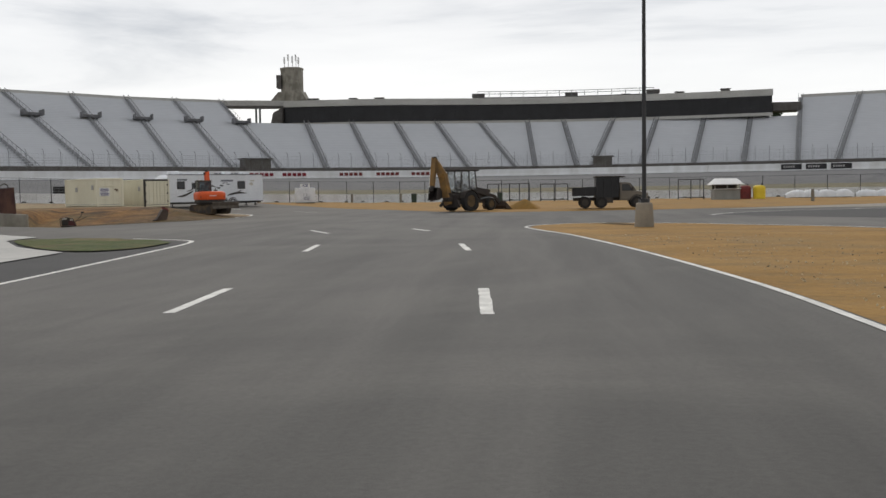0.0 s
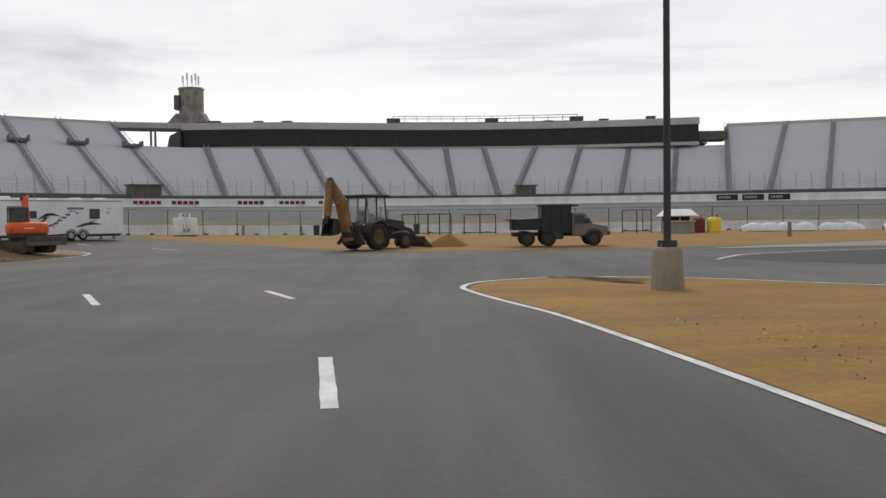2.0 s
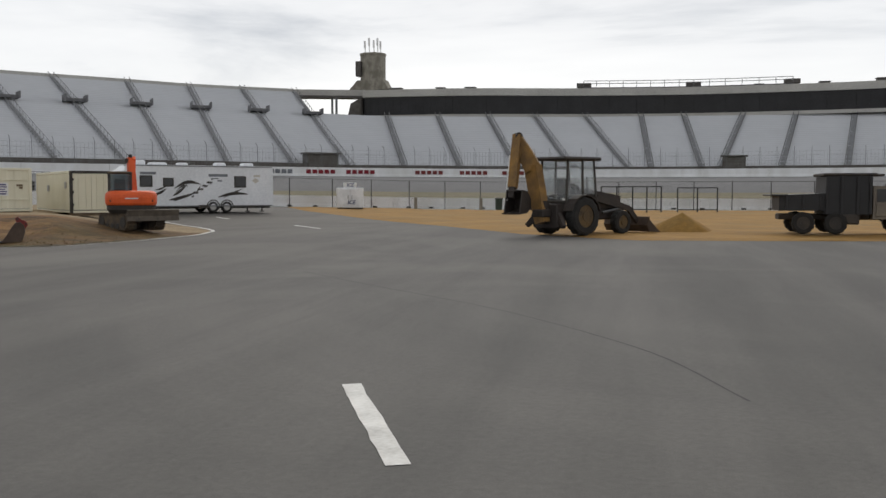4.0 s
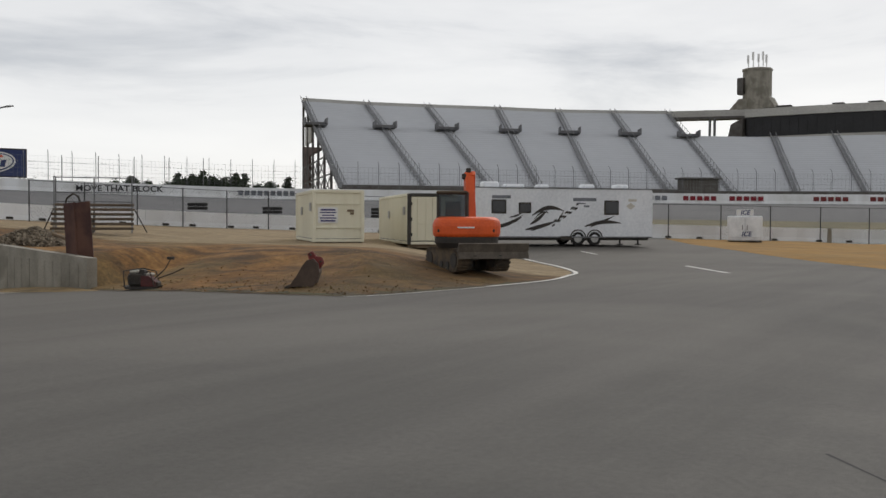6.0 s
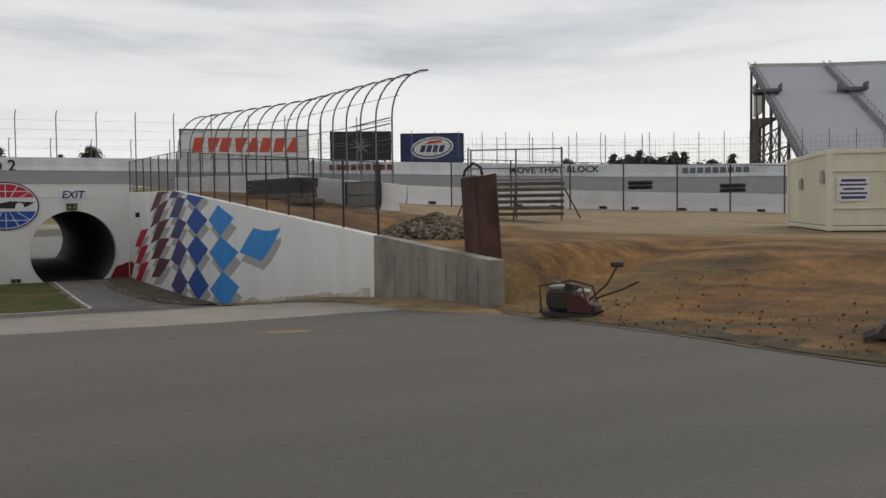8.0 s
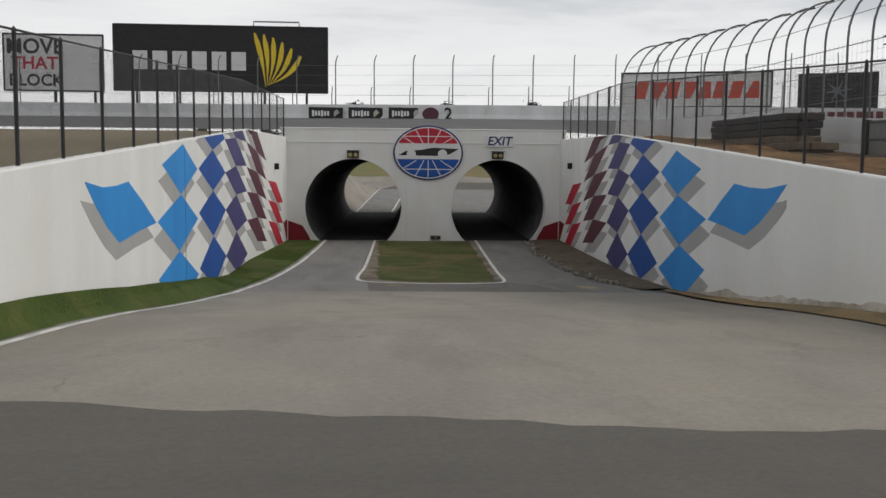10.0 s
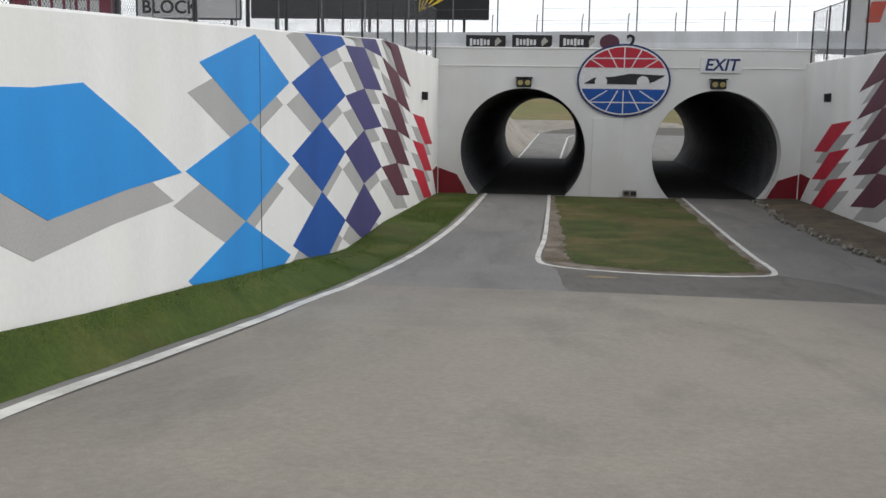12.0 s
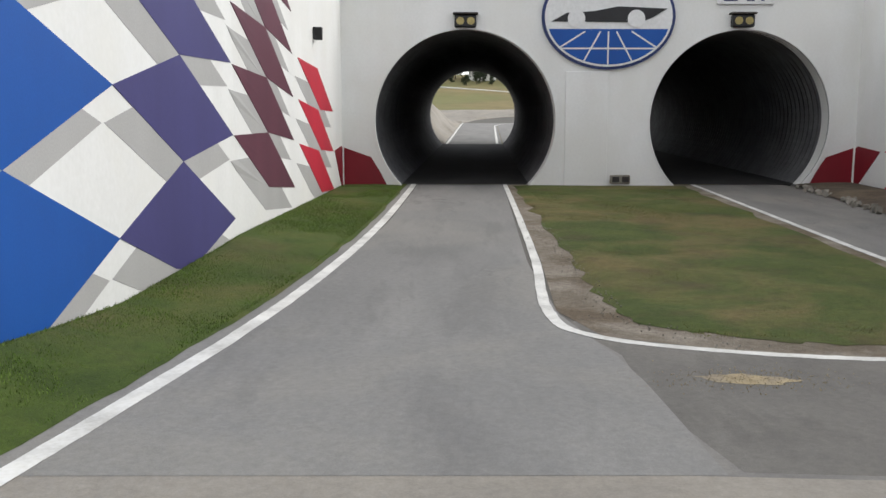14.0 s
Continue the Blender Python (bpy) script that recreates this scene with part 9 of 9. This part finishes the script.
kinds = [tree_kind(9.5, 2.6, 3, True), tree_kind(11.0, 2.4, 8, False), tree_kind(8.5, 3.2, 15, True), tree_kind(10.0, 2.9, 23, True)]
rnd = random.Random(11)
spots = []
for k in range(52):
    f = 0.17 + 0.50 * k / 51 if k > 4 else 0.01 * k
    spots.append((-166 + 33 * f + rnd.uniform(-2, 2), 174 + 26 * f + rnd.uniform(-7, 7), rnd.uniform(0.78, 0.98)))
spots += [(-176, 158, 0.9), (-179, 156, 0.8), (-300, 52.6, 1.36), (-300, 79.8, 1.22), (-300, 104.9, 1.34), (-300, 102.8, 0.87), (88, 300, 1.6), (93, 303, 1.5), (70, 282, 1.5), (74, 284, 1.5), (104, 300, 1.8), (66, 283, 1.6), (-215, 40, 0.9), (-240, 20, 1.0)] + [(-285 - 4 * (k % 3), 30 + 6 * k, 0.7 + 0.1 * (k % 4)) for k in range(14)]
spots += [(-277 - 3 * (k % 3) + rnd.uniform(-1, 1), 46 + 2.6 * k + rnd.uniform(-1, 1), rnd.uniform(0.26, 0.42)) for k in range(22)]
for i, (x, y, s) in enumerate(spots):
    trunk, crown = kinds[i % 4]
    zb = 1.2 if y > 120 and x < 0 else zout(x, y) - 0.2 if x < 0 else 1.0
    t = thing("tree", "dark leafy tree in the belt beyond the speedway wall" if i % 4 != 1 else "dark spired evergreen beyond the speedway wall", "tree", pose(x, y, zb, 0, 0, rnd.uniform(0, 360)) @ Matrix.Scale(s * (1.0 if x < 0 else 1.35), 4), "trees beyond the wall")
    piece("trunk", trunk, t, Matrix.Identity(4))
    piece("crown", crown, t, Matrix.Identity(4))


def grass(name, label, inside, zf, n, seed, h0, h1, mats=M_blade, w0=0.004, w1=0.009):
    rnd = random.Random(seed)
    g = Geo()
    (x0, x1, y0, y1), test = inside
    made = 0
    while made < n:
        x, y = rnd.uniform(x0, x1), rnd.uniform(y0, y1)
        if not test(x, y):
            continue
        z = zf(x, y)
        a, hh = rnd.uniform(0, 6.28), rnd.uniform(h0, h1)
        w = rnd.uniform(w0, w1)
        dx, dy = math.cos(a) * w, math.sin(a) * w
        lx, ly = rnd.uniform(-0.5, 0.5) * hh, rnd.uniform(-0.5, 0.5) * hh
        g.add([(x - dx, y - dy, z), (x + dx, y + dy, z), (x + lx, y + ly, z + hh)], [(0, 1, 2)])
        made += 1
    me = bpy.data.meshes.new(name)
    me.from_pydata(g.v, [], g.f)
    me.materials.append(mats)
    tagged(new(name, me), label, "grass", "", "stuff")


def verge_line(x):
    return interp(-x, [-p[0] for p in EDGE_L], [p[1] for p in EDGE_L])


grass("verge_grass", "short green grass along the painted wall", ((-74.5, -38, 52.3, 55.2), lambda x, y: y_left(x) + 0.05 < y < verge_line(x) - 0.27),
      lambda x, y: verge_z(x, y) + 0.015, 80000, 21, 0.010, 0.035, M_blade, 0.003, 0.006)
grass("island_grass", "short patchy grass on the tunnel island", ((-74.5, -56.2, 57.6, 61.9), lambda x, y: 58.25 < y < 61.6 + 0.02 * (-x - 56)),
      lambda x, y: zr(x) + 0.015, 60000, 22, 0.008, 0.026, M_blade_dry, 0.003, 0.006)


grass("lot_weeds", "sparse olive weeds along the dirt lot's edge", ((-27.5, -15, 61.6, 70.5), lambda x, y: in_lot(x, y) and noise.noise(Vector((x * 0.35, y * 0.8, 5))) > 0.02 + 0.09 * (edge_gap(x, y) - 2.0)),
      lambda x, y: gz(x, y) + 0.02 + 0.08 * min(1.0, edge_gap(x, y) / 2.5), 3500, 23, 0.02, 0.07, M_weed, 0.003, 0.006)


# ---- loose stones and stains near the ramp ----
def stones(name, label, n, place, s0, s1, seed, material):
    rnd = random.Random(seed)
    g = Geo()
    for k in range(n):
        x, y, z = place(rnd)
        s = rnd.uniform(s0, s1)
        mt = Matrix.Translation((x, y, z + s * 0.3)) @ Euler((rnd.uniform(0, 3), rnd.uniform(0, 3), rnd.uniform(0, 3))).to_matrix().to_4x4()
        vs = [(i * s * rnd.uniform(0.5, 1.0), j * s * rnd.uniform(0.5, 1.0), l * s * rnd.uniform(0.4, 0.8)) for i in (-1, 1) for j in (-1, 1) for l in (-1, 1)]
        g.add(vs, [(0, 1, 3, 2), (4, 6, 7, 5), (0, 4, 5, 1), (2, 3, 7, 6), (0, 2, 6, 4), (1, 5, 7, 3)], mt)
    ob = part(name, g, material)
    tagged(ob, label, "stones", "", "stuff")


def by_exit(r):
    x = r.uniform(-74, -54)
    return x, interp(-x, (53, 58, 67, 75), (65.9, 65.3, 65.25, 66.1)) + r.gauss(0, 0.10), zr(x) + 0.05


def by_island(r):
    x = r.uniform(-66, -55.6)
    return x, 57.62 + r.gauss(0.1, 0.16) + (0 if x < -57 else (x + 57) * 0.6), zr(x) + 0.02


def by_lot(r):
    x, y = r.uniform(-27, -15), r.uniform(62.5, 69)
    while not in_lot(x, y) or edge_gap(x, y) > 0.4 + abs(r.gauss(0, 1.5)):
        x, y = r.uniform(-27, -15), r.uniform(62.5, 69)
    return x, y, gz(x, y) + 0.02 + 0.08 * min(1.0, edge_gap(x, y) / 2.5)


def by_sand(r):
    y = 14 + 22 * r.random() ** 1.3
    x = interp(y, (14, 22, 30, 36), (10.1, 9.7, 8.8, 8.0)) + 0.3 + abs(r.gauss(0, 3.2))
    return x, y, 0.003 + max(0.0, 0.02 * (0.55 + fbm(x, y, 0.35) + 0.45 * fbm(x + 40, y, 1.3)))


stones("kerb_rubble", "line of broken kerb stones by the exit lane", 170, by_exit, 0.025, 0.085, 31, M_conc)
stones("gravel", "loose gravel at the island's edge", 420, by_island, 0.003, 0.010, 32, M_conc)
stones("dirt_clods", "scattered dark clods and stones on the dirt lot", 260, by_lot, 0.008, 0.026, 33, M_dirt)
stones("spilled_grit", "loose ochre grit round the sand spill", 450, lambda r: (lambda x, y: (x, y, zr(x) + 0.006))(-54.62 + r.gauss(0, 0.20), 58.2 + r.gauss(0, 0.36)), 0.002, 0.006, 35, M_spill)
stones("sand_pebbles", "pale pebbles scattered over the sand island", 420, by_sand, 0.006, 0.020, 34, M_pebble)
stones("sand_clods", "small brown clods scattered over the sand island", 220, by_sand, 0.006, 0.018, 37, M_rubble)
